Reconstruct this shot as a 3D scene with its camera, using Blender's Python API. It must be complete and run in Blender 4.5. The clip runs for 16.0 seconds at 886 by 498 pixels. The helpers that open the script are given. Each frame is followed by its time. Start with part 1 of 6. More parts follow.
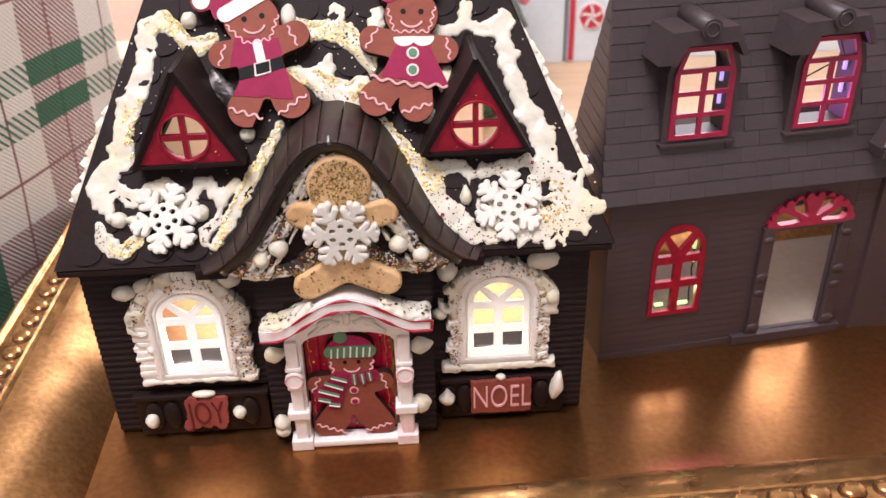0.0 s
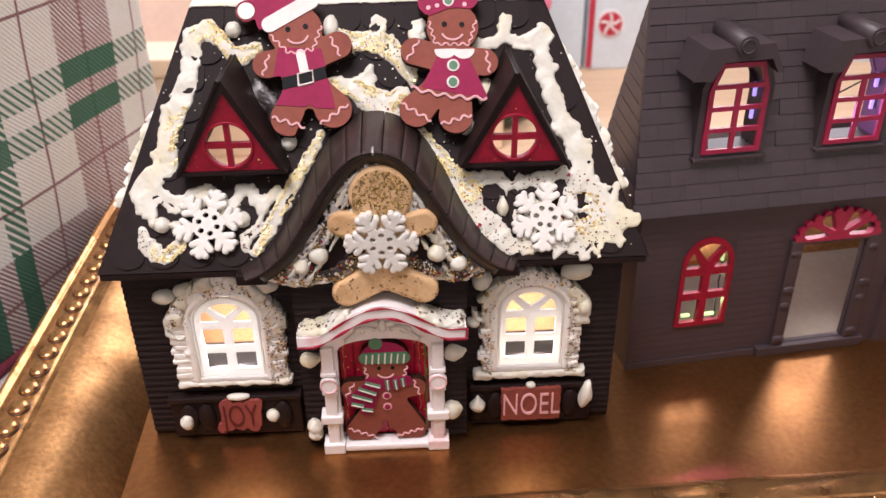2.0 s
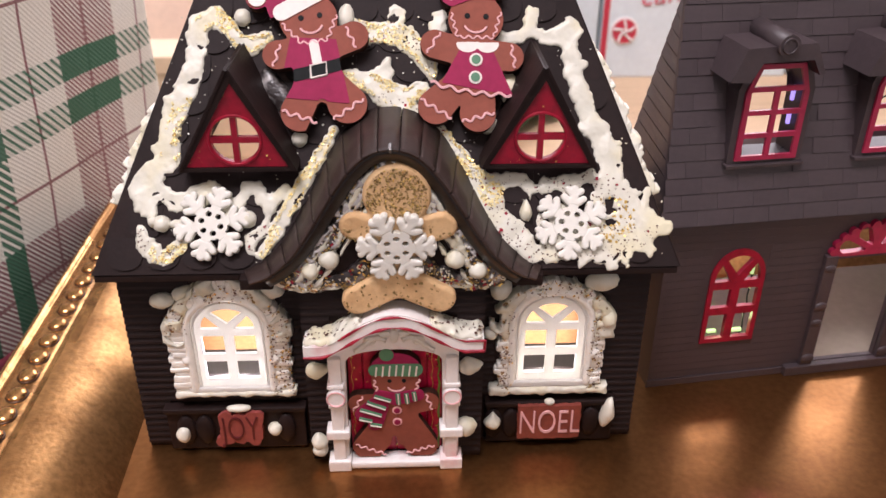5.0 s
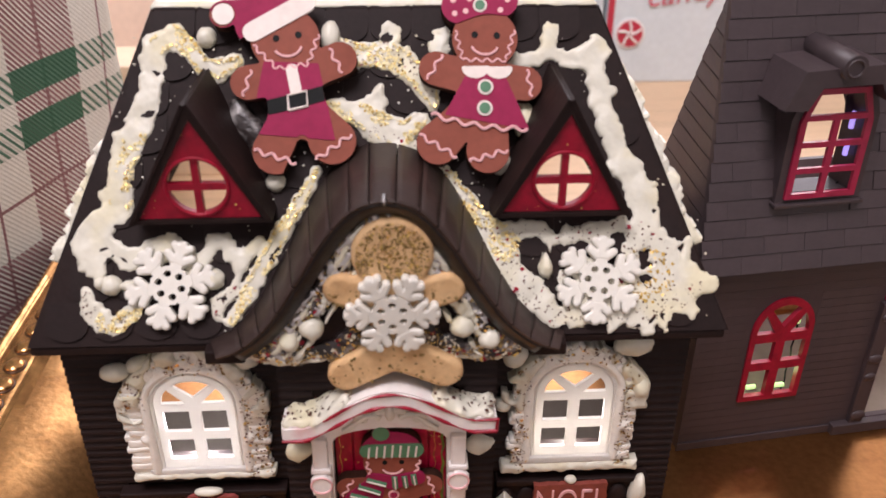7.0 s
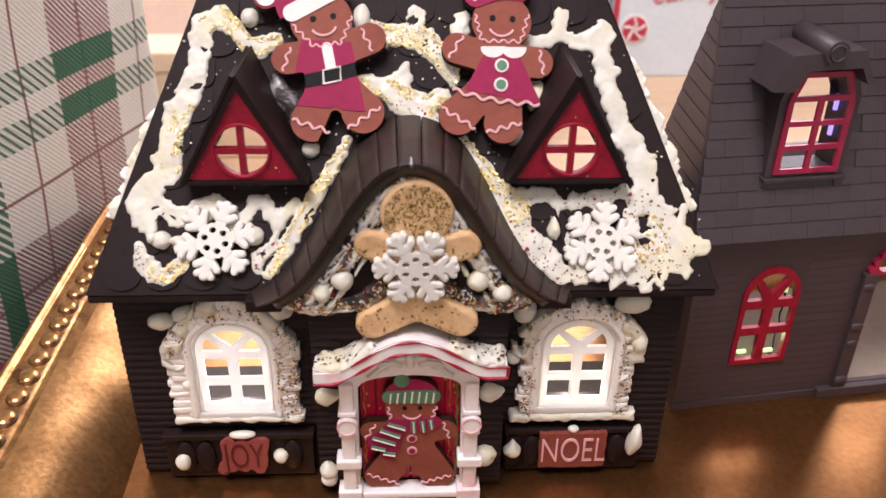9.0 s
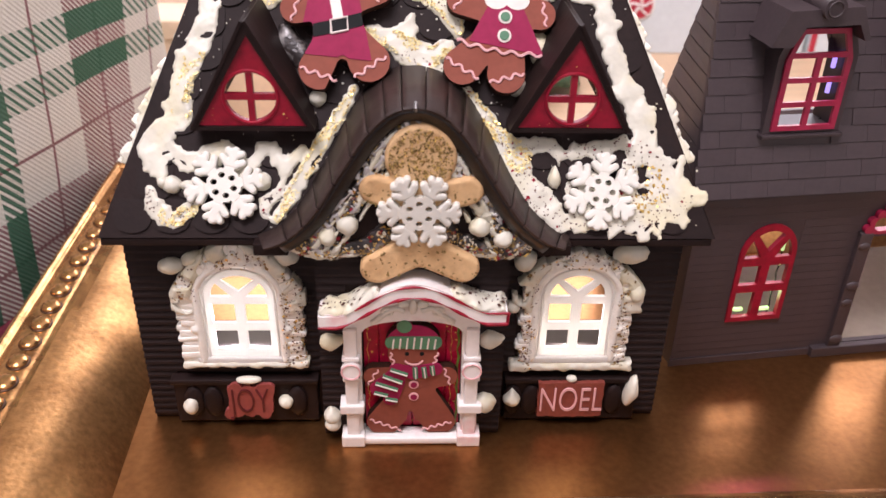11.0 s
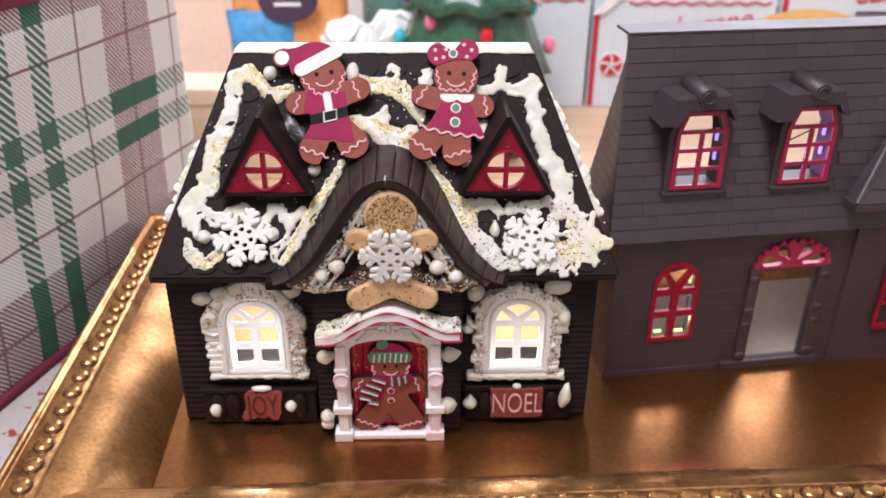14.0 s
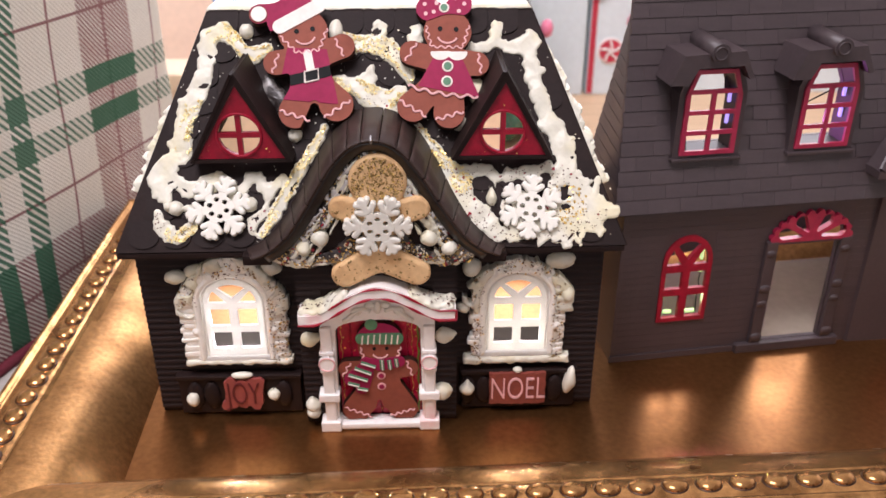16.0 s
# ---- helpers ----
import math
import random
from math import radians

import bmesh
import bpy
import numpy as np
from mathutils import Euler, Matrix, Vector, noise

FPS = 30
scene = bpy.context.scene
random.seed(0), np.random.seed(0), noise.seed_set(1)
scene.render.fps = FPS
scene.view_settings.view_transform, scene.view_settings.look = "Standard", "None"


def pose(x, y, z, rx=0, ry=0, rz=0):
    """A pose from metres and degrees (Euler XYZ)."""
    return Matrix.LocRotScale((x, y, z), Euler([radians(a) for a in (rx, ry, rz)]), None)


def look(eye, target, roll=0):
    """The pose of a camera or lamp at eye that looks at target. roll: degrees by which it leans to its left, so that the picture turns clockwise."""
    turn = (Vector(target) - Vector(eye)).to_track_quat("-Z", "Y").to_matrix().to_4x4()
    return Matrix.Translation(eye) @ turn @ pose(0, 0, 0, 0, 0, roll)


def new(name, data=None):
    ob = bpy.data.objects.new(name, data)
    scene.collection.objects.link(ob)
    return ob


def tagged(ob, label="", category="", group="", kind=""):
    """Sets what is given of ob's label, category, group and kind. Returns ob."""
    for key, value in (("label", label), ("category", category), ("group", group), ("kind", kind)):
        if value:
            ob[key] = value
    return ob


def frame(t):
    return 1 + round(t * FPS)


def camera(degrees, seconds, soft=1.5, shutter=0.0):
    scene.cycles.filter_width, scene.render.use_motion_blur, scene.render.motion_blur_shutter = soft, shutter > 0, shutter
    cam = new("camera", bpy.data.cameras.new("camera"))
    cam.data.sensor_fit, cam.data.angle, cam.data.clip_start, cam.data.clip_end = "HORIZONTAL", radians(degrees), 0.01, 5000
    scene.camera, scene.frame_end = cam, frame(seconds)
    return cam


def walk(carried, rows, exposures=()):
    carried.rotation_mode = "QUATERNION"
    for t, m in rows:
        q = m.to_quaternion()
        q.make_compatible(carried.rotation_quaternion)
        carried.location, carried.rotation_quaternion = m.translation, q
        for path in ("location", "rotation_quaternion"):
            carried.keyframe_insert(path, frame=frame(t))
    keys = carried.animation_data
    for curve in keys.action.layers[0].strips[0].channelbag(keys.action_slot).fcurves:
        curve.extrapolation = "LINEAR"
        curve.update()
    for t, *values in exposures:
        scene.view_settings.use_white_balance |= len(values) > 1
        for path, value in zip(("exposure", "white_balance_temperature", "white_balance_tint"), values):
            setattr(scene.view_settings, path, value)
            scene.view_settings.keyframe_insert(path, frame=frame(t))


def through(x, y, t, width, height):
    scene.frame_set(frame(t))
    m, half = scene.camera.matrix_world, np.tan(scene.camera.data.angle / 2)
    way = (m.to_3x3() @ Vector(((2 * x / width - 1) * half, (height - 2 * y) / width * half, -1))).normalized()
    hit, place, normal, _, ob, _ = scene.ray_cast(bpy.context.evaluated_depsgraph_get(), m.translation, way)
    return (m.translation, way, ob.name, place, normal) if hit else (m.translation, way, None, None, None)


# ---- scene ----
cam = camera(55.5, 16.0)
# seconds, eye (m), yaw, pitch, roll
PATH = [
    (0, 0.0214, -0.2324, 0.2010, -2.66, -29.80, -1.64),
    (0.5, 0.0152, -0.2331, 0.2048, -2.53, -29.98, -1.57),
    (1, 0.0124, -0.2363, 0.2109, -2.45, -29.67, -1.40),
    (1.5, 0.0134, -0.2379, 0.2060, -2.42, -29.72, -1.12),
    (2, 0.0111, -0.2339, 0.2055, -2.39, -29.75, -0.83),
    (2.5, 0.0105, -0.2302, 0.2039, -2.51, -29.71, -0.50),
    (3, 0.0100, -0.2311, 0.2051, -2.38, -29.71, -0.32),
    (3.5, 0.0094, -0.2235, 0.2004, -2.39, -29.43, -0.11),
    (4, 0.0114, -0.2277, 0.2058, -2.41, -29.28, 0.13),
    (4.5, 0.0069, -0.2268, 0.2002, -2.36, -29.04, 0.30),
    (7, 0.0050, -0.1779, 0.1920, -3.05, -29.40, 0.24),
    (7.5, 0.0026, -0.1824, 0.1914, -3.14, -29.53, 0.37),
    (8, 0.0014, -0.1825, 0.1908, -3.13, -29.61, 0.58),
    (8.5, -0.0004, -0.1928, 0.1942, -3.01, -29.50, 0.75),
    (11, -0.0001, -0.2117, 0.1873, -2.52, -30.34, 1.36),
    (11.5, -0.0011, -0.2161, 0.1756, -2.78, -30.88, 1.63),
    (12, 0.0033, -0.2074, 0.1558, -2.88, -31.30, 1.61),
    (12.5, 0.0020, -0.2081, 0.1601, -2.89, -31.16, 1.56),
    (13, 0.0004, -0.2114, 0.1822, -2.71, -30.09, 1.28),
    (13.5, 0.0066, -0.2482, 0.2072, -2.29, -29.09, 0.94),
    (14, 0.0128, -0.2742, 0.2235, -1.68, -27.91, 0.46),
    (14.5, 0.0178, -0.2756, 0.2249, -1.23, -27.09, 0.14),
    (15, 0.0202, -0.2721, 0.2160, -0.81, -27.17, -0.03),
    (15.5, 0.0152, -0.2701, 0.2128, -1.01, -27.31, -0.08),
    (16, 0.0156, -0.2591, 0.2009, -1.71, -27.33, -0.16),
]
# seconds, stops, kelvin, tint
LIGHTING = [(0, -0.15, 6350, 12), (2, -0.27, 6300, 12), (4.5, -0.3, 6300, 12), (7, -0.5, 6400, 12), (8.5, -0.28, 6300, 12), (11, -0.22, 6300, 14), (12, -0.09, 6150, 18), (13, 0.02, 5950, 16), (14, -0.28, 5950, 10), (15, -0.38, 6150, 10), (16, -0.28, 6250, 10)]
walk(cam, [(t, pose(x, y, z, 90 + pitch, 0, yaw) @ pose(0, 0, 0, 0, 0, roll)) for t, x, y, z, yaw, pitch, roll in PATH], LIGHTING)
cam.data.dof.use_dof, cam.data.dof.focus_distance, cam.data.dof.aperture_fstop = True, 0.262, 17.0

# ---- world, light, exposure ----
world = bpy.data.worlds.new("sky")
scene.world = world
world.use_nodes = True
sky = world.node_tree.nodes.new("ShaderNodeTexSky")
sky.sky_type, sky.sun_disc = "NISHITA", False
sky.sun_elevation, sky.sun_rotation = radians(35), radians(30)
world.node_tree.links.new(sky.outputs[0], world.node_tree.nodes["Background"].inputs[0])
world.node_tree.nodes["Background"].inputs[1].default_value = 0.12


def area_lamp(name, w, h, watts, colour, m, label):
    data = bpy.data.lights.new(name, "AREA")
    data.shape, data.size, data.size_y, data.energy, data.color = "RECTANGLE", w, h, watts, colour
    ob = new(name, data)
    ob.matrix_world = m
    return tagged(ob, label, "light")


# daylight of the tall window behind the table, and an unseen overhead fill added for the fronts
area_lamp("window_light", 2.6, 1.0, 71, (1.0, 0.925, 0.97), look((0.43, 2.03, 1.15), (0.43, 0.1, 0.0)), "daylight entering through the window")
area_lamp("overhead_fill_light", 0.9, 0.7, 60, (1.0, 0.915, 0.955), look((-0.28, -0.48, 1.68), (0.04, 0.0, 0.0)), "overhead light added to fill the house fronts, no fixture seen")

# ---- helpers (all shapes are drawn in centimetres) ----
CM = 0.01


def done(bm, name, material, smooth=False):
    me = bpy.data.meshes.new(name)
    bm.transform(Matrix.Scale(CM, 4))
    if smooth:
        for f in bm.faces:
            f.smooth = True
    bm.to_mesh(me)
    bm.free()
    for m in material if isinstance(material, (list, tuple)) else [material]:
        me.materials.append(m)
    return me


def part(name, bm, material, parent=None, label="", smooth=False):
    ob = new(name, done(bm, name, material, smooth))
    ob.parent = parent
    return tagged(ob, label)


def islands(name, bm, material, parent, label="", smooth=True):
    """One part for each connected piece of bm."""
    bm.verts.index_update()
    left = set(bm.verts)
    groups = []
    while left:
        stack, got = [left.pop()], set()
        while stack:
            v = stack.pop()
            got.add(v)
            for e in v.link_edges:
                w = e.other_vert(v)
                if w in left:
                    left.discard(w)
                    stack.append(w)
        groups.append(got)
    for got in sorted(groups, key=len, reverse=True):
        sub, at = bmesh.new(), {}
        for v in got:
            at[v] = sub.verts.new(v.co)
        for f in {f for v in got for f in v.link_faces}:
            g = sub.faces.new([at[v] for v in f.verts])
            g.smooth = f.smooth
        part(name, sub, material, parent, label, False)
    bm.free()


def stuff(ob):
    return tagged(ob, kind="stuff")


def thing(name, label, category, group="", x=0.0, y=0.0, z=0.0, rz=0.0, kind=""):
    ob = new(name)
    ob.empty_display_size = 0.01
    ob.matrix_world = pose(x * CM, y * CM, z * CM, 0, 0, rz)
    return tagged(ob, label, category, group, kind)


def box(bm, lo, hi, bevel=0.0):
    m = Matrix.LocRotScale([(a + b) / 2 for a, b in zip(lo, hi)], None, [b - a for a, b in zip(lo, hi)])
    got = bmesh.ops.create_cube(bm, size=1.0, matrix=m)
    if bevel:
        edges = list({e for v in got["verts"] for e in v.link_edges})
        bmesh.ops.bevel(bm, geom=edges, offset=bevel, segments=2, affect="EDGES", profile=0.6)
    return bm


def boxed(lo, hi, bevel=0.0):
    return box(bmesh.new(), lo, hi, bevel)


def plate(bm, loops, y0, y1, bevel=0.0, put=None):
    """A slab in the xz plane with holes: loops[0] is the outline, the others are openings. put maps (x, y, z)."""
    put = put or (lambda x, y, z: (x, y, z))
    front, back, edges = [], {}, []
    for loop in loops:
        a = [bm.verts.new(put(x, y0, z)) for x, z in loop]
        b = [bm.verts.new(put(x, y1, z)) for x, z in loop]
        back.update(zip(a, b))
        for i in range(len(a)):
            j = (i + 1) % len(a)
            edges.append(bm.edges.new((a[i], a[j])))
            bm.faces.new((a[i], a[j], b[j], b[i]))
    got = bmesh.ops.triangle_fill(bm, edges=edges, use_beauty=True, use_dissolve=False)
    fresh = [g for g in got["geom"] if isinstance(g, bmesh.types.BMFace)]
    for f in fresh:
        bm.faces.new([back[v] for v in reversed(f.verts)])
    bmesh.ops.recalc_face_normals(bm, faces=bm.faces[:])
    return bm


def arch(x0, x1, z0, z1, rise, n=14):
    """An outline with a rounded head: straight sides up to z1 - rise."""
    c, r = (x0 + x1) / 2, (x1 - x0) / 2
    return [(x0, z0), (x1, z0)] + [(c + r * math.cos(math.pi * i / n), z1 - rise + rise * math.sin(math.pi * i / n)) for i in range(n + 1)]


def rect(x0, x1, z0, z1):
    return [(x0, z0), (x1, z0), (x1, z1), (x0, z1)]


def ball(bm, c, r, sub=2, wobble=0.0, m=None):
    got = bmesh.ops.create_icosphere(bm, subdivisions=sub, radius=1.0, matrix=Matrix.LocRotScale(c, m, r if isinstance(r, (tuple, list)) else (r, r, r)))
    if wobble:
        for v in got["verts"]:
            off = v.co - Vector(c)
            v.co += off * wobble * noise.noise(v.co * 2.1)
    return bm


def tube(bm, pts, r, n=8, closed=False, flat=1.0):
    """A round bar along points; r is one radius or one for each point."""
    pts = [Vector(p) for p in pts]
    rs = r if isinstance(r, (list, tuple)) else [r] * len(pts)
    rings = []
    for i, p in enumerate(pts):
        a = pts[i - 1] if (i or closed) else p
        b = pts[(i + 1) % len(pts)] if (i < len(pts) - 1 or closed) else p
        d = (b - a).normalized()
        up = Vector((0, -1, 0)) if abs(d.y) < 0.9 else Vector((0, 0, 1))
        s = d.cross(up).normalized()
        u = s.cross(d).normalized()
        rings.append([bm.verts.new(p + rs[i] * (math.cos(2 * math.pi * k / n) * s + flat * math.sin(2 * math.pi * k / n) * u)) for k in range(n)])
    last = len(rings) if closed else len(rings) - 1
    for i in range(last):
        a, b = rings[i], rings[(i + 1) % len(rings)]
        for k in range(n):
            bm.faces.new((a[k], a[(k + 1) % n], b[(k + 1) % n], b[k]))
    if not closed:
        bm.faces.new(rings[0][::-1])
        bm.faces.new(rings[-1])
    bmesh.ops.recalc_face_normals(bm, faces=bm.faces[:])
    return bm


# ---- materials ----
def material(name, colour, rough=0.5, metal=0.0, vary=0.15, scale=60.0, fine=500.0, bump=0.1, spec=0.5, second=None, mix=(0.45, 0.7), vary_piece=0.0, through=0.0, thin=0.0, stretch=(1, 1, 1), coat=0.0):
    """Paint, plastic, wood or fabric: base colour, a second colour in patches, fine grain in colour, gloss and relief."""
    m = bpy.data.materials.new(name)
    m.use_nodes = True
    t = m.node_tree
    n, l = t.nodes, t.links.new
    p = n["Principled BSDF"]
    coord = n.new("ShaderNodeTexCoord")
    mapping = n.new("ShaderNodeMapping")
    mapping.inputs["Scale"].default_value = stretch
    l(coord.outputs["Object"], mapping.inputs[0])
    big, small = n.new("ShaderNodeTexNoise"), n.new("ShaderNodeTexNoise")
    big.inputs["Scale"].default_value, small.inputs["Scale"].default_value = scale, fine
    big.inputs["Detail"].default_value, small.inputs["Detail"].default_value = 5, 3
    l(mapping.outputs[0], big.inputs["Vector"])
    l(mapping.outputs[0], small.inputs["Vector"])
    dark = n.new("ShaderNodeMix")
    dark.data_type = "RGBA"
    ramp = n.new("ShaderNodeMapRange")
    ramp.inputs[1].default_value, ramp.inputs[2].default_value = mix
    l(big.outputs[0], ramp.inputs[0])
    l(ramp.outputs[0], dark.inputs[0])
    dark.inputs[6].default_value = (*colour, 1)
    dark.inputs[7].default_value = (*(second or [c * (1 - vary) for c in colour]), 1)
    grain = n.new("ShaderNodeMix")
    grain.data_type, grain.blend_type = "RGBA", "MULTIPLY"
    grain.inputs[0].default_value = 1.0
    tone = n.new("ShaderNodeMapRange")
    tone.inputs[1].default_value, tone.inputs[2].default_value = 0.3, 0.7
    tone.inputs[3].default_value, tone.inputs[4].default_value = 1 - vary, 1 + vary * 0.4
    l(small.outputs[0], tone.inputs[0])
    l(dark.outputs[2], grain.inputs[6])
    l(tone.outputs[0], grain.inputs[7])
    out = grain.outputs[2]
    if vary_piece:
        info, hue = n.new("ShaderNodeObjectInfo"), n.new("ShaderNodeHueSaturation")
        vr = n.new("ShaderNodeMapRange")
        vr.inputs[3].default_value, vr.inputs[4].default_value = 1 - vary_piece, 1 + vary_piece
        l(info.outputs["Random"], vr.inputs[0])
        l(vr.outputs[0], hue.inputs["Value"])
        l(out, hue.inputs["Color"])
        out = hue.outputs[0]
    l(out, p.inputs["Base Color"])
    gloss = n.new("ShaderNodeMapRange")
    gloss.inputs[3].default_value, gloss.inputs[4].default_value = max(rough - 0.1, 0.03), min(rough + 0.12, 1)
    l(big.outputs[0], gloss.inputs[0])
    l(gloss.outputs[0], p.inputs["Roughness"])
    p.inputs["Metallic"].default_value = metal
    p.inputs["Specular IOR Level"].default_value = spec
    p.inputs["Coat Weight"].default_value = coat
    if through:
        p.inputs["Subsurface Weight"].default_value = through
        p.inputs["Subsurface Radius"].default_value = (0.004, 0.0035, 0.003)
    if thin:
        glow, both = n.new("ShaderNodeBsdfTranslucent"), n.new("ShaderNodeMixShader")
        glow.inputs[0].default_value = (*colour, 1)
        both.inputs[0].default_value = thin
        l(p.outputs[0], both.inputs[1])
        l(glow.outputs[0], both.inputs[2])
        l(both.outputs[0], n["Material Output"].inputs[0])
    if bump:
        b = n.new("ShaderNodeBump")
        b.inputs["Strength"].default_value, b.inputs["Distance"].default_value = bump, 0.0008
        l(small.outputs[0], b.inputs["Height"])
        l(b.outputs[0], p.inputs["Normal"])
    return m


def plain(name, colour, rough=0.6, metal=0.0):
    return material(name, colour, rough, metal, vary=0.08, bump=0.04)


GOLD = material("antique_gold", (0.60, 0.322, 0.122), 0.24, 0.85, 0.25, 90, 420, 0.10, second=(0.27, 0.132, 0.047), mix=(0.42, 0.64))
GOLD_FLOOR = material("brown_gold_panel", (0.40, 0.182, 0.064), 0.31, 0.96, 0.18, 22, 420, 0.06, second=(0.28, 0.122, 0.042))
CHOC = material("dark_brown_plastic", (0.017, 0.0090, 0.0080), 0.56, 0.0, 0.2, 45, 600, 0.10, spec=0.16, second=(0.013, 0.0072, 0.0066))
CHOC2 = material("brown_satin_plastic", (0.048, 0.0335, 0.0365), 0.48, 0.0, 0.14, 25, 600, 0.08, spec=0.5, second=(0.040, 0.028, 0.0305), vary_piece=0.09)
CHOC_GLOSS = material("black_brown_gloss", (0.010, 0.0065, 0.006), 0.42, 0.0, 0.3, 90, 500, 0.25, spec=0.4)
CHOC3 = material("brown_plank_plastic", (0.044, 0.028, 0.024), 0.5, 0.0, 0.2, 45, 600, 0.08, spec=0.25, second=(0.034, 0.021, 0.018))
WHITE = material("white_plastic", (0.70, 0.675, 0.60), 0.4, 0, 0.05, 80, 500, 0.06, through=0.15)
ICING = material("white_icing", (0.63, 0.605, 0.505), 0.42, 0, 0.07, 70, 420, 0.16, second=(0.66, 0.61, 0.43), mix=(0.50, 0.66), through=0.15)
FRAME_WHITE = material("thin_white_plastic", (0.83, 0.81, 0.775), 0.4, 0, 0.04, 80, 500, 0.04, thin=0.42)
RED = material("red_plastic", (0.29, 0.006, 0.024), 0.4, 0, 0.25, 120, 400, 0.1, spec=0.3)
PINK_RED = material("crimson_plastic", (0.34, 0.013, 0.055), 0.36, 0, 0.2, 120, 400, 0.08)
GREY = material("grey_base_plastic", (0.13, 0.108, 0.093), 0.9, 0, 0.08, 40, 300, 0.05, spec=0.03)
GREY_WARM = material("warm_grey_base_plastic", (0.21, 0.18, 0.14), 0.9, 0, 0.08, 40, 300, 0.05, spec=0.03)
TABLE = material("pale_wood_tabletop", (0.70, 0.49, 0.31), 0.5, 0, 0.15, 12, 200, 0.06, stretch=(1, 12, 1))
WALL = material("wall_paint", (0.80, 0.77, 0.74), 0.8, 0, 0.05, 3, 80, 0.05)
FLOOR_DARK = material("dark_floor_boards", (0.016, 0.013, 0.013), 0.6, 0, 0.2, 4, 60, 0.05)

# ---- room ----
ROOM = (-220.0, 200.0, -190.0, 205.0, -78.0, 175.0)  # x0, x1, y0, y1, floor, ceiling
X0, X1, Y0, Y1, Z0, Z1 = ROOM
tagged(part("floor", boxed((X0, Y0, Z0 - 4), (X1, Y1, Z0)), FLOOR_DARK), "dark wooden floor of the room", "floor", kind="structure")
tagged(part("ceiling", boxed((X0 - 10, Y0 - 10, Z1), (X1 + 10, Y1 + 10, Z1 + 8)), WALL), "white painted ceiling of the room", "ceiling", kind="structure")
tagged(part("wall_west", boxed((X0 - 10, Y0, Z0), (X0, Y1, Z1)), WALL), "pale painted room wall", "wall", kind="structure")
tagged(part("wall_east", boxed((X1, Y0, Z0), (X1 + 10, Y1, Z1)), WALL), "pale painted room wall", "wall", kind="structure")
tagged(part("wall_south", boxed((X0 - 10, Y0 - 10, Z0), (X1 + 10, Y0, Z1)), WALL), "pale painted room wall", "wall", kind="structure")
tagged(part("wall_north", plate(bmesh.new(), [rect(X0 - 10, X1 + 10, Z0, Z1), rect(-92, 178, 65, 165)], Y1, Y1 + 10), WALL), "pale painted room wall with a window", "wall", kind="structure")
bm = bmesh.new()
plate(bm, [rect(-92, 178, 65, 165), rect(-88, 41, 69, 161), rect(45, 174, 69, 161)], Y1 + 2, Y1 + 7)
tagged(part("window_1", bm, WHITE), "white framed room window with daylight", "window", kind="structure")

# ---- table and tray ----
TABLE_Z = -2.0
table = thing("table", "pale wooden table under the tray", "table", z=TABLE_Z)
part("tabletop", boxed((-80, -7.5, -3), (90, 90, 0), 0.3), TABLE, table)
for x in (-72, 82):
    for y in (-2, 70):
        part("leg", boxed((x - 3, y - 3, Z0 - TABLE_Z), (x + 3, y + 3, -3), 0.3), TABLE, table)

tray = thing("serving_tray", "rectangular antique gold tray with a beaded rim", "tray")
TX0, TX1, TY0, TY1, SKEW, LEAN = -8.60, 33.0, -4.10, 10.5, 0.028, 0.045  # floor edges; the front and the end run at a slight slant


def rim_corner(d, z):
    f = 0.88 * d  # the front rim is a little narrower
    return [(TX0 - d, TY0 + SKEW * (TX0 - d) - f, z), (TX1 + d, TY0 + SKEW * (TX1 + d) - f, z), (TX1 + d, TY1 + d, z), (TX0 - d - LEAN * (TY1 - TY0), TY1 + d, z)]


PROFILE = [(0.0, -0.02)] + [(d, 2.02 * (1 - (1 - d / 3.0) ** 2.5)) for d in (0.03, 0.12, 0.25, 0.42, 0.65, 0.95, 1.3, 1.7, 2.1, 2.5, 2.8)] + [(2.9, 2.03), (2.95, 2.0), (3.02, 2.06), (3.3, 2.09), (4.02, 2.1), (4.09, 2.04), (4.15, 2.12), (4.24, 2.24), (4.36, 2.24), (4.45, 2.12), (4.48, 1.98), (4.42, 1.82), (4.2, 1.7), (4.1, 0.4), (3.9, -1.7), (3.7, -2.0), (0.1, -2.0)]
bm = bmesh.new()
rings = []
for d, z in PROFILE:
    ring = []
    c = rim_corner(d, z)
    for i in range(4):
        a, b = Vector(c[i]), Vector(c[(i + 1) % 4])
        for k in range(12):
            p = a.lerp(b, k / 12)
            ring.append(bm.verts.new(p))
    rings.append(ring)
for a, b in zip(rings, rings[1:]):
    for k in range(48):
        bm.faces.new((a[k], a[(k + 1) % 48], b[(k + 1) % 48], b[k]))
bmesh.ops.recalc_face_normals(bm, faces=bm.faces[:])
# left and back inner slopes take a darker gold, standing for the houses' shade
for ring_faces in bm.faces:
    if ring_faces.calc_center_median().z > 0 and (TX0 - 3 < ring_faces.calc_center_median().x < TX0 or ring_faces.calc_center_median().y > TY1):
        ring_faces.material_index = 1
# faces below the lip are black, standing for the darkness under the rim
for k, low_face in enumerate(bm.faces):
    if k >= 48 * (len(PROFILE) - 6):
        low_face.material_index = 2
GOLD_COVE = material("shade_toned_gold", (0.50, 0.265, 0.10), 0.42, 0.9, 0.28, 55, 520, 0.22, second=(0.34, 0.17, 0.06), mix=(0.42, 0.66))
corners = {v for ring in rings for v in ring[::12]}
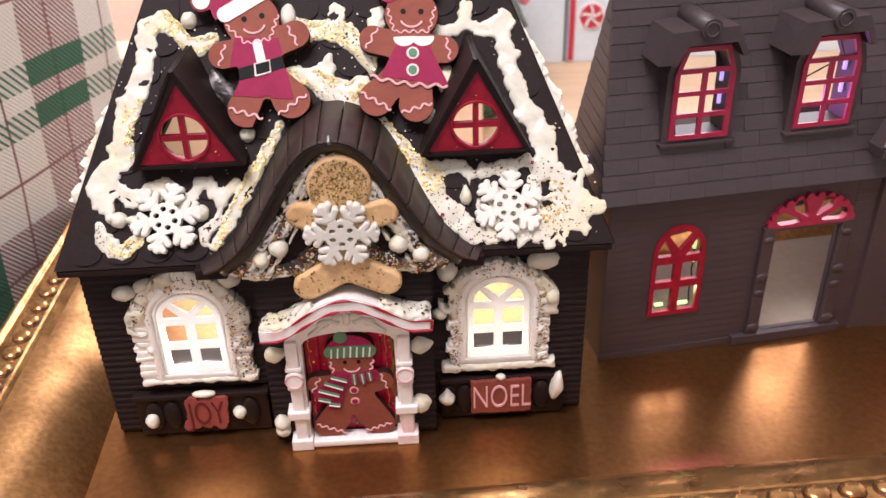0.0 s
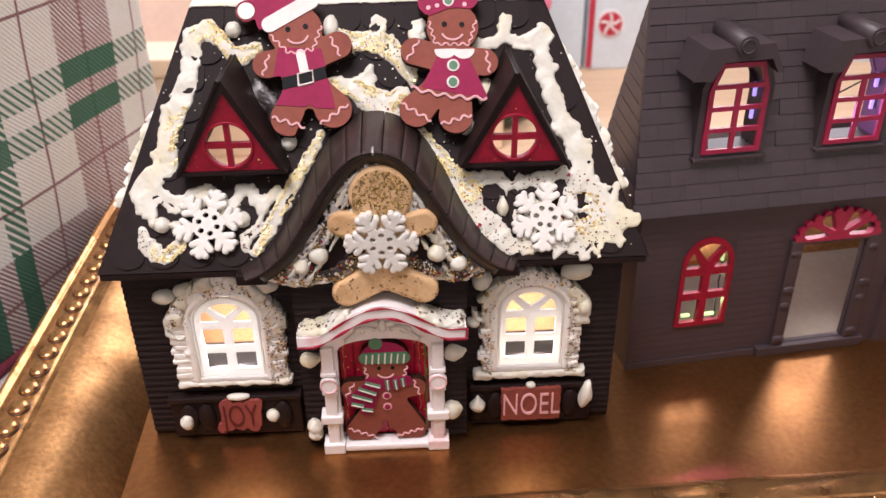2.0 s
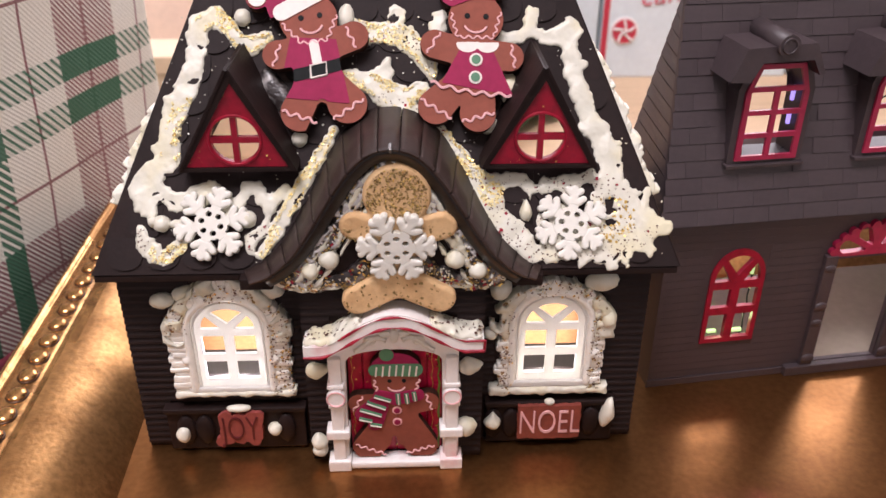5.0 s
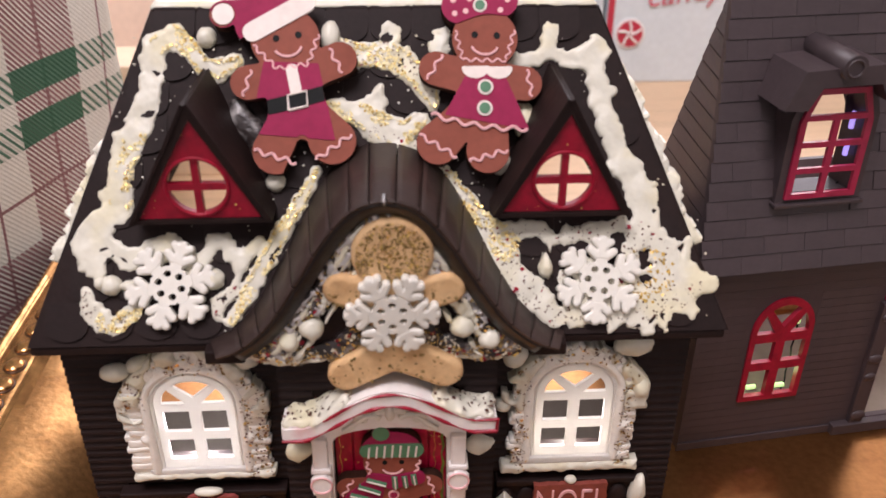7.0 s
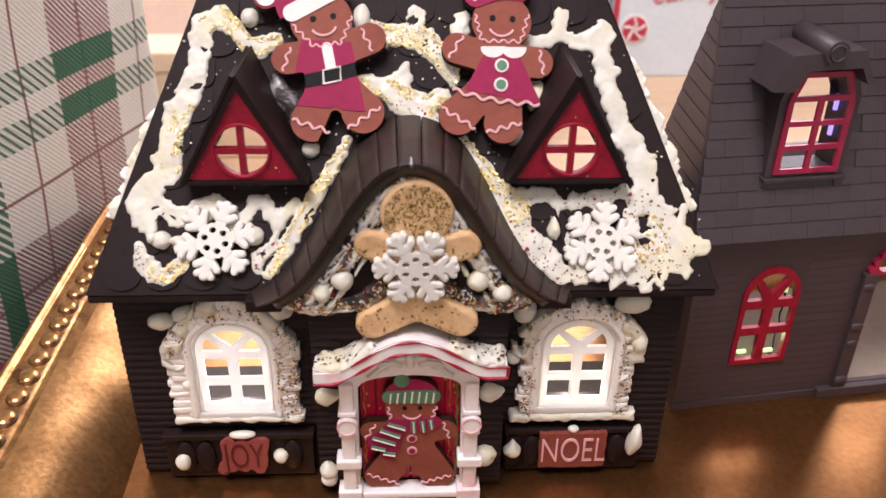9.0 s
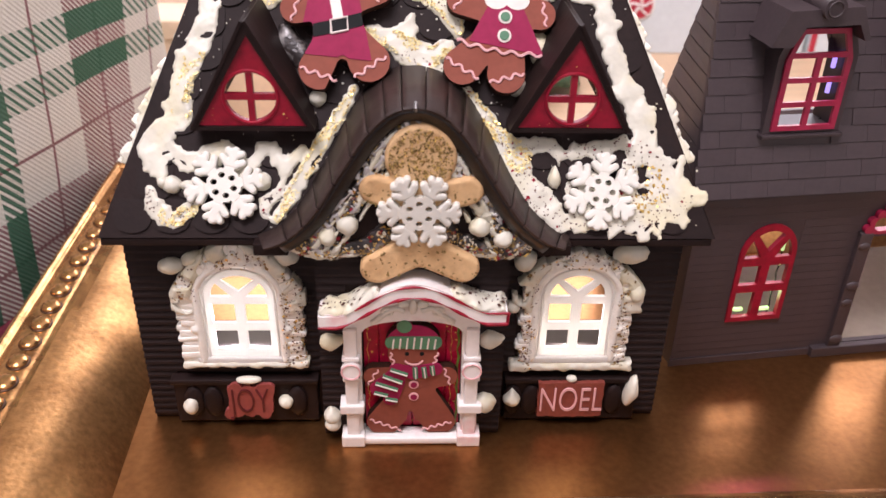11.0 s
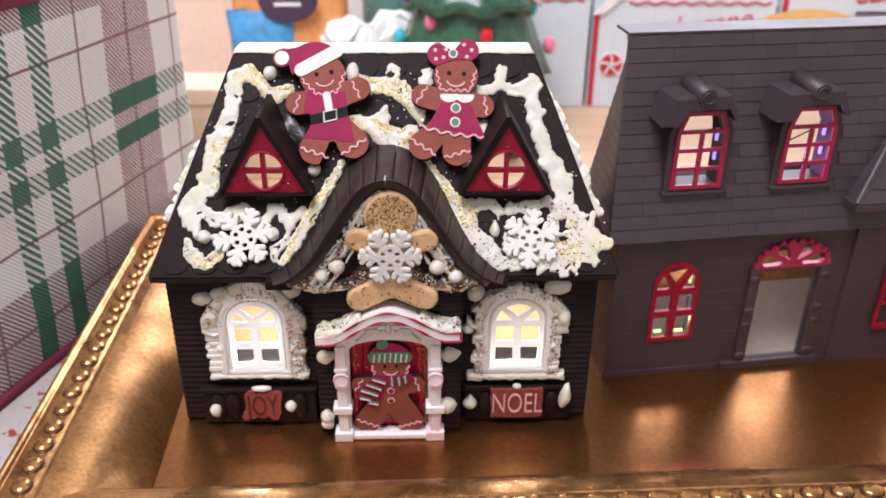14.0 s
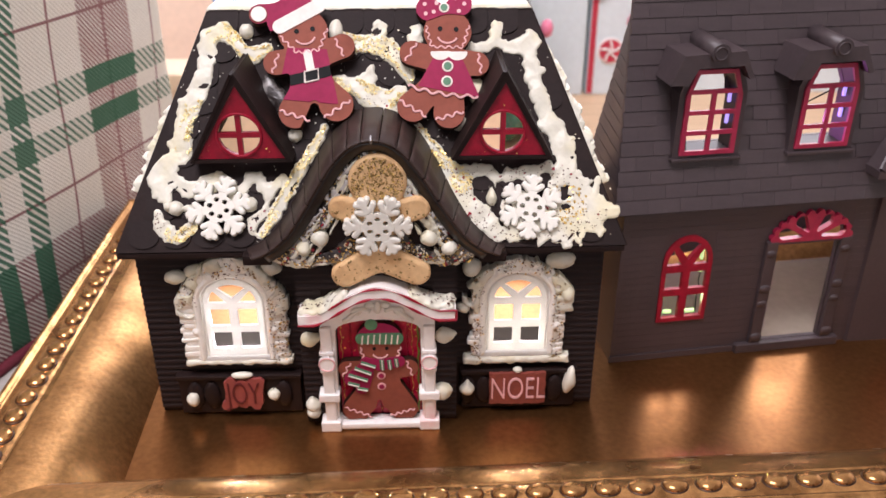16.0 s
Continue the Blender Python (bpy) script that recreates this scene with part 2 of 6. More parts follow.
for e in bm.edges:
    if e.verts[0] in corners and e.verts[1] in corners:
        e.smooth = False  # crisp mitres
UNDERSIDE = material("shade_black_underside", (0.012, 0.010, 0.010), 0.7, 0, 0.2, 40, 300, 0.1, spec=0.2)
part("rim", bm, [GOLD, GOLD_COVE, UNDERSIDE], tray, "sloping gold rim with dark worn streaks, left and back slopes toned darker for shade", smooth=True)
bm = bmesh.new()
top, low = [[bm.verts.new(v) for v in rim_corner(0.02, z)] for z in (0.0, -1.9)]
bm.faces.new(top)
bm.faces.new(low[::-1])
for k in range(4):
    bm.faces.new((top[k], low[k], low[(k + 1) % 4], top[(k + 1) % 4]))
bmesh.ops.recalc_face_normals(bm, faces=bm.faces[:])
part("floor_panel", bm, GOLD_FLOOR, tray, "brown gold flat panel")
PATINA = material("dark_patina", (0.07, 0.03, 0.012), 0.45, 0.4, 0.3, 60, 400, 0.1)
bm = ball(bmesh.new(), (0, 0, 0), (0.40, 0.33, 0.14), 2)
got = bmesh.ops.create_cone(bm, cap_ends=True, segments=20, radius1=0.44, radius2=0.41, depth=0.05, matrix=Matrix.Translation((0, 0, -0.05)) @ Matrix.Diagonal((1, 0.84, 1, 1)))
for f in {f for v in got["verts"] for f in v.link_faces}:
    f.material_index = 1
bead_mesh = done(bm, "bead", [GOLD, PATINA], True)
ends = rim_corner(3.45, 2.15)
for i in range(4):
    a, b = Vector(ends[i]), Vector(ends[(i + 1) % 4])
    count = round((b - a).length / 1.035)
    for k in range(count):
        p = a.lerp(b, (k + 0.5) / count)
        ob = new("bead", bead_mesh)
        ob.parent = tray
        ang = math.degrees(math.atan2(b.y - a.y, b.x - a.x))
        ob.matrix_basis = pose(p.x * CM, p.y * CM, p.z * CM, 0, 0, ang + (12 if i in (0, 3) else 0))

# ---- flat shapes from distance fields ----
def f_cap(a, b, r0, r1=None):
    """A rounded bar from a to b whose radius runs from r0 to r1."""
    r1 = r0 if r1 is None else r1

    def field(x, y):
        dx, dy = b[0] - a[0], b[1] - a[1]
        k = np.clip(((x - a[0]) * dx + (y - a[1]) * dy) / (dx * dx + dy * dy + 1e-9), 0, 1)
        return r0 + (r1 - r0) * k - np.hypot(x - a[0] - k * dx, y - a[1] - k * dy)
    return field


def f_line(pts, r):
    rs = r if isinstance(r, (list, tuple)) else [r] * len(pts)
    return f_union(*[f_cap(p, q, r0, r1) for p, q, r0, r1 in zip(pts, pts[1:], rs, rs[1:])], soft=0.08)


def f_disc(c, r):
    return lambda x, y: r - np.hypot(x - c[0], y - c[1])


def f_oval(c, rx, ry):
    return lambda x, y: (1 - np.hypot((x - c[0]) / rx, (y - c[1]) / ry)) * min(rx, ry)


def f_half(p, n):
    """The half plane behind p, against the direction n."""
    q = math.hypot(*n)
    return lambda x, y: -((x - p[0]) * n[0] + (y - p[1]) * n[1]) / q


def f_and(*fs):
    def field(x, y):
        return np.min([f(x, y) for f in fs], axis=0)
    return field


def f_not(f):
    return lambda x, y: -f(x, y)


def f_union(*fs, soft=0.0):
    def field(x, y):
        d = fs[0](x, y)
        for f in fs[1:]:
            e = f(x, y)
            if soft:
                h = np.clip(0.5 + 0.5 * (d - e) / soft, 0, 1)
                d = e + (d - e) * h + soft * h * (1 - h)
            else:
                d = np.maximum(d, e)
        return d
    return field


def wob(x, y, f, seed=0.0):
    """A smooth uneven pattern between -1 and 1."""
    return (np.sin(f * x + 1.7 * np.sin(f * 0.63 * y + seed) + seed) * np.cos(f * 0.9 * y + 1.3 * np.sin(f * 0.71 * x + 2 * seed)))


def f_rough(f, amp, freq=3.0, seed=0.0):
    return lambda x, y: f(x, y) + amp * (0.65 * wob(x, y, freq, seed) + 0.35 * wob(x, y, freq * 2.7, seed + 2))


def layer(bm, field, area, step, height, put, base=0.0, mat=0, edge_mat=None):
    """Cuts the region where the field is positive and raises it: height is a number or a function of the depth inside."""
    x0, x1, y0, y1 = area
    xs, ys = np.arange(x0, x1 + step, step), np.arange(y0, y1 + step, step)
    gx, gy = np.meshgrid(xs, ys, indexing="ij")
    d = field(gx, gy)
    tops, lows, made = {}, {}, {}
    high = height if callable(height) else (lambda v, x, y: height)

    def vert(i, j, k, m):
        key = (i, j, k, m) if (i, j) <= (k, m) else (k, m, i, j)
        if key not in tops:
            a, b = d[i, j], d[k, m]
            w = 0.0 if (i, j) == (k, m) else a / (a - b)
            x, y = gx[i, j] + w * (gx[k, m] - gx[i, j]), gy[i, j] + w * (gy[k, m] - gy[i, j])
            v = d[i, j] if (i, j) == (k, m) else 0.0
            tops[key] = bm.verts.new(put(x, y, base + high(max(v, 0.0), x, y)))
            lows[tops[key]] = (x, y)
        return tops[key]

    near = np.maximum.reduce([d[:-1, :-1], d[1:, :-1], d[:-1, 1:], d[1:, 1:]]) > 0
    faces = []
    for i, j in np.argwhere(near):
        for tri in (((i, j), (i + 1, j), (i + 1, j + 1)), ((i, j), (i + 1, j + 1), (i, j + 1))):
            ring = []
            for k in range(3):
                p, q = tri[k], tri[(k + 1) % 3]
                if d[p] > 0:
                    ring.append(vert(*p, *p))
                if (d[p] > 0) != (d[q] > 0):
                    ring.append(vert(*p, *q))
            ring = [v for n, v in enumerate(ring) if v is not ring[n - 1]]
            if len(ring) >= 3:
                try:
                    f = bm.faces.new(ring)
                except ValueError:
                    continue
                f.material_index, f.smooth = mat, callable(height)
                faces.append(f)
    edge = [e for f in faces for e in f.edges if len(e.link_faces) == 1]
    under = {}
    for e in edge:
        for v in e.verts:
            if v not in under:
                x, y = lows[v]
                under[v] = bm.verts.new(put(x, y, base - 0.03))
    for e in edge:
        f0 = e.link_faces[0]
        a, b = e.verts
        lv = list(f0.verts)
        if lv[(lv.index(a) + 1) % len(lv)] is b:
            a, b = b, a
        try:
            f = bm.faces.new((a, b, under[b], under[a]))
            f.material_index = mat if edge_mat is None else edge_mat
        except ValueError:
            pass
    return bm


def scatter(bm, field, area, count, put, size, lift, rng, mat=0):
    """Small flat flecks strewn where the field is positive."""
    x0, x1, y0, y1 = area
    n = 0
    pick = np.random.RandomState(rng.randrange(10 ** 6)).rand(count * 30, 2)
    px, py = x0 + (x1 - x0) * pick[:, 0], y0 + (y1 - y0) * pick[:, 1]
    good = field(px, py) > 0.02
    for x, y in zip(px[good].tolist(), py[good].tolist()):
        h = lift(x, y)
        s, a = size * rng.uniform(0.5, 1.4), rng.uniform(0, 6.28)
        w = s * rng.uniform(0.3, 1.0)
        c, q = math.cos(a), math.sin(a)
        t1, t2 = rng.uniform(-0.5, 0.5) * s, rng.uniform(-0.5, 0.5) * s
        vs = [bm.verts.new(put(x + u * c - v * q, y + u * q + v * c, h + e)) for u, v, e in ((-s, -w, t1), (s, -w, t2), (s, w, -t1), (-s, w, -t2))]
        bm.faces.new(vs).material_index = mat
        n += 1
        if n >= count:
            break
    return bm


def sampled(field, area, step=0.04):
    """The field read from a grid, for many single points."""
    x0, x1, y0, y1 = area
    gx, gy = np.meshgrid(np.arange(x0, x1 + step, step), np.arange(y0, y1 + step, step), indexing="ij")
    d = field(gx, gy)
    return lambda x, y: float(d[min(max(round((x - x0) / step), 0), d.shape[0] - 1), min(max(round((y - y0) / step), 0), d.shape[1] - 1)])


def letters(word, size, mat, parent, m, depth=0.03, shear=0.0, weight=0.0, label=""):
    cu = bpy.data.curves.new("lettering", "FONT")
    cu.body, cu.size, cu.extrude, cu.align_x, cu.align_y, cu.shear, cu.offset = word, size * CM, depth * CM, "CENTER", "CENTER", shear, weight * CM
    tmp = bpy.data.objects.new("lettering_source", cu)
    me = bpy.data.meshes.new_from_object(tmp)
    bpy.data.objects.remove(tmp)
    me.materials.append(mat)
    ob = new("lettering", me)
    ob.parent = parent
    ob.matrix_basis = m
    return tagged(ob, label)


# ---- the decorated house ----
GOLD_FLECK = material("gold_glitter", (0.80, 0.55, 0.16), 0.28, 0.7, 0.2, 300, 900, 0)
DARK_FLECK = material("brown_sprinkle", (0.11, 0.045, 0.03), 0.5, 0.2, 0.3, 300, 900, 0)
PALE_FLECK = material("yellow_sugar_crystal", (0.85, 0.73, 0.37), 0.4, 0.0, 0.15, 300, 900, 0)
OLIVE_FLECK = material("olive_gold_glitter", (0.30, 0.20, 0.07), 0.4, 0.4, 0.3, 300, 900, 0)
GINGER = material("painted_ginger_brown", (0.235, 0.066, 0.042), 0.62, 0, 0.1, 90, 500, 0.06, spec=0.2)
WINE = material("painted_wine_red", (0.27, 0.013, 0.062), 0.6, 0, 0.1, 90, 500, 0.06, spec=0.2)
PAINT_WHITE = material("painted_cream_white", (0.72, 0.64, 0.58), 0.5, 0, 0.06, 120, 500, 0.05)
PAINT_PINK = material("painted_pale_pink", (0.74, 0.42, 0.42), 0.5, 0, 0.06, 120, 500, 0.05)
BLACK = material("painted_black", (0.010, 0.011, 0.011), 0.6, 0, 0.1, 120, 500, 0.05, spec=0.12)
GREEN = material("painted_green", (0.07, 0.19, 0.10), 0.5, 0, 0.1, 120, 500, 0.05)
COOKIE = material("sugar_cookie", (0.66, 0.43, 0.215), 0.7, 0, 0.12, 110, 650, 0.3, second=(0.55, 0.33, 0.15))
STONE = material("iced_stone", (0.82, 0.80, 0.73), 0.5, 0, 0.08, 160, 500, 0.3, second=(0.77, 0.72, 0.64), vary_piece=0.04, through=0.1)
DOOR_WHITE = material("white_plastic_red_smudges", (0.765, 0.725, 0.69), 0.42, 0, 0.05, 75, 500, 0.06, second=(0.70, 0.38, 0.38), mix=(0.58, 0.76))
GLAZE_PALE = material("pale_rubbed_glaze", (0.50, 0.475, 0.46), 0.4, 0, 0.2, 170, 420, 0.3)
GLAZE = material("smeared_grey_glaze", (0.44, 0.41, 0.39), 0.28, 0, 0.3, 170, 420, 0.4, second=(0.025, 0.018, 0.017), mix=(0.34, 0.52))
SIGN_RED = material("sign_red_paint", (0.26, 0.055, 0.048), 0.5, 0, 0.15, 90, 500, 0.06)
SIGN_BROWN = material("sign_red_brown_paint", (0.22, 0.05, 0.035), 0.5, 0, 0.2, 90, 500, 0.06)
LIME = material("lime_paint", (0.16, 0.22, 0.03), 0.3, 0, 0.2, 120, 500, 0.05)

house = thing("gingerbread_house", "dark brown plastic gingerbread house iced in white, on the tray", "toy house")

EAVE_Y, EAVE_Z, RUN, RISE = -0.98, 7.24, 0.544, 0.839  # front roof: start, and its way up


def on_roof(x, s, h=0.0):
    return (x, EAVE_Y + RUN * s - RISE * h, EAVE_Z + RISE * s + RUN * h)


def on_front(y):
    return lambda x, z, h=0.0: (x, y - h, z)


WIN = (-5.09, 4.98)  # middles of the two front windows
# walls: a shell open at the back
part("wall", plate(bmesh.new(), [rect(-8.25, 7.95, 0.0, 7.3)] + [arch(c - 1.05, c + 1.05, 2.75, 5.75, 0.95) for c in WIN] + [rect(-1.5, 1.5, 0.1, 4.2)], 0.0, 0.22), CHOC, house)
for x in (-8.25, 7.73):
    part("wall", boxed((x, 0.22, 0.0), (x + 0.22, 5.2, 7.3)), CHOC, house)
part("base_plate", boxed((-8.03, 0.22, 0.02), (7.73, 5.2, 0.15)), GREY, house, "grey inner base plate")

# front roof with the two dormer openings, side roofs and top
DORM = ((-4.24, -1), (4.30, 1))
tri = [[(c - 1.42, 3.1), (c + 1.42, 3.1), (c, 5.9)] for c, _ in DORM]
part("roof", plate(bmesh.new(), [[(-8.53, 0), (8.45, 0), (5.5, 8.22), (-5.6, 8.22)]] + tri, 0.0, -0.28, put=lambda x, h, s: on_roof(x, s, h)), CHOC, house)
for sx in (-1, 1):
    bm = bmesh.new()
    x0, x1 = (8.49, 5.55)
    q = [(sx * x0, -0.98, 7.24), (sx * x1, 3.49, 14.14), (sx * x1, 4.6, 14.14), (sx * x0, 5.4, 7.24)]
    vs = [bm.verts.new(v) for v in q] + [bm.verts.new((v[0] - sx * 0.3, v[1] + (0.15 if k < 2 else 0), v[2] - 0.1)) for k, v in enumerate(q)]
    for k in range(4):
        bm.faces.new((vs[k], vs[(k + 1) % 4], vs[4 + (k + 1) % 4], vs[4 + k]))
    bm.faces.new(vs[:4])
    bm.faces.new(vs[4:][::-1])
    bmesh.ops.recalc_face_normals(bm, faces=bm.faces[:])
    part("roof_side", bm, CHOC, house)
part("ridge_cap", boxed((-5.58, 3.46, 13.9), (5.5, 4.75, 14.16), 0.04), CHOC, house)
part("fascia", boxed((-8.5, -0.96, 6.98), (8.42, -0.72, 7.2), 0.05), CHOC, house)
bm = layer(bmesh.new(), f_rough(lambda x, y: np.minimum(np.minimum(x + 5.6, 5.5 - x), np.minimum(y - 3.5, 4.72 - y)), 0.04, 2.5), (-5.7, 5.6, 3.4, 4.8), 0.1, lambda v, x, y: 0.12 * min(1, v / 0.1) ** 0.5, lambda x, y, h: (x, y, 14.17 + h))
part("icing_top", bm, ICING, house, "flat white icing along the roof ridge")

# rounded shingles on the front roof
bm = bmesh.new()
plate(bm, [[(-0.5, 0.95), (-0.5, 0.35)] + [(0.5 * math.cos(math.pi + math.pi * k / 8), 0.35 + 0.35 * math.sin(math.pi + math.pi * k / 8)) for k in range(1, 8)] + [(0.5, 0.35), (0.5, 0.95)]], 0.0, 0.05, put=lambda x, h, s: on_roof(x, s, h * (1.25 - s)))
shingle_mesh = done(bm, "shingle", CHOC)
for r in range(9):
    s = 0.12 + r * 0.9
    half = 8.3 - 0.357 * (s + 0.4)
    n = int((2 * half) / 1.06)
    for k in range(n):
        x = -half + 0.53 + (k + (0.25 if r % 2 else 0)) * 1.06
        if x > half - 0.4 or (abs(x) < 3.4 - s * 0.55 and s < 5) or any(abs(x - c) < 1.75 - max(0, s - 3.2) * 0.45 and 2.6 < s < 6.6 for c, _ in DORM):
            continue
        ob = new("shingle", shingle_mesh)
        ob.parent = house
        a, b = on_roof(x, s), on_roof(0, 0)
        ob.matrix_basis = pose((a[0] - b[0]) * CM, (a[1] - b[1]) * CM, (a[2] - b[2]) * CM)

# dormers
for c, _ in DORM:
    dz, dy = 10.07, 0.22
    dormer = part("dormer", plate(bmesh.new(), [[(c - 1.6, dz - 0.1), (c + 1.6, dz - 0.1), (c, dz + 2.82)], [(c - 1.45, dz + 0.0), (c + 1.45, dz + 0.0), (c + 0.04, dz + 2.48)]], dy - 0.2, dy + 0.1), CHOC, house)
    bm = bmesh.new()
    for sx in (-1, 1):  # the dormer's own roof, running back into the main roof
        a, b = (c + sx * 1.6, dz - 0.1), (c, dz + 2.82)
        back = [EAVE_Y + RUN / RISE * (z - EAVE_Z) + 0.15 for _, z in (a, b)]
        q = [(a[0], dy - 0.24, a[1]), (b[0], dy - 0.25, b[1]), (b[0], back[1], b[1]), (a[0], back[0], a[1])]
        up = [bm.verts.new((x + sx * 0.07, y, z + 0.04)) for x, y, z in q]
        lo = [bm.verts.new(v) for v in q]
        bm.faces.new(up)
        bm.faces.new(lo[::-1])
        for k in range(4):
            bm.faces.new((up[k], lo[k], lo[(k + 1) % 4], up[(k + 1) % 4]))
    bmesh.ops.recalc_face_normals(bm, faces=bm.faces[:])
    part("dormer_roof", bm, CHOC, dormer)
    holes = []
    zc, r, g = dz + 0.82, 0.67, 0.085
    for sx, sz in ((1, 1), (-1, 1), (-1, -1), (1, -1)):
        t0 = math.asin(g / r)
        arc = [(c + sx * r * math.cos(t), zc + sz * r * math.sin(t)) for t in np.linspace(t0, math.pi / 2 - t0, 7)]
        holes.append([(c + sx * g, zc + sz * g)] + arc)
    win = part("dormer_window", plate(bmesh.new(), [[(c - 1.43, dz + 0.02), (c + 1.43, dz + 0.02), (c + 0.04, dz + 2.46)]] + holes, dy - 0.12, dy + 0.05), RED, dormer, "red triangular window with a round four-part light")
    bm = bmesh.new()
    tube(bm, [(c + 0.72 * math.cos(t), dy - 0.13, zc + 0.72 * math.sin(t)) for t in np.linspace(0, 2 * math.pi, 29)[:-1]], 0.045, 6, True)
    part("ring", bm, RED, win)
    rng = random.Random(int(c * 10))
    bm = scatter(bmesh.new(), f_and(f_half((c - 1.43, dz), (-2.5, 1.43)), f_half((c + 1.43, dz), (2.5, 1.43)), f_half((c, dz + 0.05), (0, -1)), f_not(f_disc((c, zc), 0.8))), (c - 1.4, c + 1.4, dz, dz + 2.6), 7, on_front(dy - 0.13), 0.022, lambda x, z: 0.006, rng)
    stuff(part("gold_fleck", bm, GOLD_FLECK, win))

# front bay with the door and the curved gable over it
GX = 0.10
part("bay", plate(bmesh.new(), [rect(-2.72, 2.78, 0.0, 6.95), arch(-1.42, 1.5, 0.3, 4.6, 0.35)], -0.85, 0.0), CHOC, house)
HALF = [(0.0, 11.32), (0.55, 11.2), (1.02, 10.85), (1.5, 10.25), (2.0, 9.45), (2.45, 8.72), (2.85, 8.15), (3.25, 7.75), (3.65, 7.47), (4.08, 7.32)]


def smooth_half(k):
    """The curve of the gable roof at 0 (crown) to 1 (foot)."""
    f = k * (len(HALF) - 1)
    i = min(int(f), len(HALF) - 2)
    p = [Vector(HALF[max(0, min(len(HALF) - 1, n))]) for n in (i - 1, i, i + 1, i + 2)]
    if i == 0:
        p[0] = Vector((-p[2].x, p[2].y))
    t = f - i
    return 0.5 * (2 * p[1] + (p[2] - p[0]) * t + (2 * p[0] - 5 * p[1] + 4 * p[2] - p[3]) * t * t + (3 * p[1] - p[0] - 3 * p[2] + p[3]) * t ** 3)


def roof_y(z):
    return EAVE_Y + RUN / RISE * (z - EAVE_Z)


porch = part("gable", plate(bmesh.new(), [[(GX + 2.95, 6.85), (GX + 3.15, 7.25)] + [(GX + s * (smooth_half(k).x - 0.32) if smooth_half(k).x > 0.4 else GX + s * smooth_half(k).x * 0.35, smooth_half(k).y - 0.42) for s, ks in ((1, np.linspace(0.75, 0.02, 14)), (-1, np.linspace(0.02, 0.75, 14))) for k in ks] + [(GX - 3.15, 7.25), (GX - 2.95, 6.85)]], -1.15, -0.85), CHOC, house)


def gable_point(k):
    """The outer curve at -1 (one foot) over 0 (crown) to 1 (other foot), with its outward normal."""
    p, q = smooth_half(abs(k)), smooth_half(min(abs(k) + 0.01, 1.0)) - smooth_half(max(abs(k) - 0.01, 0.0))
    side, ln = (1 if k >= 0 else -1), math.hypot(q.x, q.y)
    nx, nz = (-q.y / ln, q.x / ln) if abs(k) > 0.012 else (0.0, 1.0)
    return side * p.x, p.y, side * nx, nz


SEAMS = [-1.0, -0.88, -0.76, -0.64, -0.53, -0.42, -0.315, -0.21, -0.115, 0.0, 0.115, 0.21, 0.315, 0.42, 0.53, 0.64, 0.76, 0.88, 1.0]
SEAMS = [k + (0.05 if -0.9 < k < 0.9 else 0.0) for k in SEAMS]
for k0, k1 in zip(SEAMS, SEAMS[1:]):
    bm = bmesh.new()
    rows = []
    for k in np.linspace(k0 + 0.003, k1 - 0.003, 5):
        x, z, nx, nz = gable_point(k)
        wide = 0.27 * max(-1.0, min(1.0, x / 1.2))
        yb = max(roof_y(z) + 0.1, -1.0)
        rows.append([bm.verts.new((GX + x + o * nx + w, y, z + o * nz)) for y, o, w in ((-1.60, 0.0, 0.0), (-1.64, -0.05, 0.0), (-1.60, -0.12, 0.0), (yb, -0.12, wide), (yb, 0.0, wide))])
    for a, b in zip(rows, rows[1:]):
        for n in range(5):
            f = bm.faces.new((a[n], a[(n + 1) % 5], b[(n + 1) % 5], b[n]))
            f.smooth = n == 4
    bm.faces.new(rows[0][::-1])
    bm.faces.new(rows[-1])
    bmesh.ops.recalc_face_normals(bm, faces=bm.faces[:])
    part("gable_plank", bm, CHOC3, porch)
bm = bmesh.new()  # the black moulded edge under the planks
a, b, c, d = [], [], [], []
for k in np.linspace(-0.9, 0.9, 61):
    x, z, nx, nz = gable_point(k)
    for row, o, y in ((a, -0.12, -1.60), (b, -0.20, -1.58), (c, -0.46, -1.42), (d, -0.50, -1.12)):
        row.append(bm.verts.new((GX + x + o * nx, y, z + o * nz)))
for u, v in ((a, b), (b, c), (c, d), (d, a)):
    for n in range(60):
        bm.faces.new((u[n], u[n + 1], v[n + 1], v[n]))
for n in (0, 60):
    bm.faces.new((a[n], b[n], c[n], d[n]))
bmesh.ops.recalc_face_normals(bm, faces=bm.faces[:])
part("gable_trim", bm, CHOC_GLOSS, porch, "glossy black moulding round the gable", smooth=True)
part("eave_block", boxed((GX - 4.40, -1.35, 6.88), (GX - 3.45, -0.7, 7.25), 0.06), CHOC, porch)
part("eave_block", boxed((GX + 3.4, -1.35, 6.88), (GX + 4.3, -0.7, 7.25), 0.06), CHOC, porch)

# horizontal boards of the walls
bm = bmesh.new()
vs = [bm.verts.new((x, y, z)) for x in (0, 1) for y, z in ((0, 0), (-0.11, 0.02), (-0.10, 0.1), (-0.02, 0.24), (0, 0.24))]
for k in range(5):
    bm.faces.new((vs[k], vs[(k + 1) % 5], vs[5 + (k + 1) % 5], vs[5 + k]))
bm.faces.new(vs[:5][::-1])
bm.faces.new(vs[5:])
bmesh.ops.recalc_face_normals(bm, faces=bm.faces[:])
board_mesh = done(bm, "board", CHOC)


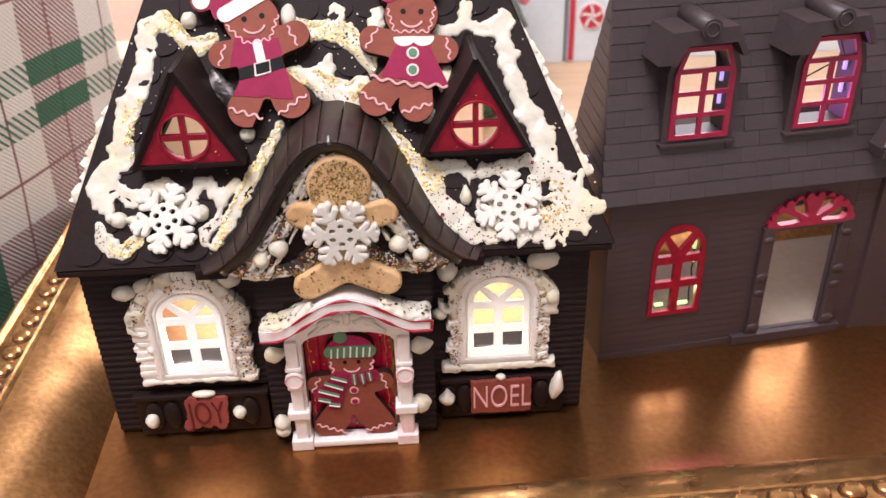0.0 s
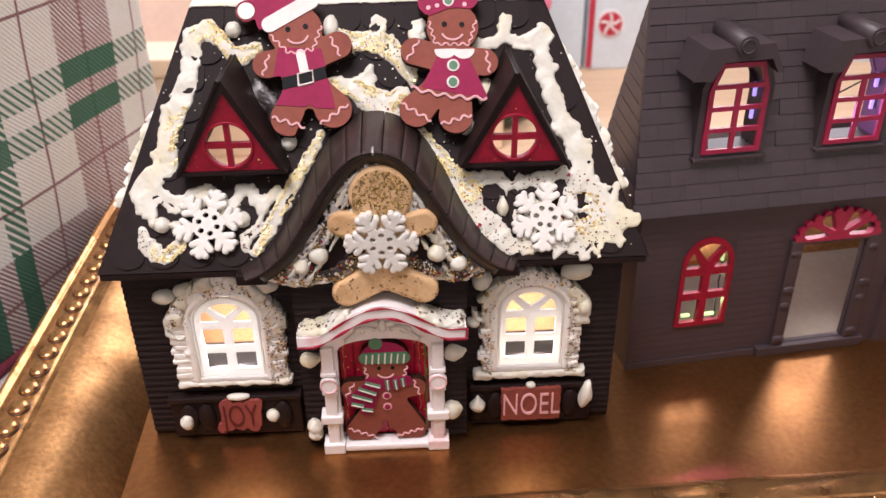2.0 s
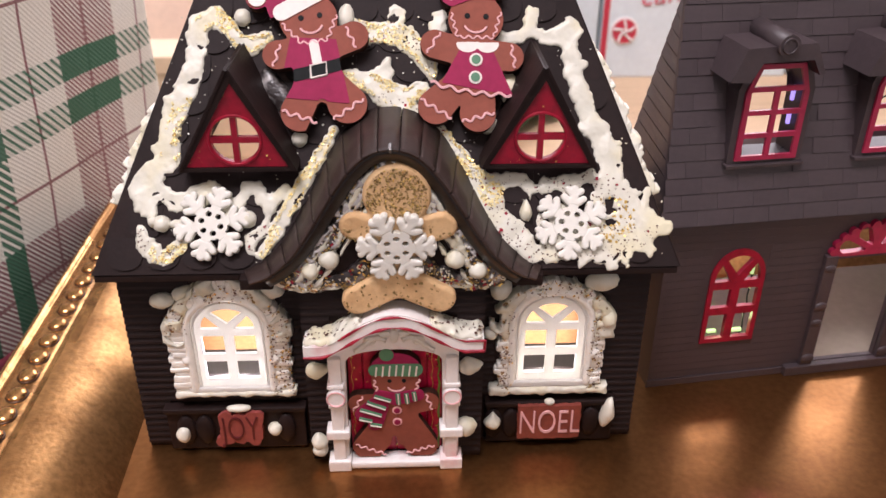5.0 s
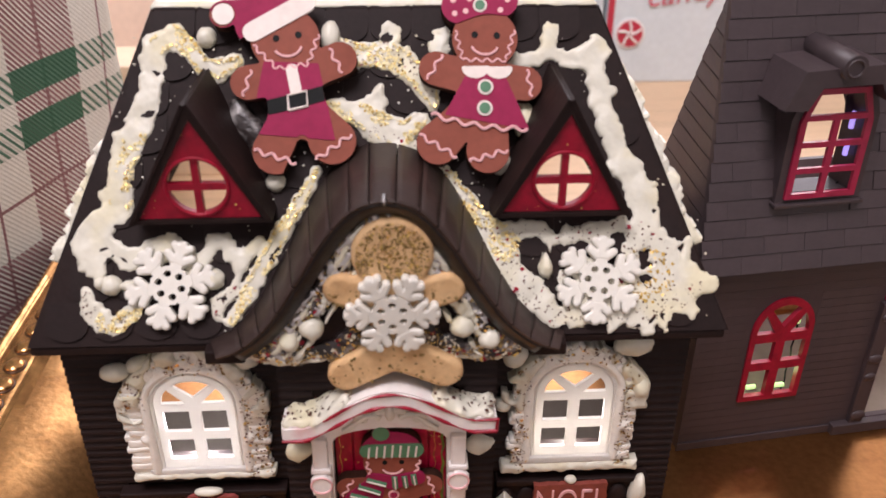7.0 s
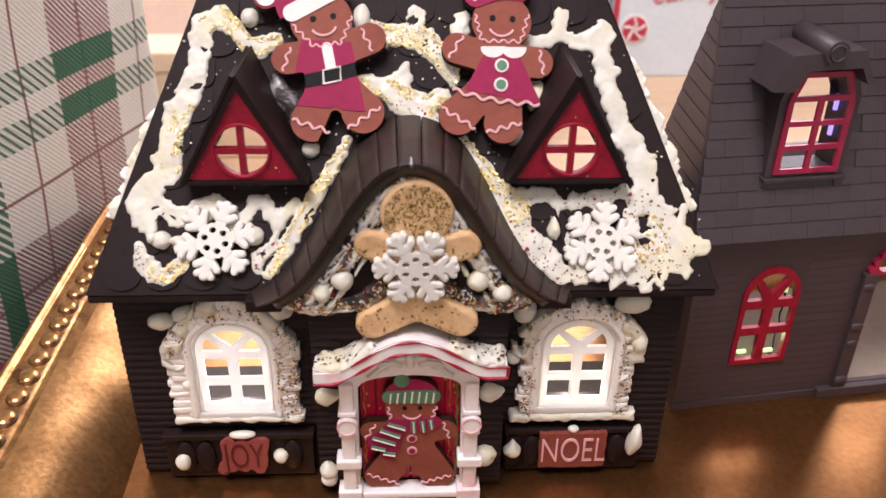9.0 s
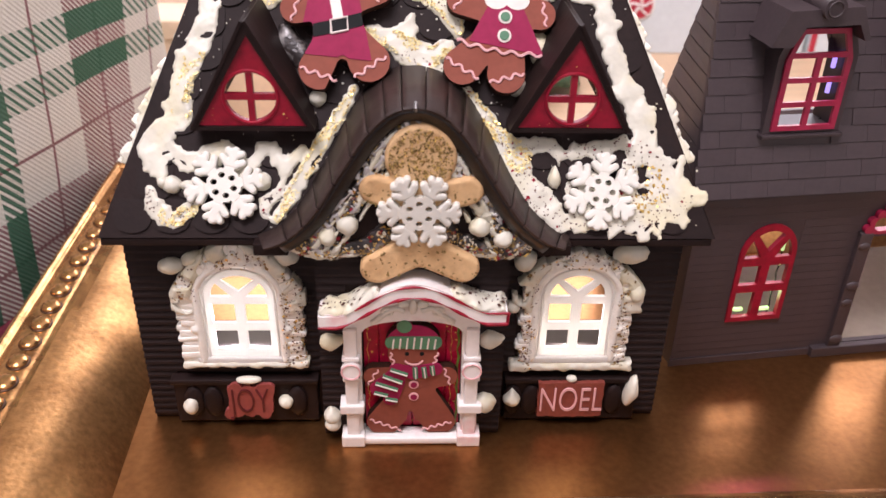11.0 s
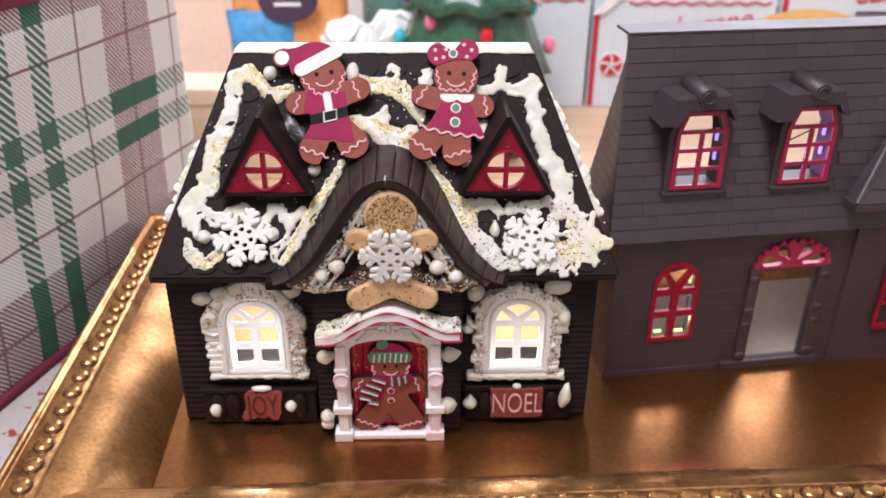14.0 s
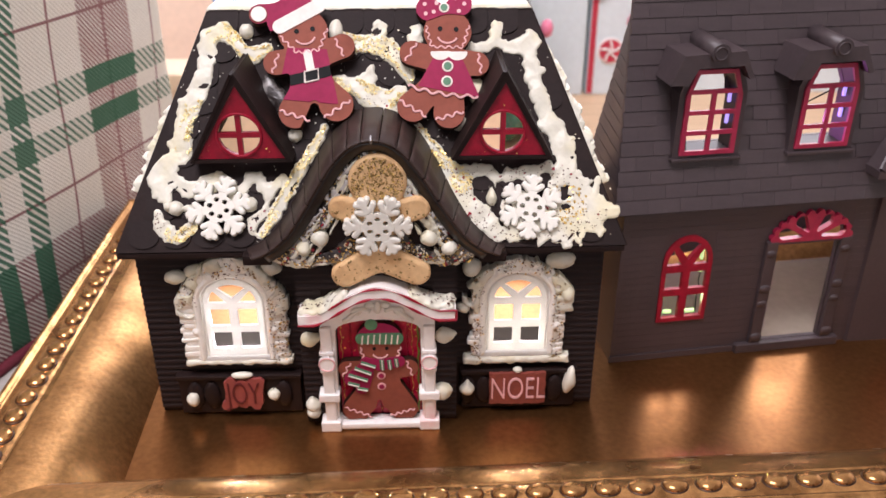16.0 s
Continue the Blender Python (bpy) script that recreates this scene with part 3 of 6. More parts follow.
def board(x0, x1, y, z):
    ob = new("board", board_mesh)
    ob.parent = house
    ob.matrix_basis = pose(x0 * CM, y * CM, z * CM) @ Matrix.Diagonal((x1 - x0, 1, 1, 1))


for r in range(27):
    z = 0.2 + 0.25 * r
    stones = 2.1 < z < 5.0
    for c, lo, hi in ((WIN[0], -8.25, -2.72), (WIN[1], 2.78, 7.95)):
        if z < 1.9:
            board(lo, c - 2.25, 0, z) if lo < 0 else board(c + 2.2, hi, 0, z)
            continue
        w = 1.75 if stones else (1.75 * math.sqrt(max(0.0, 1 - ((z - 5.0) / 1.5) ** 2)) if z < 6.4 else 0)
        if z < 6.4 and w > 0.2:
            board(lo, c - w, 0, z)
            board(c + w, hi, 0, z)
        elif z < 6.9:
            board(lo, hi, 0, z)
    if z < 6.6:
        if z < 4.3:
            board(-2.72, -1.9, -0.85, z)
            board(1.95, 2.78, -0.85, z)
        else:
            board(-2.72, 2.78, -0.85, z) if z > 5.6 else (board(-2.72, -1.9, -0.85, z), board(1.95, 2.78, -0.85, z))


# windows with stone surrounds
def rough_stone(seed):
    bm = boxed((-0.5, -0.5, -0.5), (0.5, 0.5, 0.5), 0.16)
    for v in bm.verts:
        v.co *= 1 + 0.14 * noise.noise(v.co * 3 + Vector((seed, 0, 0)))
    return done(bm, "stone", STONE, True)


STONES = [rough_stone(4.3 * k) for k in range(4)]
rng = random.Random(3)


def stone(parent, x, z, w, h, turn, y=-0.16, d=0.42):
    ob = new("stone", STONES[rng.randrange(4)])
    ob.parent = parent
    ob.matrix_basis = pose(x * CM, (y + rng.uniform(-0.03, 0.03)) * CM, z * CM, 0, turn + rng.uniform(-4, 4), 0) @ Matrix.Diagonal((w, d, h, 1))


for c in WIN:
    half, zb, za = 0.83, 4.86, 0.72
    bar = 0.15
    panes = [rect(c + x0, c + x1, z0, z1) for z0, z1 in ((2.97, 3.64), (3.92, 4.60)) for x0, x1 in ((-half, -bar), (bar, half))]
    arc = lambda t: (c + half * math.cos(t), zb + za * math.sin(t))
    fan = [[(c - half, zb), (c - 0.2, zb)] + [arc(t) for t in np.linspace(math.radians(140), math.pi - 0.05, 6)],
           [(c + half, zb), (c + 0.2, zb)] + [arc(t) for t in np.linspace(math.radians(40), 0.05, 6)],
           [(c, zb + 0.17)] + [arc(t) for t in np.linspace(math.radians(53), math.radians(127), 8)]]
    window = part("window_frame", plate(bmesh.new(), [arch(c - 1.28, c + 1.28, 2.45, 6.06, 1.2)] + panes + fan, -0.3, -0.19), FRAME_WHITE, house, "white arched window frame with small panes")
    bm = bmesh.new()
    tube(bm, [(c - 1.06, -0.3, 2.5)] + [(c + 1.06 * math.cos(t), -0.3, zb + 0.95 * math.sin(t)) for t in np.linspace(math.pi, 0, 19)] + [(c + 1.06, -0.3, 2.5)], 0.035, 6)
    part("moulding", bm, FRAME_WHITE, window)
    inner = lambda x, z, c=c: np.minimum(1.12 - np.abs(x - c), np.where(z > zb, 1.03 - np.hypot((x - c) / 1.12, (z - zb) / 1.0), 1.0))
    outer = f_union(lambda x, z, c=c: np.minimum(1.36 - np.abs(x - c), np.minimum(z - 2.45, np.where(z > zb, 1.34 - np.hypot(x - c, (z - zb) * 1.04), 1.0))), f_oval((c, zb + 1.30), 0.30, 0.16), f_oval((c, zb + 1.46), 0.11, 0.16), f_disc((c - 1.36, 3.72), 0.17), f_disc((c + 1.36, 3.72), 0.17), f_disc((c - 0.72, zb + 1.12), 0.15), f_disc((c + 0.72, zb + 1.12), 0.15), soft=0.1)
    part("casing", layer(bmesh.new(), f_and(outer, f_not(inner)), (c - 1.8, c + 1.8, 2.4, 6.7), 0.05, lambda v, x, z: 0.36 + 0.11 * min(1, max(v, 0) / 0.16) ** 0.6, on_front(0.0)), STONE, window, smooth=True)
    ledge = f_rough(lambda x, z, c=c: np.minimum(1.92 - np.abs(x - c), (0.12 if c < 0 else 0.16) - np.abs(z - (2.40 if c < 0 else 2.27))), 0.06, 5.5, c)
    islands("sill", layer(bmesh.new(), ledge, (c - 2.2, c + 2.2, 1.9, 2.6), 0.05, lambda v, x, z: 0.36 + 0.1 * min(1, v / 0.1) ** 0.6 + 0.02 * float(wob(x, z, 9)), on_front(0.0)), ICING, window)
    part("sill", boxed((c - 1.45, -0.40, 2.42), (c + 1.45, 0.0, 2.66), 0.07), FRAME_WHITE, window)
    side = (1.9, 1.88) if c < 0 else (1.68, 1.66)
    for sx, w in ((-1, side[0]), (1, side[1])):
        z = 2.5
        while z < 4.9:
            h = rng.uniform(0.15, 0.24)
            e = w + rng.uniform(-0.12, 0.1)
            stone(window, c + sx * (e + 1.2) / 2, z + h / 2, e - 1.2, h * 1.12, 0)
            z += h
    for k in range(23):  # the arch stones end on a blunt gable outline
        t = math.radians(3 + 174 * k / 22)
        co, si = math.cos(t), math.sin(t)
        far = (min(1.85 / max(abs(co), 1e-3), 1.74 / max(si, 1e-3), 1.6 / (abs(co) * 0.68 + si * 0.75)) if c < 0 else 1.56) + rng.uniform(-0.09, 0.06)
        near = 1.14
        r = (near + far) / 2
        stone(window, c + r * co, zb + (r - 0.02) * si, far - near, rng.uniform(0.20, 0.31), -math.degrees(t))
    crust_area = f_and(lambda x, z, c=c: np.minimum(1.98 - np.abs(x - c), np.minimum(z - 4.3, (6.72 if c < 0 else 6.5) - z - (0.42 if c < 0 else 0.34) * (x - c) ** 2)), f_not(outer), lambda x, z: 0.6 * (wob(x, z, 4.5, c) + 0.6 * wob(x, z, 10.0, 2.0) + 0.35))
    islands("icing_crust", layer(bmesh.new(), crust_area, (c - 2.1, c + 2.1, 4.2, 6.8), 0.045, lambda v, x, z: 0.38 + 0.09 * min(1, max(v, 0) / 0.15) ** 0.6 + 0.035 * float(wob(x, z, 9, 1.0)), on_front(0.0)), ICING, window)
    ring_area = f_and(f_not(lambda x, z, c=c: np.minimum(1.2 - np.abs(x - c), 5.85 - z)), lambda x, z, c=c: np.minimum((1.92 if c < 0 else 1.66) - np.abs(x - c), np.minimum(z - 2.2, 6.5 - 0.32 * np.abs(x - c) ** 2 - z)))
    if c < 0:
        ring_area = f_and(ring_area, lambda x, z: np.maximum(x + 4.6, z - 4.75))
    for name, mat, num, size in (("sprinkle", DARK_FLECK, 190, 0.026), ("gold_fleck", OLIVE_FLECK, 130, 0.034), ("gold_fleck", GOLD_FLECK, 50, 0.03)):
        stuff(part(name, scatter(bmesh.new(), ring_area, (c - 2, c + 2, 2, 6.5), num, on_front(-0.42), size, lambda x, z: rng.uniform(0.0, 0.05), random.Random(num)), mat, window))

# planter boxes under the windows
for c, x0, x1 in ((WIN[0], -7.45, -2.95), (WIN[1], 3.0, 7.25)):
    box_part = part("window_box", boxed((x0, -0.34, 0.10), (x1, 0.0, 1.75), 0.06), CHOC, house)
    part("ledge", boxed((x0 - 0.05, -0.46, 1.66), (x1 + 0.05, 0.0, 1.84), 0.05), CHOC, box_part)
    part("ledge", boxed((x0 - 0.05, -0.12, 0.0), (x1 + 0.05, 0.0, 0.16), 0.04), CHOC, box_part)
    for x in (c - 1.75, c + 1.5, c - 1.15):
        bm = bmesh.new()
        ball(bm, (x, -0.38, 0.95), (0.32, 0.12, 0.62), 2)
        part("bracket", bm, CHOC, box_part, smooth=True)

# doorway
door = part("door_frame", plate(bmesh.new(), [[(-1.98, 0.0), (-1.50, 0.0), (-1.46, 4.22)] + [(0.03 + 1.45 * math.cos(t), 4.22 + 0.40 * math.sin(t)) for t in np.linspace(math.pi - 0.05, 0.05, 12)] + [(1.50, 4.22), (1.54, 0.0), (2.04, 0.0), (2.0, 4.9), (1.3, 5.5), (0.03, 5.75), (-1.25, 5.5), (-1.96, 4.9)]], -1.2, -0.8), DOOR_WHITE, house, "white door frame with pillars and smudged red paint")
for x, sx in ((-1.78, -1), (1.80, 1)):
    part("pillar", boxed((x - 0.2, -1.38, 0.4), (x + 0.2, -1.18, 4.4), 0.06), DOOR_WHITE, door)
    part("plinth", boxed((x - 0.37, -1.5, 0.0), (x + 0.35, -0.8, 0.42), 0.05), DOOR_WHITE, door)
    part("capital", boxed((x - 0.38, -1.48, 1.32), (x + 0.36, -0.85, 1.64), 0.05), DOOR_WHITE, door)
    part("capital", boxed((x - 0.26, -1.44, 3.30), (x + 0.26, -0.85, 3.44), 0.04), DOOR_WHITE, door)
    part("capital", boxed((x - 0.26, -1.44, 2.56), (x + 0.26, -0.85, 2.70), 0.04), DOOR_WHITE, door)
    bm = bmesh.new()
    bmesh.ops.create_cone(bm, cap_ends=True, segments=20, radius1=0.3, radius2=0.26, depth=0.16, matrix=Matrix.Translation((x, -1.44, 3.0)) @ Matrix.Rotation(math.pi / 2, 4, "X"))
    part("rosette", bm, DOOR_WHITE, door)
    bm = bmesh.new()
    tube(bm, [(x + 0.27 * math.cos(t), -1.53, 3.0 + 0.27 * math.sin(t)) for t in np.linspace(0, 2 * math.pi, 21)[:-1]], 0.03, 5, True)
    part("red_line", bm, PAINT_PINK, door)
part("threshold", boxed((-1.5, -1.42, 0.03), (1.56, -0.8, 0.28), 0.08), DOOR_WHITE, door)
bm = bmesh.new()  # scrolls over the arch
for sx in (-1, 1):
    tube(bm, [(0.05 + sx * (0.25 + 0.95 * k), -1.24, 4.98 - 0.28 * k * k + 0.12 * math.sin(5 * k)) for k in np.linspace(0, 1, 12)], 0.09, 6)
    tube(bm, [(0.05 + sx * (0.72 + 0.16 * (1 - t / 7) * math.cos(t * 1.6)), -1.24, 4.95 + 0.16 * (1 - t / 7) * math.sin(t * 1.6)) for t in np.linspace(0, 5, 14)], 0.06, 6)
    ball(bm, (0.05 + sx * 0.26, -1.24, 5.22), (0.2, 0.1, 0.12), 2)
ball(bm, (0.05, -1.26, 5.15), (0.14, 0.12, 0.26), 2)
part("scroll_ornament", bm, WHITE, door, smooth=True)
HOOD = [(-2.62, 4.72)] + [(x, 4.72 + 0.055 * (x + 2.1) / 2 + 0.95 * math.cos(math.pi / 2 * (x - 0.05) / 2.16) ** 1.5) for x in np.linspace(-2.1, 2.15, 25)] + [(2.72, 4.86)]
bm = bmesh.new()
lo = HOOD
hi = [(x * 1.0, z + 0.46) for x, z in HOOD]
plate(bm, [lo + hi[::-1]], -1.75, -0.75)
bmesh.ops.bevel(bm, geom=[e for e in bm.edges if e.calc_face_angle(0) > 1.0], offset=0.05, segments=2, affect="EDGES")
hood = part("door_hood", bm, DOOR_WHITE, door, "arched white hood edged with red paint", smooth=False)
bm = bmesh.new()
tube(bm, [(x, -1.77, z + 0.05) for x, z in HOOD], [0.035 + 0.025 * math.sin(1.3 * k) for k in range(len(HOOD))], 6)
tube(bm, [(x, -1.765, z + 0.41) for x, z in HOOD[4:]], [0.03 + 0.022 * math.sin(0.9 * k) for k in range(len(HOOD) - 4)], 6)
tube(bm, [(2.72, -1.75, 4.88), (2.74, -1.75, 5.28)], 0.04, 6)
part("red_line", bm, RED, hood, "streaky red paint line")
for x0, x1, seed in ((-2.6, -0.9, 1), (1.15, 2.75, 2)):
    top_z = lambda x: float(np.interp(x, [p[0] for p in HOOD], [p[1] for p in HOOD])) + 0.46
    fld = f_rough(lambda x, y, a=x0, b=x1: np.minimum(np.minimum(x - a, b - x), np.minimum(y + 1.72, -0.8 - y)), 0.12, 4, seed)
    put = lambda x, y, h: (x, y, top_z(x) + h)
    islands("icing", layer(bmesh.new(), fld, (x0 - 0.2, x1 + 0.2, -1.9, -0.7), 0.07, lambda v, x, y: 0.17 * min(1, v / 0.2) ** 0.5 + 0.05 * float(wob(x, y, 9)), put), ICING, hood, "speckled white icing on the hood")
    stuff(part("sprinkle", scatter(bmesh.new(), fld, (x0, x1, -1.75, -0.8), 60, put, 0.035, lambda x, y: 0.175 + 0.05 * float(wob(x, y, 9)), random.Random(seed)), DARK_FLECK, hood))
DOOR_RED = material("crimson_door_paint", (0.46, 0.006, 0.045), 0.28, 0, 0.3, 90, 400, 0.12, second=(0.33, 0.004, 0.03))
panel = part("door_panel", boxed((-1.5, -0.72, 0.1), (1.58, -0.6, 4.6)), DOOR_RED, door, "glossy red door painted over planks")
for k in range(6):
    x = -1.44 + 0.5 * k
    part("plank", boxed((x, -0.8, 0.22), (x + 0.46, -0.7, 4.56), 0.03), DOOR_RED, panel)
for x, w, m in ((1.41, 0.045, LIME), (1.2, 0.014, GOLD_FLECK), (-1.3, 0.014, GOLD_FLECK)):
    bm = bmesh.new()
    tube(bm, [(x + 0.03 * math.sin(9 * z), -0.83, z) for z in np.linspace(0.35, 4.2, 14)], [w * (0.3 + 0.7 * abs(math.sin(2.2 * k + 9 * x))) for k in range(14)], 5, flat=0.4)
    part("paint_streak", bm, m, panel)
stuff(part("gold_fleck", scatter(bmesh.new(), lambda x, z: 1.4 - np.abs(x) + 0 * z, (-1.4, 1.5, 0.3, 4.4), 70, on_front(-0.815), 0.035, lambda x, z: 0.01, random.Random(5)), GOLD_FLECK, panel))

# ---- icing on the house ----
rng = random.Random(11)


def dab(x, y, z, rx, rz, ry=0.28, turn=0.0, name="icing_dab", parent=None, peak=0.0):
    """A squeezed blob of icing; peak draws its tip out."""
    rx, rz = rx * 0.86, rz * 0.86
    bm = bmesh.new()
    ball(bm, (0, 0, 0), (rx, ry, rz), 3)
    for v in bm.verts:
        n = noise.noise(v.co * 2.4 + Vector((x * 3, 0, z * 3)))
        v.co *= 1 + 0.26 * n + 0.10 * noise.noise(v.co * 6.5)
        if peak and v.co.z > 0:
            v.co.x *= 1 - 0.75 * min(1, v.co.z / rz) * peak
            v.co.z *= 1 + 0.35 * peak
    bm.transform(Matrix.Translation((x, y, z)) @ Matrix.Rotation(radians(turn), 4, "Y"))
    return part(name, bm, ICING, parent or house, smooth=True)


for x, z, rx, rz, turn, y in ((-6.95, 5.9, 0.42, 0.3, 0, -0.2), (-6.35, 6.12, 0.36, 0.24, -25, -0.2), (-3.6, 6.22, 0.4, 0.36, 20, -0.22), (6.45, 6.3, 0.62, 0.36, -10, -0.2), (3.3, 6.08, 0.37, 0.42, 25, -0.22),
                           (-6.94, 0.85, 0.30, 0.31, 0, -0.46), (-3.93, 0.98, 0.27, 0.27, 0, -0.46), (3.05, 4.48, 0.3, 0.23, 0, -0.2), (6.72, 5.0, 0.3, 0.36, 15, -0.32)):
    dab(x, y, z, rx, rz, turn=turn)
for x, z, rx, rz, turn, y, pk in ((3.2, 1.12, 0.34, 0.3, 0, -0.5, 0.9), (7.0, 1.38, 0.26, 0.62, 10, -0.5, 0.3), (-2.38, 3.75, 0.36, 0.42, 80, -1.0, 0.8), (2.33, 3.8, 0.36, 0.42, 80, -1.0, 0.8), (-2.45, 0.95, 0.33, 0.3, 0, -1.05, 0.7), (-2.42, 0.6, 0.3, 0.3, 0, -1.05, 0), (2.28, 1.42, 0.45, 0.36, 90, -1.05, 0.4)):
    dab(x, y, z, rx, rz, turn=turn, peak=pk)

TOP_L = f_line([(-5.39, 7.3), (-4.96, 7.56), (-4.66, 7.24), (-4.31, 6.79), (-3.96, 6.69), (-3.48, 6.87)], [0.25, 0.24, 0.22, 0.21, 0.23, 0.15])
BAND_L = f_line([(-5.52, 7.17), (-5.57, 6.46), (-5.66, 5.92), (-5.92, 5.3), (-6.18, 4.74), (-6.31, 4.25), (-6.44, 3.73), (-6.35, 3.33), (-6.82, 2.95), (-7.12, 2.52), (-6.99, 2.0), (-6.84, 1.74)], [0.3, 0.25, 0.27, 0.32, 0.31, 0.27, 0.25, 0.27, 0.3, 0.32, 0.28, 0.14])
LOW_L = f_line([(-7.03, 2.52), (-6.52, 2.34), (-6.14, 2.07), (-5.54, 2.22), (-5.07, 2.39), (-4.73, 2.03)], [0.25, 0.19, 0.22, 0.28, 0.22, 0.21])
CURL = f_line([(-4.6, 1.6), (-4.34, 2.03), (-4.08, 2.46), (-3.83, 2.45), (-3.7, 2.11), (-3.44, 1.93), (-3.22, 2.18), (-3.01, 2.46)], [0.21, 0.15, 0.15, 0.15, 0.15, 0.17, 0.14, 0.09])
BOT_L = f_line([(-7.11, 1.27), (-7.03, 0.93), (-6.82, 0.63), (-6.57, 0.45), (-6.31, 0.52), (-6.01, 0.82)], [0.15, 0.22, 0.22, 0.17, 0.17, 0.21])
TAIL = f_line([(-3.49, 1.58), (-3.66, 1.19), (-3.97, 1.02), (-4.01, 0.64)], [0.04, 0.11, 0.15, 0.08])
STRIP_L = f_line([(-1.59, 4.17), (-2.0, 3.38), (-2.44, 2.69), (-2.88, 1.91), (-3.32, 1.14), (-3.67, 0.5)], [0.07, 0.17, 0.18, 0.2, 0.17, 0.1])
MID_TOP = f_line([(-1.0, 7.2), (-0.45, 7.0), (0.12, 7.0), (0.5, 6.85), (0.85, 6.6), (1.15, 6.2), (1.3, 5.8)], [0.24, 0.28, 0.34, 0.32, 0.28, 0.26, 0.16])
MID_UP = f_line([(0.12, 7.1), (0.28, 7.55)], [0.2, 0.24])
MID_LOW = f_line([(-1.15, 5.7), (-0.5, 5.5), (-0.05, 5.25), (0.5, 5.0), (0.95, 5.35)], [0.24, 0.3, 0.34, 0.3, 0.2])
TEAR = f_line([(0.03, 6.25), (-0.1, 5.8)], [0.05, 0.25])
STRIP_R = f_line([(-0.2, 5.05), (0.4, 4.85), (1.08, 4.45), (1.66, 3.9), (2.2, 3.2), (2.62, 2.6)], [0.2, 0.22, 0.14, 0.14, 0.17, 0.24])
TOP_R = f_line([(3.4, 6.78), (3.83, 6.86), (4.26, 7.08), (4.68, 6.84), (5.11, 6.93), (5.45, 7.1)], [0.18, 0.16, 0.16, 0.14, 0.21, 0.22])
SPUR_R = f_union(f_cap((4.26, 7.08), (4.28, 7.54), 0.14, 0.2), f_cap((5.37, 7.06), (5.40, 7.4), 0.17, 0.05), f_cap((5.49, 6.93), (5.75, 7.03), 0.16, 0.04), f_cap((1.45, 7.1), (1.55, 7.5), 0.18, 0.2))
BAND_R = f_line([(5.45, 7.02), (5.43, 6.32), (5.45, 5.81), (5.64, 5.22), (5.83, 4.7), (5.94, 4.19), (6.27, 3.76), (6.5, 3.25), (6.52, 2.57), (6.96, 1.89), (7.53, 1.33), (8.13, 1.19)], [0.22, 0.18, 0.22, 0.26, 0.22, 0.22, 0.3, 0.32, 0.3, 0.28, 0.3, 0.1])
LOW_R = f_line([(2.85, 2.57), (3.36, 2.56), (3.86, 2.63), (4.18, 2.2), (4.61, 2.44), (5.2, 2.47), (5.89, 2.71), (6.21, 2.42)], [0.18, 0.18, 0.14, 0.11, 0.18, 0.18, 0.14, 0.24])
MASS_R = f_line([(2.68, 2.24), (3.08, 1.56), (3.64, 0.97), (4.12, 0.42), (4.96, 0.52), (5.8, 0.58), (6.48, 0.57), (7.16, 0.79), (8.03, 1.15)], [0.36, 0.32, 0.36, 0.24, 0.28, 0.28, 0.32, 0.28, 0.12])
DRIPS = f_union(f_cap((6.39, 0.5), (6.42, 0.02), 0.2, 0.08), f_cap((6.8, 0.6), (6.9, 0.02), 0.2, 0.05), f_cap((7.3, 0.8), (7.58, 0.4), 0.2, 0.05), f_cap((5.75, 0.5), (5.49, 0.06), 0.18, 0.05), f_cap((7.42, 1.8), (7.58, 2.22), 0.09, 0.05), f_cap((6.5, 3.42), (6.77, 3.7), 0.1, 0.03), f_cap((6.1, 4.27), (6.42, 4.1), 0.14, 0.03))
BEHIND = f_line([(-3.45, 5.75), (-3.4, 5.4), (-3.05, 5.05)], [0.25, 0.34, 0.3])

FILL_R = f_union(MASS_R, LOW_R, f_line([(5.24, 1.09), (4.57, 1.28), (5.99, 1.08), (6.84, 1.22)], [0.48, 0.32, 0.4, 0.36]), f_cap((6.9, 1.9), (6.3, 2.5), 0.3, 0.3), f_cap((4.9, 1.2), (5.4, 2.3), 0.3, 0.2), f_cap((5.9, 1.3), (6.2, 2.4), 0.25, 0.2), f_cap((2.75, 2.4), (3.1, 1.6), 0.4, 0.35))
HOLES = f_union(f_oval((3.58, 1.86), 0.30, 0.25), f_oval((4.32, 2.0), 0.25, 0.23), f_disc((4.87, 1.6), 0.10), f_disc((5.06, 1.97), 0.15), f_oval((5.87, 2.31), 0.26, 0.17), f_disc((5.80, 1.66), 0.16), f_disc((6.45, 1.9), 0.15), f_oval((6.42, 1.32), 0.17, 0.12))
TEETH = f_union(*[f_cap(a, b, 0.24, 0.06) for a, b in (((7.2, 0.9), (7.65, 0.5)), ((6.7, 0.8), (6.92, 0.36)), ((6.3, 0.8), (6.55, 0.08)), ((5.9, 0.7), (6.05, 0.25)), ((7.6, 1.2), (8.14, 1.06)), ((5.9, 4.1), (6.36, 4.12)), ((6.3, 3.3), (6.72, 3.45)), ((6.7, 2.2), (7.32, 2.14)), ((5.4, 6.2), (5.76, 6.03)), ((5.3, 6.8), (5.64, 6.9)), ((-5.5, 6.9), (-5.62, 7.5)), ((-6.0, 5.0), (-6.42, 5.1)), ((-6.3, 3.6), (-6.75, 3.65)))])
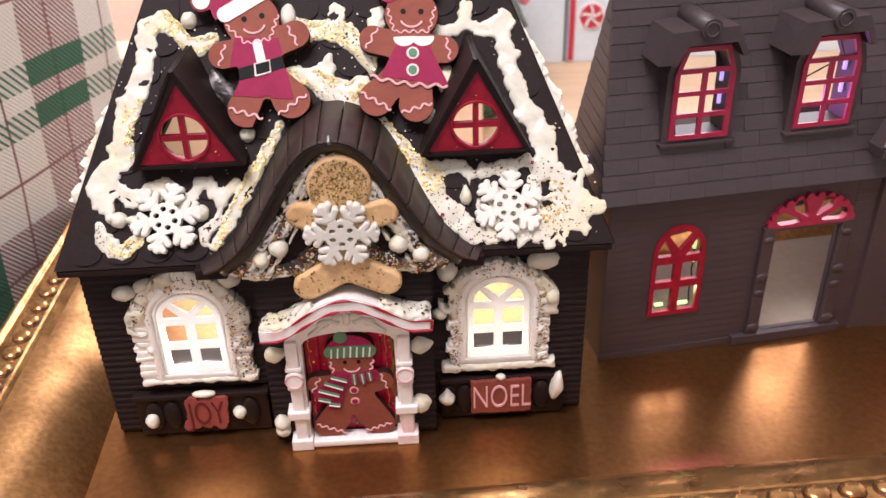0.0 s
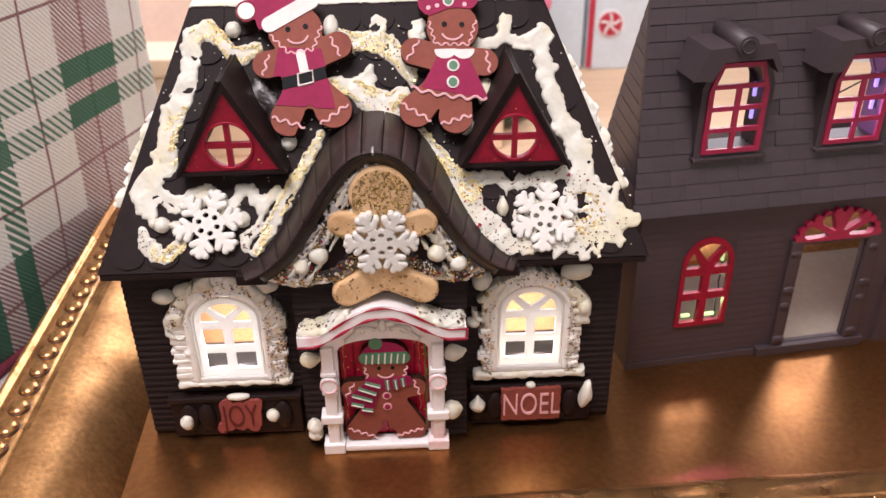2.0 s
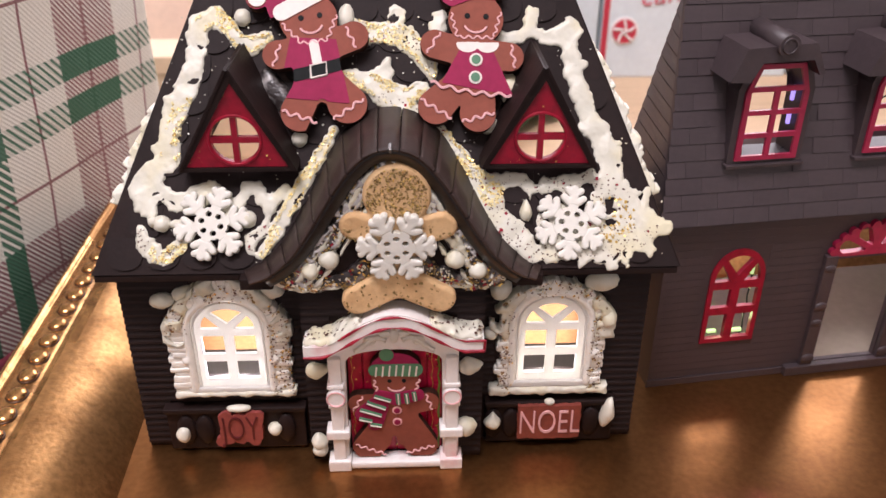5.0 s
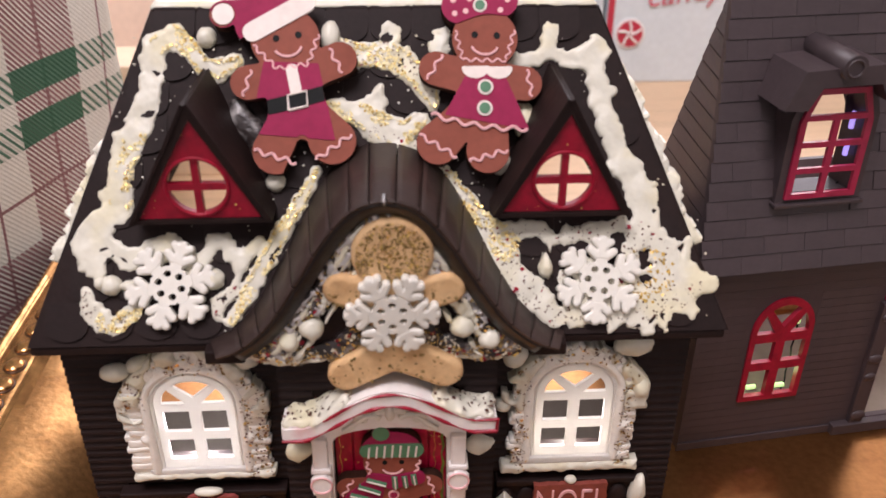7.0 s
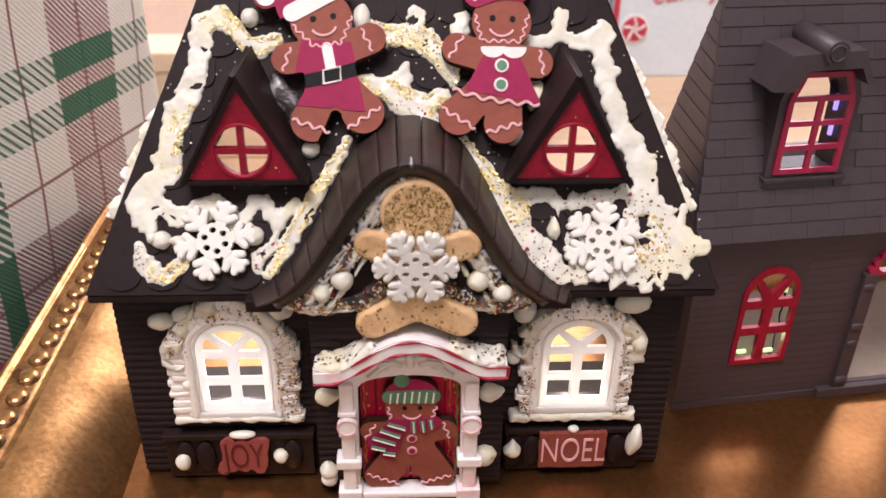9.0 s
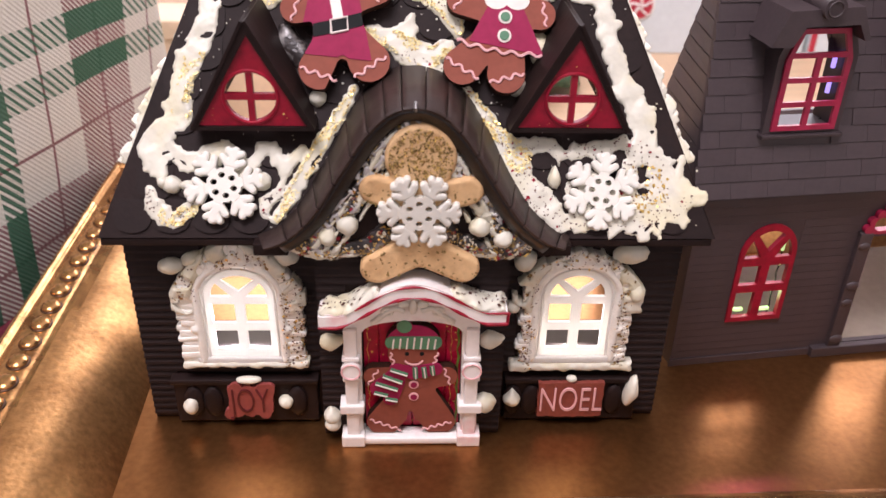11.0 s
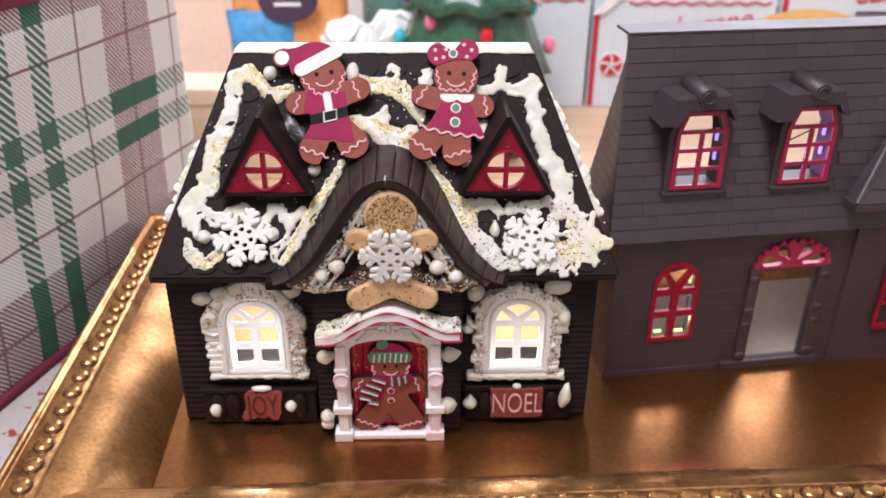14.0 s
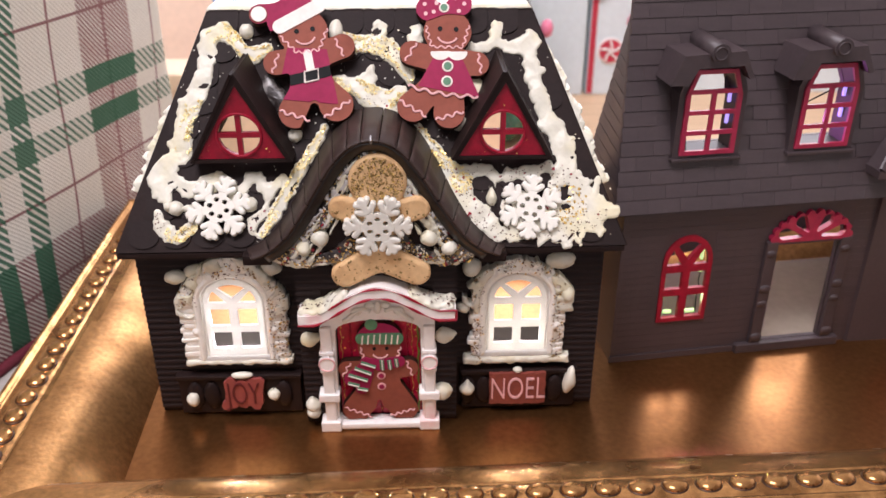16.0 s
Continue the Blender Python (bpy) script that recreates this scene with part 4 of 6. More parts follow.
roof_icing = f_rough(f_union(TOP_L, BAND_L, LOW_L, CURL, BOT_L, TAIL, STRIP_L, MID_TOP, MID_UP, MID_LOW, TEAR, STRIP_R, TOP_R, SPUR_R, BAND_R, FILL_R, DRIPS, TEETH, soft=0.1), 0.05, 4.2, 0.4)
roof_icing = f_and(roof_icing, f_not(f_rough(HOLES, 0.05, 6, 1.0)))
roof_icing = f_rough(lambda x, y, f=roof_icing: f(x, y) + 0.045 + 0.05 * (np.abs(wob(x, y, 6.5, 0.9)) - 0.35), 0.045, 13.0, 2.0)


def icing_height(v, x, y):
    return 0.025 + 0.055 * min(1.0, v / 0.08) ** 0.5 + 0.03 * float(wob(x, y, 3.1, 1.1)) * min(1, v / 0.15) + 0.014 * float(wob(x, y, 6.0, 0.3)) * min(1, v / 0.1) + 0.006 * float(wob(x + 0.6 * y, y, 19.0, 0.8))


islands("icing", layer(bmesh.new(), roof_icing, (-7.8, 8.3, -0.1, 8.0), 0.048, icing_height, on_roof), ICING, house, "piped white icing with melted drips on the roof")
islands("glaze", layer(bmesh.new(), f_rough(BEHIND, 0.06, 5), (-4.0, -2.5, 4.5, 6.3), 0.06, lambda v, x, y: 0.06 + 0.15 * min(1, v / 0.2) ** 0.6, on_roof), GLAZE, house, "smeared greyish icing patch")


def roof_dab(x, s, rx, rs, h=0.24, peak=0.0, turn=0.0):
    bm = bmesh.new()
    ball(bm, (0, 0, 0), 1.0, 3)
    c, q = math.cos(radians(turn)), math.sin(radians(turn))
    for v in bm.verts:
        u, w, t = v.co.x * rx, v.co.y * rs, v.co.z * h
        if peak and w > 0:
            u *= 1 - 0.8 * (w / rs) * peak
            w *= 1.3
        k = 1 + 0.12 * noise.noise(v.co * 1.9 + Vector((x * 5, s, 0)))
        v.co = Vector(on_roof(x + k * (u * c - w * q), s + k * (u * q + w * c), 0.06 + t * k))
    part("icing_dab", bm, ICING, house, smooth=True)


for q in ((-6.52, 1.45, 0.27, 0.24), (-6.76, 1.5, 0.16, 0.16), (-6.08, 1.43, 0.24, 0.15), (-4.09, 1.55, 0.27, 0.27), (-2.58, 3.88, 0.24, 0.25), (-4.22, 7.48, 0.25, 0.26), (-1.2, 7.45, 0.24, 0.42), (2.95, 4.2, 0.34, 0.24), (2.8, 6.6, 0.3, 0.3), (3.55, 5.3, 0.3, 0.5)):
    roof_dab(*q)
roof_dab(3.96, 1.66, 0.19, 0.28, peak=0.7)

# ragged crests of icing on the two sloping roof ends, standing out past the edge
for sx, s0, s1, wide in ((-1, 1.9, 5.6, 0.27), (1, 2.0, 6.9, 0.25)):
    def crest(x, v, a=s0, b=s1, w=wide, sx=sx):
        taper = np.clip((b - x) / 2.4 + 0.3, 0, 1)
        steps = 0.72 + 0.34 * wob(x, 0 * x, 5.2, sx) + 0.3 * np.sign(wob(x, 0 * x + 1.0, 9.0, 0.6 + sx)) * 0.6 + 0.16 * wob(x, v, 21.0, 1.0)
        return np.minimum(np.minimum(w * taper * (0.25 + np.maximum(steps, 0.1)) - v, v + 0.2), 0.5 * np.minimum(x - a, b - x))

    def on_end(s, v, h=0.0, sx=sx):
        p = on_roof(sx * (8.46 - 0.357 * s), s, -0.10)
        return (p[0] + sx * 0.92 * v, p[1] + 0.62 - h, p[2] + 0.39 * v)

    islands("icing_crest", layer(bmesh.new(), crest, (s0 - 0.3, s1 + 0.3, -0.25, 0.6), 0.04, lambda v, x, y: 0.42 + 0.09 * min(1, v / 0.07) ** 0.5 + 0.03 * float(wob(x, y, 6)), on_end), ICING, house, "ragged white icing along the roof end")

# crystals and glitter on the icing
icing_at = sampled(roof_icing, (-8, 8.3, -0.2, 8.2))
lift = lambda x, y: icing_height(max(icing_at(x, y), 0.0), x, y) + 0.012
gold_area = f_union(MID_LOW, MID_TOP, TOP_L, STRIP_L, f_cap((-5.95, 5.0), (-6.3, 3.5), 0.3), f_cap((1.6, 3.9), (3.0, 2.2), 0.4), f_cap((-6.6, 0.6), (-5.7, 0.6), 0.3))
clump = lambda x, y: 0.3 * (wob(x, y, 2.9, 0.5) + 0.4 * wob(x, y, 9.0, 1.0) - 0.15)
crust = f_and(roof_icing, lambda x, y: 0.17 - roof_icing(x, y), gold_area, lambda x, y: 0.3 * (wob(x, y, 3.7, 0.2) + 0.35))
stuff(part("sugar_crystal", scatter(bmesh.new(), crust, (-7, 3.5, 0, 7.9), 1900, on_roof, 0.024, lambda x, y: lift(x, y) + 0.02, random.Random(41)), PALE_FLECK, house))
stuff(part("gold_fleck", scatter(bmesh.new(), crust, (-7, 3.5, 0, 7.9), 380, on_roof, 0.024, lambda x, y: lift(x, y) + 0.03, random.Random(42)), GOLD_FLECK, house))
gold_area = f_and(gold_area, clump)
specks = f_and(roof_icing, f_union(STRIP_R, FILL_R, BOT_L, MID_TOP, TAIL))
stuff(part("sugar_crystal", scatter(bmesh.new(), f_and(roof_icing, gold_area), (-7, 3.5, 0, 7.9), 900, on_roof, 0.031, lift, random.Random(1)), PALE_FLECK, house))
stuff(part("gold_fleck", scatter(bmesh.new(), f_and(roof_icing, gold_area), (-7, 3.5, 0, 7.9), 260, on_roof, 0.022, lift, random.Random(2)), GOLD_FLECK, house))
stuff(part("sprinkle", scatter(bmesh.new(), specks, (-7.5, 8, 0, 7.9), 620, on_roof, 0.021, lift, random.Random(3)), DARK_FLECK, house))
stuff(part("gold_fleck", scatter(bmesh.new(), f_and(roof_icing, f_disc((6.5, 1.4), 0.7)), (5.5, 7.5, 0.5, 2.4), 90, on_roof, 0.035, lift, random.Random(4)), GOLD_FLECK, house))
near = f_and(lambda x, y: roof_icing(x, y) + 0.55, lambda x, y: -roof_icing(x, y) - 0.05)
stuff(part("icing_spatter", scatter(bmesh.new(), near, (-6.5, 8, 0.3, 7.6), 150, on_roof, 0.022, lambda x, y: 0.09, random.Random(12)), ICING, house, "tiny white specks of icing"))
stuff(part("red_sprinkle", scatter(bmesh.new(), specks, (-7.5, 8, 0, 7.9), 40, on_roof, 0.04, lift, random.Random(6)), RED, house))

# gable: smeared glaze, glitter, white dots
gz = on_front(-1.16)
edge_l = [(GX - 3.1, 7.1), (GX - 2.35, 7.55), (GX - 1.78, 8.35), (GX - 1.25, 9.2), (GX - 0.85, 9.9), (GX - 0.25, 10.45)]
edge_r = [(2 * GX - x, z) for x, z in edge_l]
glaze = f_rough(f_union(f_line(edge_l, [0.16, 0.34, 0.3, 0.3, 0.32, 0.25]), f_line(edge_r, [0.16, 0.3, 0.28, 0.28, 0.3, 0.25]), f_line([(GX - 3.2, 7.1), (GX - 2.3, 6.95), (GX - 1.2, 7.1), (GX - 0.8, 7.6)], 0.26), f_line([(GX + 3.0, 7.1), (GX + 2.1, 6.97), (GX + 1.1, 7.3), (GX + 0.8, 7.7)], 0.27), soft=0.1), 0.07, 5)
gh = lambda v, x, y: 0.04 + 0.13 * min(1, v / 0.2) ** 0.6 + 0.05 * float(wob(x, y, 8))
islands("glaze", layer(bmesh.new(), glaze, (-3.9, 4.1, 6.5, 11), 0.06, gh, gz), GLAZE, porch, "grey smeared glaze with gold glitter")
glaze_at = sampled(glaze, (-4, 4.2, 6.4, 11.1))
gl = lambda x, y: gh(max(glaze_at(x, y), 0.0), x, y) + 0.012
for mat, name, num, size, seed in ((GOLD_FLECK, "gold_fleck", 420, 0.03, 7), (OLIVE_FLECK, "sprinkle", 520, 0.034, 8), (ICING, "sugar_crystal", 300, 0.045, 9), (RED, "red_sprinkle", 90, 0.045, 10)):
    stuff(part(name, scatter(bmesh.new(), glaze, (-3.7, 3.9, 6.6, 10.9), num, gz, size, gl, random.Random(seed)), mat, porch))
streaks = []
r5 = random.Random(31)
for n in range(64):
    s, k = r5.choice((-1, 1)), r5.uniform(0.0, 0.75)
    off, ln = r5.uniform(0.5, 1.15), r5.uniform(0.05, 0.14)
    line = [(GX + s * max(smooth_half(q).x - off * (0.6 + 0.4 * q), 0.1), smooth_half(q).y - off * 0.75) for q in np.linspace(k, k + ln, 4)]
    streaks.append(f_line(line, [0.012, r5.uniform(0.02, 0.065), r5.uniform(0.02, 0.06), 0.01]))
smear = f_and(f_rough(f_union(*streaks), 0.02, 14), f_half((0, 6.95), (0, -1)))
islands("icing_smear", layer(bmesh.new(), smear, (-3.9, 4.1, 6.8, 11), 0.04, lambda v, x, y: 0.2 + 0.04 * min(1, v / 0.05), gz), ICING, porch, "white streaks smeared over the glaze")
rub = lambda q, o: (GX + gable_point(q)[0] - o * gable_point(q)[2], gable_point(q)[1] - o * gable_point(q)[3])
halo = f_union(*[f_line([rub(s * q, o) for q in np.linspace(0.05, 0.66, 11)], 0.15) for s in (-1, 1) for o in (0.58, 0.84)])
halo = f_and(halo, lambda x, y: 0.25 * (wob(x, y, 8.5, 0.4) + 0.9 * wob(x, y, 21.0, 1.7) - 0.3))
islands("icing_smear", layer(bmesh.new(), halo, (-3.9, 4.1, 7.2, 11), 0.035, lambda v, x, y: 0.19 + 0.04 * min(1, v / 0.05), gz), GLAZE_PALE, porch, "pale glaze rubbed thinly under the arch")
low_ice = f_rough(f_union(f_line([(GX - 3.35, 7.1), (GX - 2.6, 6.8), (GX - 1.5, 6.88)], [0.16, 0.12, 0.07]), f_line([(GX + 1.6, 6.88), (GX + 2.6, 6.85), (GX + 3.05, 7.2)], [0.1, 0.1, 0.1])), 0.05, 6)
islands("icing", layer(bmesh.new(), low_ice, (-3.9, 4.1, 6.5, 7.6), 0.05, lambda v, x, y: 0.03 + 0.08 * min(1, v / 0.1) ** 0.5, on_front(-1.2)), ICING, porch, "white icing along the gable foot")
for x, z, r in ((-1.72, 7.86, 0.33), (-2.28, 7.5, 0.28), (1.85, 7.78, 0.34), (2.5, 7.42, 0.3)):
    dab(x, -1.3, z, r, r * 1.02, 0.26, parent=porch)
part("hook", tube(bmesh.new(), [(GX, -1.6, 11.2), (GX, -1.72, 11.32), (GX, -1.6, 11.42)], 0.05, 6), GLAZE, porch)


# ---- figures, signs, cookie and snowflakes stuck on the house ----
def wavy(bm, a, b, put, h, amp=0.05, waves=4, r=0.03, mat=0, bow=0.0):
    """A piped zigzag line of icing from a to b."""
    (ax, ay), (bx, by) = a, b
    ln = math.hypot(bx - ax, by - ay)
    nx, ny = -(by - ay) / ln, (bx - ax) / ln
    pts = []
    for k in np.linspace(0, 1, waves * 6 + 1):
        o = amp * math.sin(2 * math.pi * waves * k) + bow * 4 * k * (1 - k)
        pts.append(put(ax + (bx - ax) * k + nx * o, ay + (by - ay) * k + ny * o, h))
    n0 = len(bm.faces)
    tube(bm, pts, r, 5)
    bm.faces.ensure_lookup_table()
    for f in bm.faces[n0:]:
        f.material_index = mat


def stroke(bm, pts, put, h, r, mat):
    n0 = len(bm.faces)
    tube(bm, [put(x, y, h) for x, y in pts], r, 5)
    bm.faces.ensure_lookup_table()
    for f in bm.faces[n0:]:
        f.material_index = mat


def face(bm, c, put, h, k, eye, line, tilt=0.0):
    """Two dots and a curved line."""
    co, si = math.cos(tilt), math.sin(tilt)
    at = lambda u, v: (c[0] + k * (u * co - v * si), c[1] + k * (u * si + v * co))
    for u in (-0.28, 0.32):
        layer(bm, f_disc(at(u, 0.12), 0.09 * k), (c[0] - k, c[0] + k, c[1] - k, c[1] + k), 0.03, 0.02, put, h, eye)
    stroke(bm, [at(0.38 * math.sin(t), -0.10 - 0.32 * math.cos(t)) for t in np.linspace(-1.2, 1.2, 9)], put, h + 0.012, 0.042 * k, line)


BURNT = material("burnt_plywood_edge", (0.045, 0.018, 0.012), 0.8, 0, 0.3, 120, 500, 0.2, spec=0.1)
FIG = [GINGER, WINE, PAINT_WHITE, BLACK, GREEN, PAINT_PINK, BURNT]


def figure_santa(put):
    bm = bmesh.new()
    body = f_union(f_oval((0.05, 0.0), 0.83, 0.78), f_cap((0.22, -1.0), (0.35, -1.9), 0.66, 0.7), f_cap((-0.1, -0.95), (-0.85, -1.05), 0.42, 0.42), f_cap((0.6, -0.8), (1.35, -0.5), 0.42, 0.42), f_cap((0.15, -2.0), (-0.2, -2.72), 0.5, 0.56), f_cap((0.65, -1.95), (1.15, -2.5), 0.5, 0.56), soft=0.1)
    hat = f_union(f_and(f_oval((-0.2, 0.42), 0.95, 0.8), f_half((-0.15, 0.55), (0.53, -0.85))), f_disc((-1.42, 0.62), 0.33), f_cap((-0.85, 0.7), (-1.32, 0.74), 0.3, 0.22), soft=0.1)
    crotch = f_cap((0.42, -2.6), (0.4, -3.4), 0.16, 0.5)
    whole = f_and(f_union(body, hat, soft=0.06), f_not(crotch))
    area = (-2.1, 2.1, -3.5, 1.6)
    layer(bm, whole, area, 0.05, 0.3, put, 0.0, 0, 6)
    layer(bm, f_and(whole, f_not(f_cap((0.42, -2.5), (0.4, -3.4), 0.16, 0.5)), f_union(f_and(f_half((0.28, -0.58), (0.05, 1)), f_half((0.3, -2.4), (-0.1, -1)), f_half((-0.6, -1.2), (-1, 0.2)), f_half((0.98, -1.3), (1, 0.2))))), area, 0.05, 0.02, put, 0.3, 1)
    layer(bm, f_and(hat, f_not(f_disc((-1.42, 0.62), 0.29)), f_half((-0.2, 0.35), (0.53, -0.85))), area, 0.05, 0.02, put, 0.3, 1)
    layer(bm, f_union(f_cap((-0.72, 0.18), (0.55, 0.88), 0.24, 0.24), f_disc((-1.42, 0.62), 0.26)), area, 0.05, 0.035, put, 0.3, 2)
    layer(bm, f_and(f_cap((0.2, -0.75), (0.32, -1.4), 0.14), whole), area, 0.05, 0.03, put, 0.3, 2)
    layer(bm, f_and(whole, f_line([(-0.6, -1.72), (0.3, -1.52), (1.1, -1.30)], 0.18)), area, 0.05, 0.035, put, 0.3, 3)
    stroke(bm, [(0.12, -1.75), (0.1, -1.38), (0.55, -1.28), (0.57, -1.65), (0.12, -1.75)], put, 0.34, 0.035, 2)
    face(bm, (0.1, -0.05), put, 0.3, 0.9, 3, 5, 0.15)
    for a, b, w in (((-0.72, -0.15), (-0.15, -0.72), 3), ((-0.15, -0.72), (0.6, -0.62), 3), ((0.6, -0.62), (0.85, 0.1), 3)):
        wavy(bm, a, b, put, 0.31, 0.05, w, 0.03, 5)
    wavy(bm, (-0.78, -0.75), (-0.95, -1.4), put, 0.31, 0.05, 2, 0.035, 5)
    wavy(bm, (1.1, -0.25), (1.42, -0.85), put, 0.31, 0.05, 2, 0.035, 5)
    wavy(bm, (-0.72, -2.7), (0.28, -3.02), put, 0.31, 0.06, 3, 0.04, 5)
    wavy(bm, (0.75, -2.95), (1.6, -2.35), put, 0.31, 0.06, 3, 0.04, 5)
    return bm


def figure_dress(put):
    bm = bmesh.new()
    dress = f_and(f_half((0, -0.72), (-0.1, 1)), f_half((-0.55, -1.0), (-1.0, 0.55)), f_half((0.5, -1.0), (1.0, 0.42)), f_half((-0.2, -2.02), (-0.2, -1)))
    bow = f_union(f_cap((-0.15, 0.75), (-0.62, 0.8), 0.18, 0.42), f_cap((0.0, 0.78), (0.42, 0.95), 0.18, 0.42))
    body = f_union(f_oval((0, 0), 0.8, 0.76), f_cap((-0.3, -1.0), (-1.2, -0.72), 0.4, 0.42), f_cap((0.3, -1.0), (0.95, -1.12), 0.4, 0.42), dress, f_cap((-0.6, -1.95), (-1.2, -2.55), 0.42, 0.52), f_cap((0.05, -2.0), (0.0, -2.78), 0.45, 0.52), soft=0.07)
    whole = f_union(body, bow, soft=0.05)
    area = (-2.1, 1.9, -3.5, 1.6)
    layer(bm, whole, area, 0.05, 0.3, put, 0.0, 0, 6)
    layer(bm, f_and(dress, whole), area, 0.05, 0.02, put, 0.3, 1)
    layer(bm, bow, area, 0.05, 0.03, put, 0.3, 1)
    for p in ((-0.75, 0.95), (-0.45, 0.68), (-0.72, 0.62), (0.3, 1.15), (0.58, 0.95), (0.4, 0.7), (-0.35, 0.98)):
        layer(bm, f_disc(p, 0.07), area, 0.04, 0.015, put, 0.33, 5)
    for p, r in (((-0.1, 0.82), 0.17), ((-0.02, -1.2), 0.19), ((-0.05, -1.72), 0.19)):
        layer(bm, f_disc(p, r), area, 0.04, 0.03, put, 0.32, 2)
        layer(bm, f_disc(p, r * 0.7), area, 0.04, 0.02, put, 0.35, 4)
    layer(bm, f_union(f_and(f_oval((-0.25, -0.72), 0.33, 0.26), f_half((0, -0.68), (0, 1))), f_and(f_oval((0.32, -0.74), 0.33, 0.26), f_half((0, -0.7), (0, 1)))), area, 0.04, 0.03, put, 0.3, 2)
    wavy(bm, (-1.35, -1.85), (0.98, -2.25), put, 0.33, 0.06, 5, 0.045, 5, -0.1)
    face(bm, (0.0, -0.02), put, 0.3, 0.9, 3, 5, -0.05)
    for a, b, w in (((-0.72, 0.2), (-0.55, -0.5), 3), ((-0.55, -0.52), (0.5, -0.55), 4), ((0.52, -0.52), (0.72, 0.2), 3)):
        wavy(bm, a, b, put, 0.31, 0.045, w, 0.028, 5)
    wavy(bm, (-1.05, -0.38), (-1.42, -1.0), put, 0.31, 0.05, 2, 0.035, 5)
    wavy(bm, (1.0, -0.78), (1.12, -1.45), put, 0.31, 0.05, 2, 0.035, 5)
    wavy(bm, (-1.65, -2.35), (-0.75, -2.9), put, 0.31, 0.06, 3, 0.04, 5)
    wavy(bm, (-0.45, -3.02), (0.48, -2.75), put, 0.31, 0.06, 3, 0.04, 5)
    return bm


def figure_scarf(put):
    bm = bmesh.new()
    body = f_union(f_oval((0.05, 3.4), 0.74, 0.72), f_cap((0.05, 2.4), (0.0, 1.6), 0.66, 0.8), f_cap((-0.2, 2.5), (-1.1, 2.55), 0.42, 0.34), f_cap((0.3, 2.45), (1.05, 2.55), 0.42, 0.36), f_cap((-0.35, 1.5), (-0.85, 0.75), 0.5, 0.52), f_cap((0.45, 1.5), (0.85, 0.75), 0.5, 0.52), soft=0.12)
    whole = f_and(f_union(body, f_and(f_oval((0.06, 3.8), 0.8, 0.66), f_half((0, 3.6), (0, -1))), f_disc((-0.2, 4.42), 0.23), soft=0.05), f_not(f_cap((-0.02, 1.1), (-0.02, -0.2), 0.08, 0.36)), f_half((0, 0.33), (0, -1)))
    area = (-1.6, 1.6, 0.2, 4.8)
    layer(bm, whole, area, 0.04, 0.25, put, 0.0, 0, 6)
    layer(bm, f_and(whole, f_half((0, 4.0), (0.03, -1))), area, 0.04, 0.02, put, 0.25, 1)
    layer(bm, f_union(f_and(f_oval((0.07, 3.84), 0.84, 0.4), f_half((0, 3.62), (-0.05, -1)), f_half((0, 4.06), (0, 1))), f_disc((-0.2, 4.42), 0.22)), area, 0.04, 0.05, put, 0.25, 4)
    for k in range(7):
        x = -0.55 + 0.205 * k
        stroke(bm, [(x, 3.63), (x + 0.04, 4.04 - 0.02 * abs(k - 3))], put, 0.31, 0.03, 2)
    layer(bm, f_union(f_line([(-0.45, 2.85), (0.05, 2.72), (0.72, 2.85)], [0.2, 0.22, 0.22]), f_cap((-0.35, 2.72), (-0.95, 2.12), 0.26, 0.3), f_cap((-0.4, 2.4), (-0.62, 1.72), 0.22, 0.24)), area, 0.04, 0.05, put, 0.25, 1)
    for a, b in (((-0.62, 2.86), (-0.12, 2.66)), ((-0.85, 2.62), (-0.28, 2.36)), ((-1.08, 2.34), (-0.42, 2.08)), ((-1.12, 1.98), (-0.72, 1.86)), ((-0.78, 1.74), (-0.42, 1.66)), ((0.12, 2.95), (0.14, 2.55)), ((0.38, 2.95), (0.42, 2.58)), ((0.62, 3.0), (0.66, 2.68))):
        stroke(bm, [a, b], put, 0.30, 0.085, 4)
        stroke(bm, [a, b], put, 0.36, 0.03, 2)
    face(bm, (0.08, 3.32), put, 0.25, 0.74, 3, 5)
    for p in ((0.08, 2.25), (0.08, 1.78)):
        layer(bm, f_disc(p, 0.15), area, 0.035, 0.03, put, 0.25, 5)
        layer(bm, f_disc(p, 0.10), area, 0.03, 0.02, put, 0.28, 1)
    for a, b, w in (((-0.62, 3.45), (-0.5, 2.95), 2), ((0.78, 3.45), (0.68, 2.98), 2), ((-1.0, 2.82), (-1.28, 2.25), 2), ((0.98, 2.85), (1.2, 2.25), 2), ((-1.28, 0.85), (-0.3, 0.42), 4), ((0.35, 0.45), (1.25, 0.75), 4)):
        wavy(bm, a, b, put, 0.26, 0.05, w, 0.03, 5)
    return bm


def placed(x, s, turn, h=0.2, k=1.0):
    c, q = math.cos(radians(turn)), math.sin(radians(turn))
    return lambda u, v, t=0.0: on_roof(x + k * (u * c - v * q), s + k * (u * q + v * c), h + t)


tagged(part("gingerbread_figure", figure_santa(placed(-2.3, 7.28, 0, 0.22)), FIG), "painted wooden gingerbread cutout in a red suit, glued on the roof", "ornament", "gingerbread cutouts")
tagged(part("gingerbread_figure", figure_dress(placed(2.58, 7.24, 0, 0.22)), FIG), "painted wooden gingerbread cutout in a wine dress and bow", "ornament", "gingerbread cutouts")
tagged(part("gingerbread_figure", figure_scarf(on_front(-0.92)), FIG), "painted wooden gingerbread cutout with green striped hat and scarf", "ornament", "gingerbread cutouts")

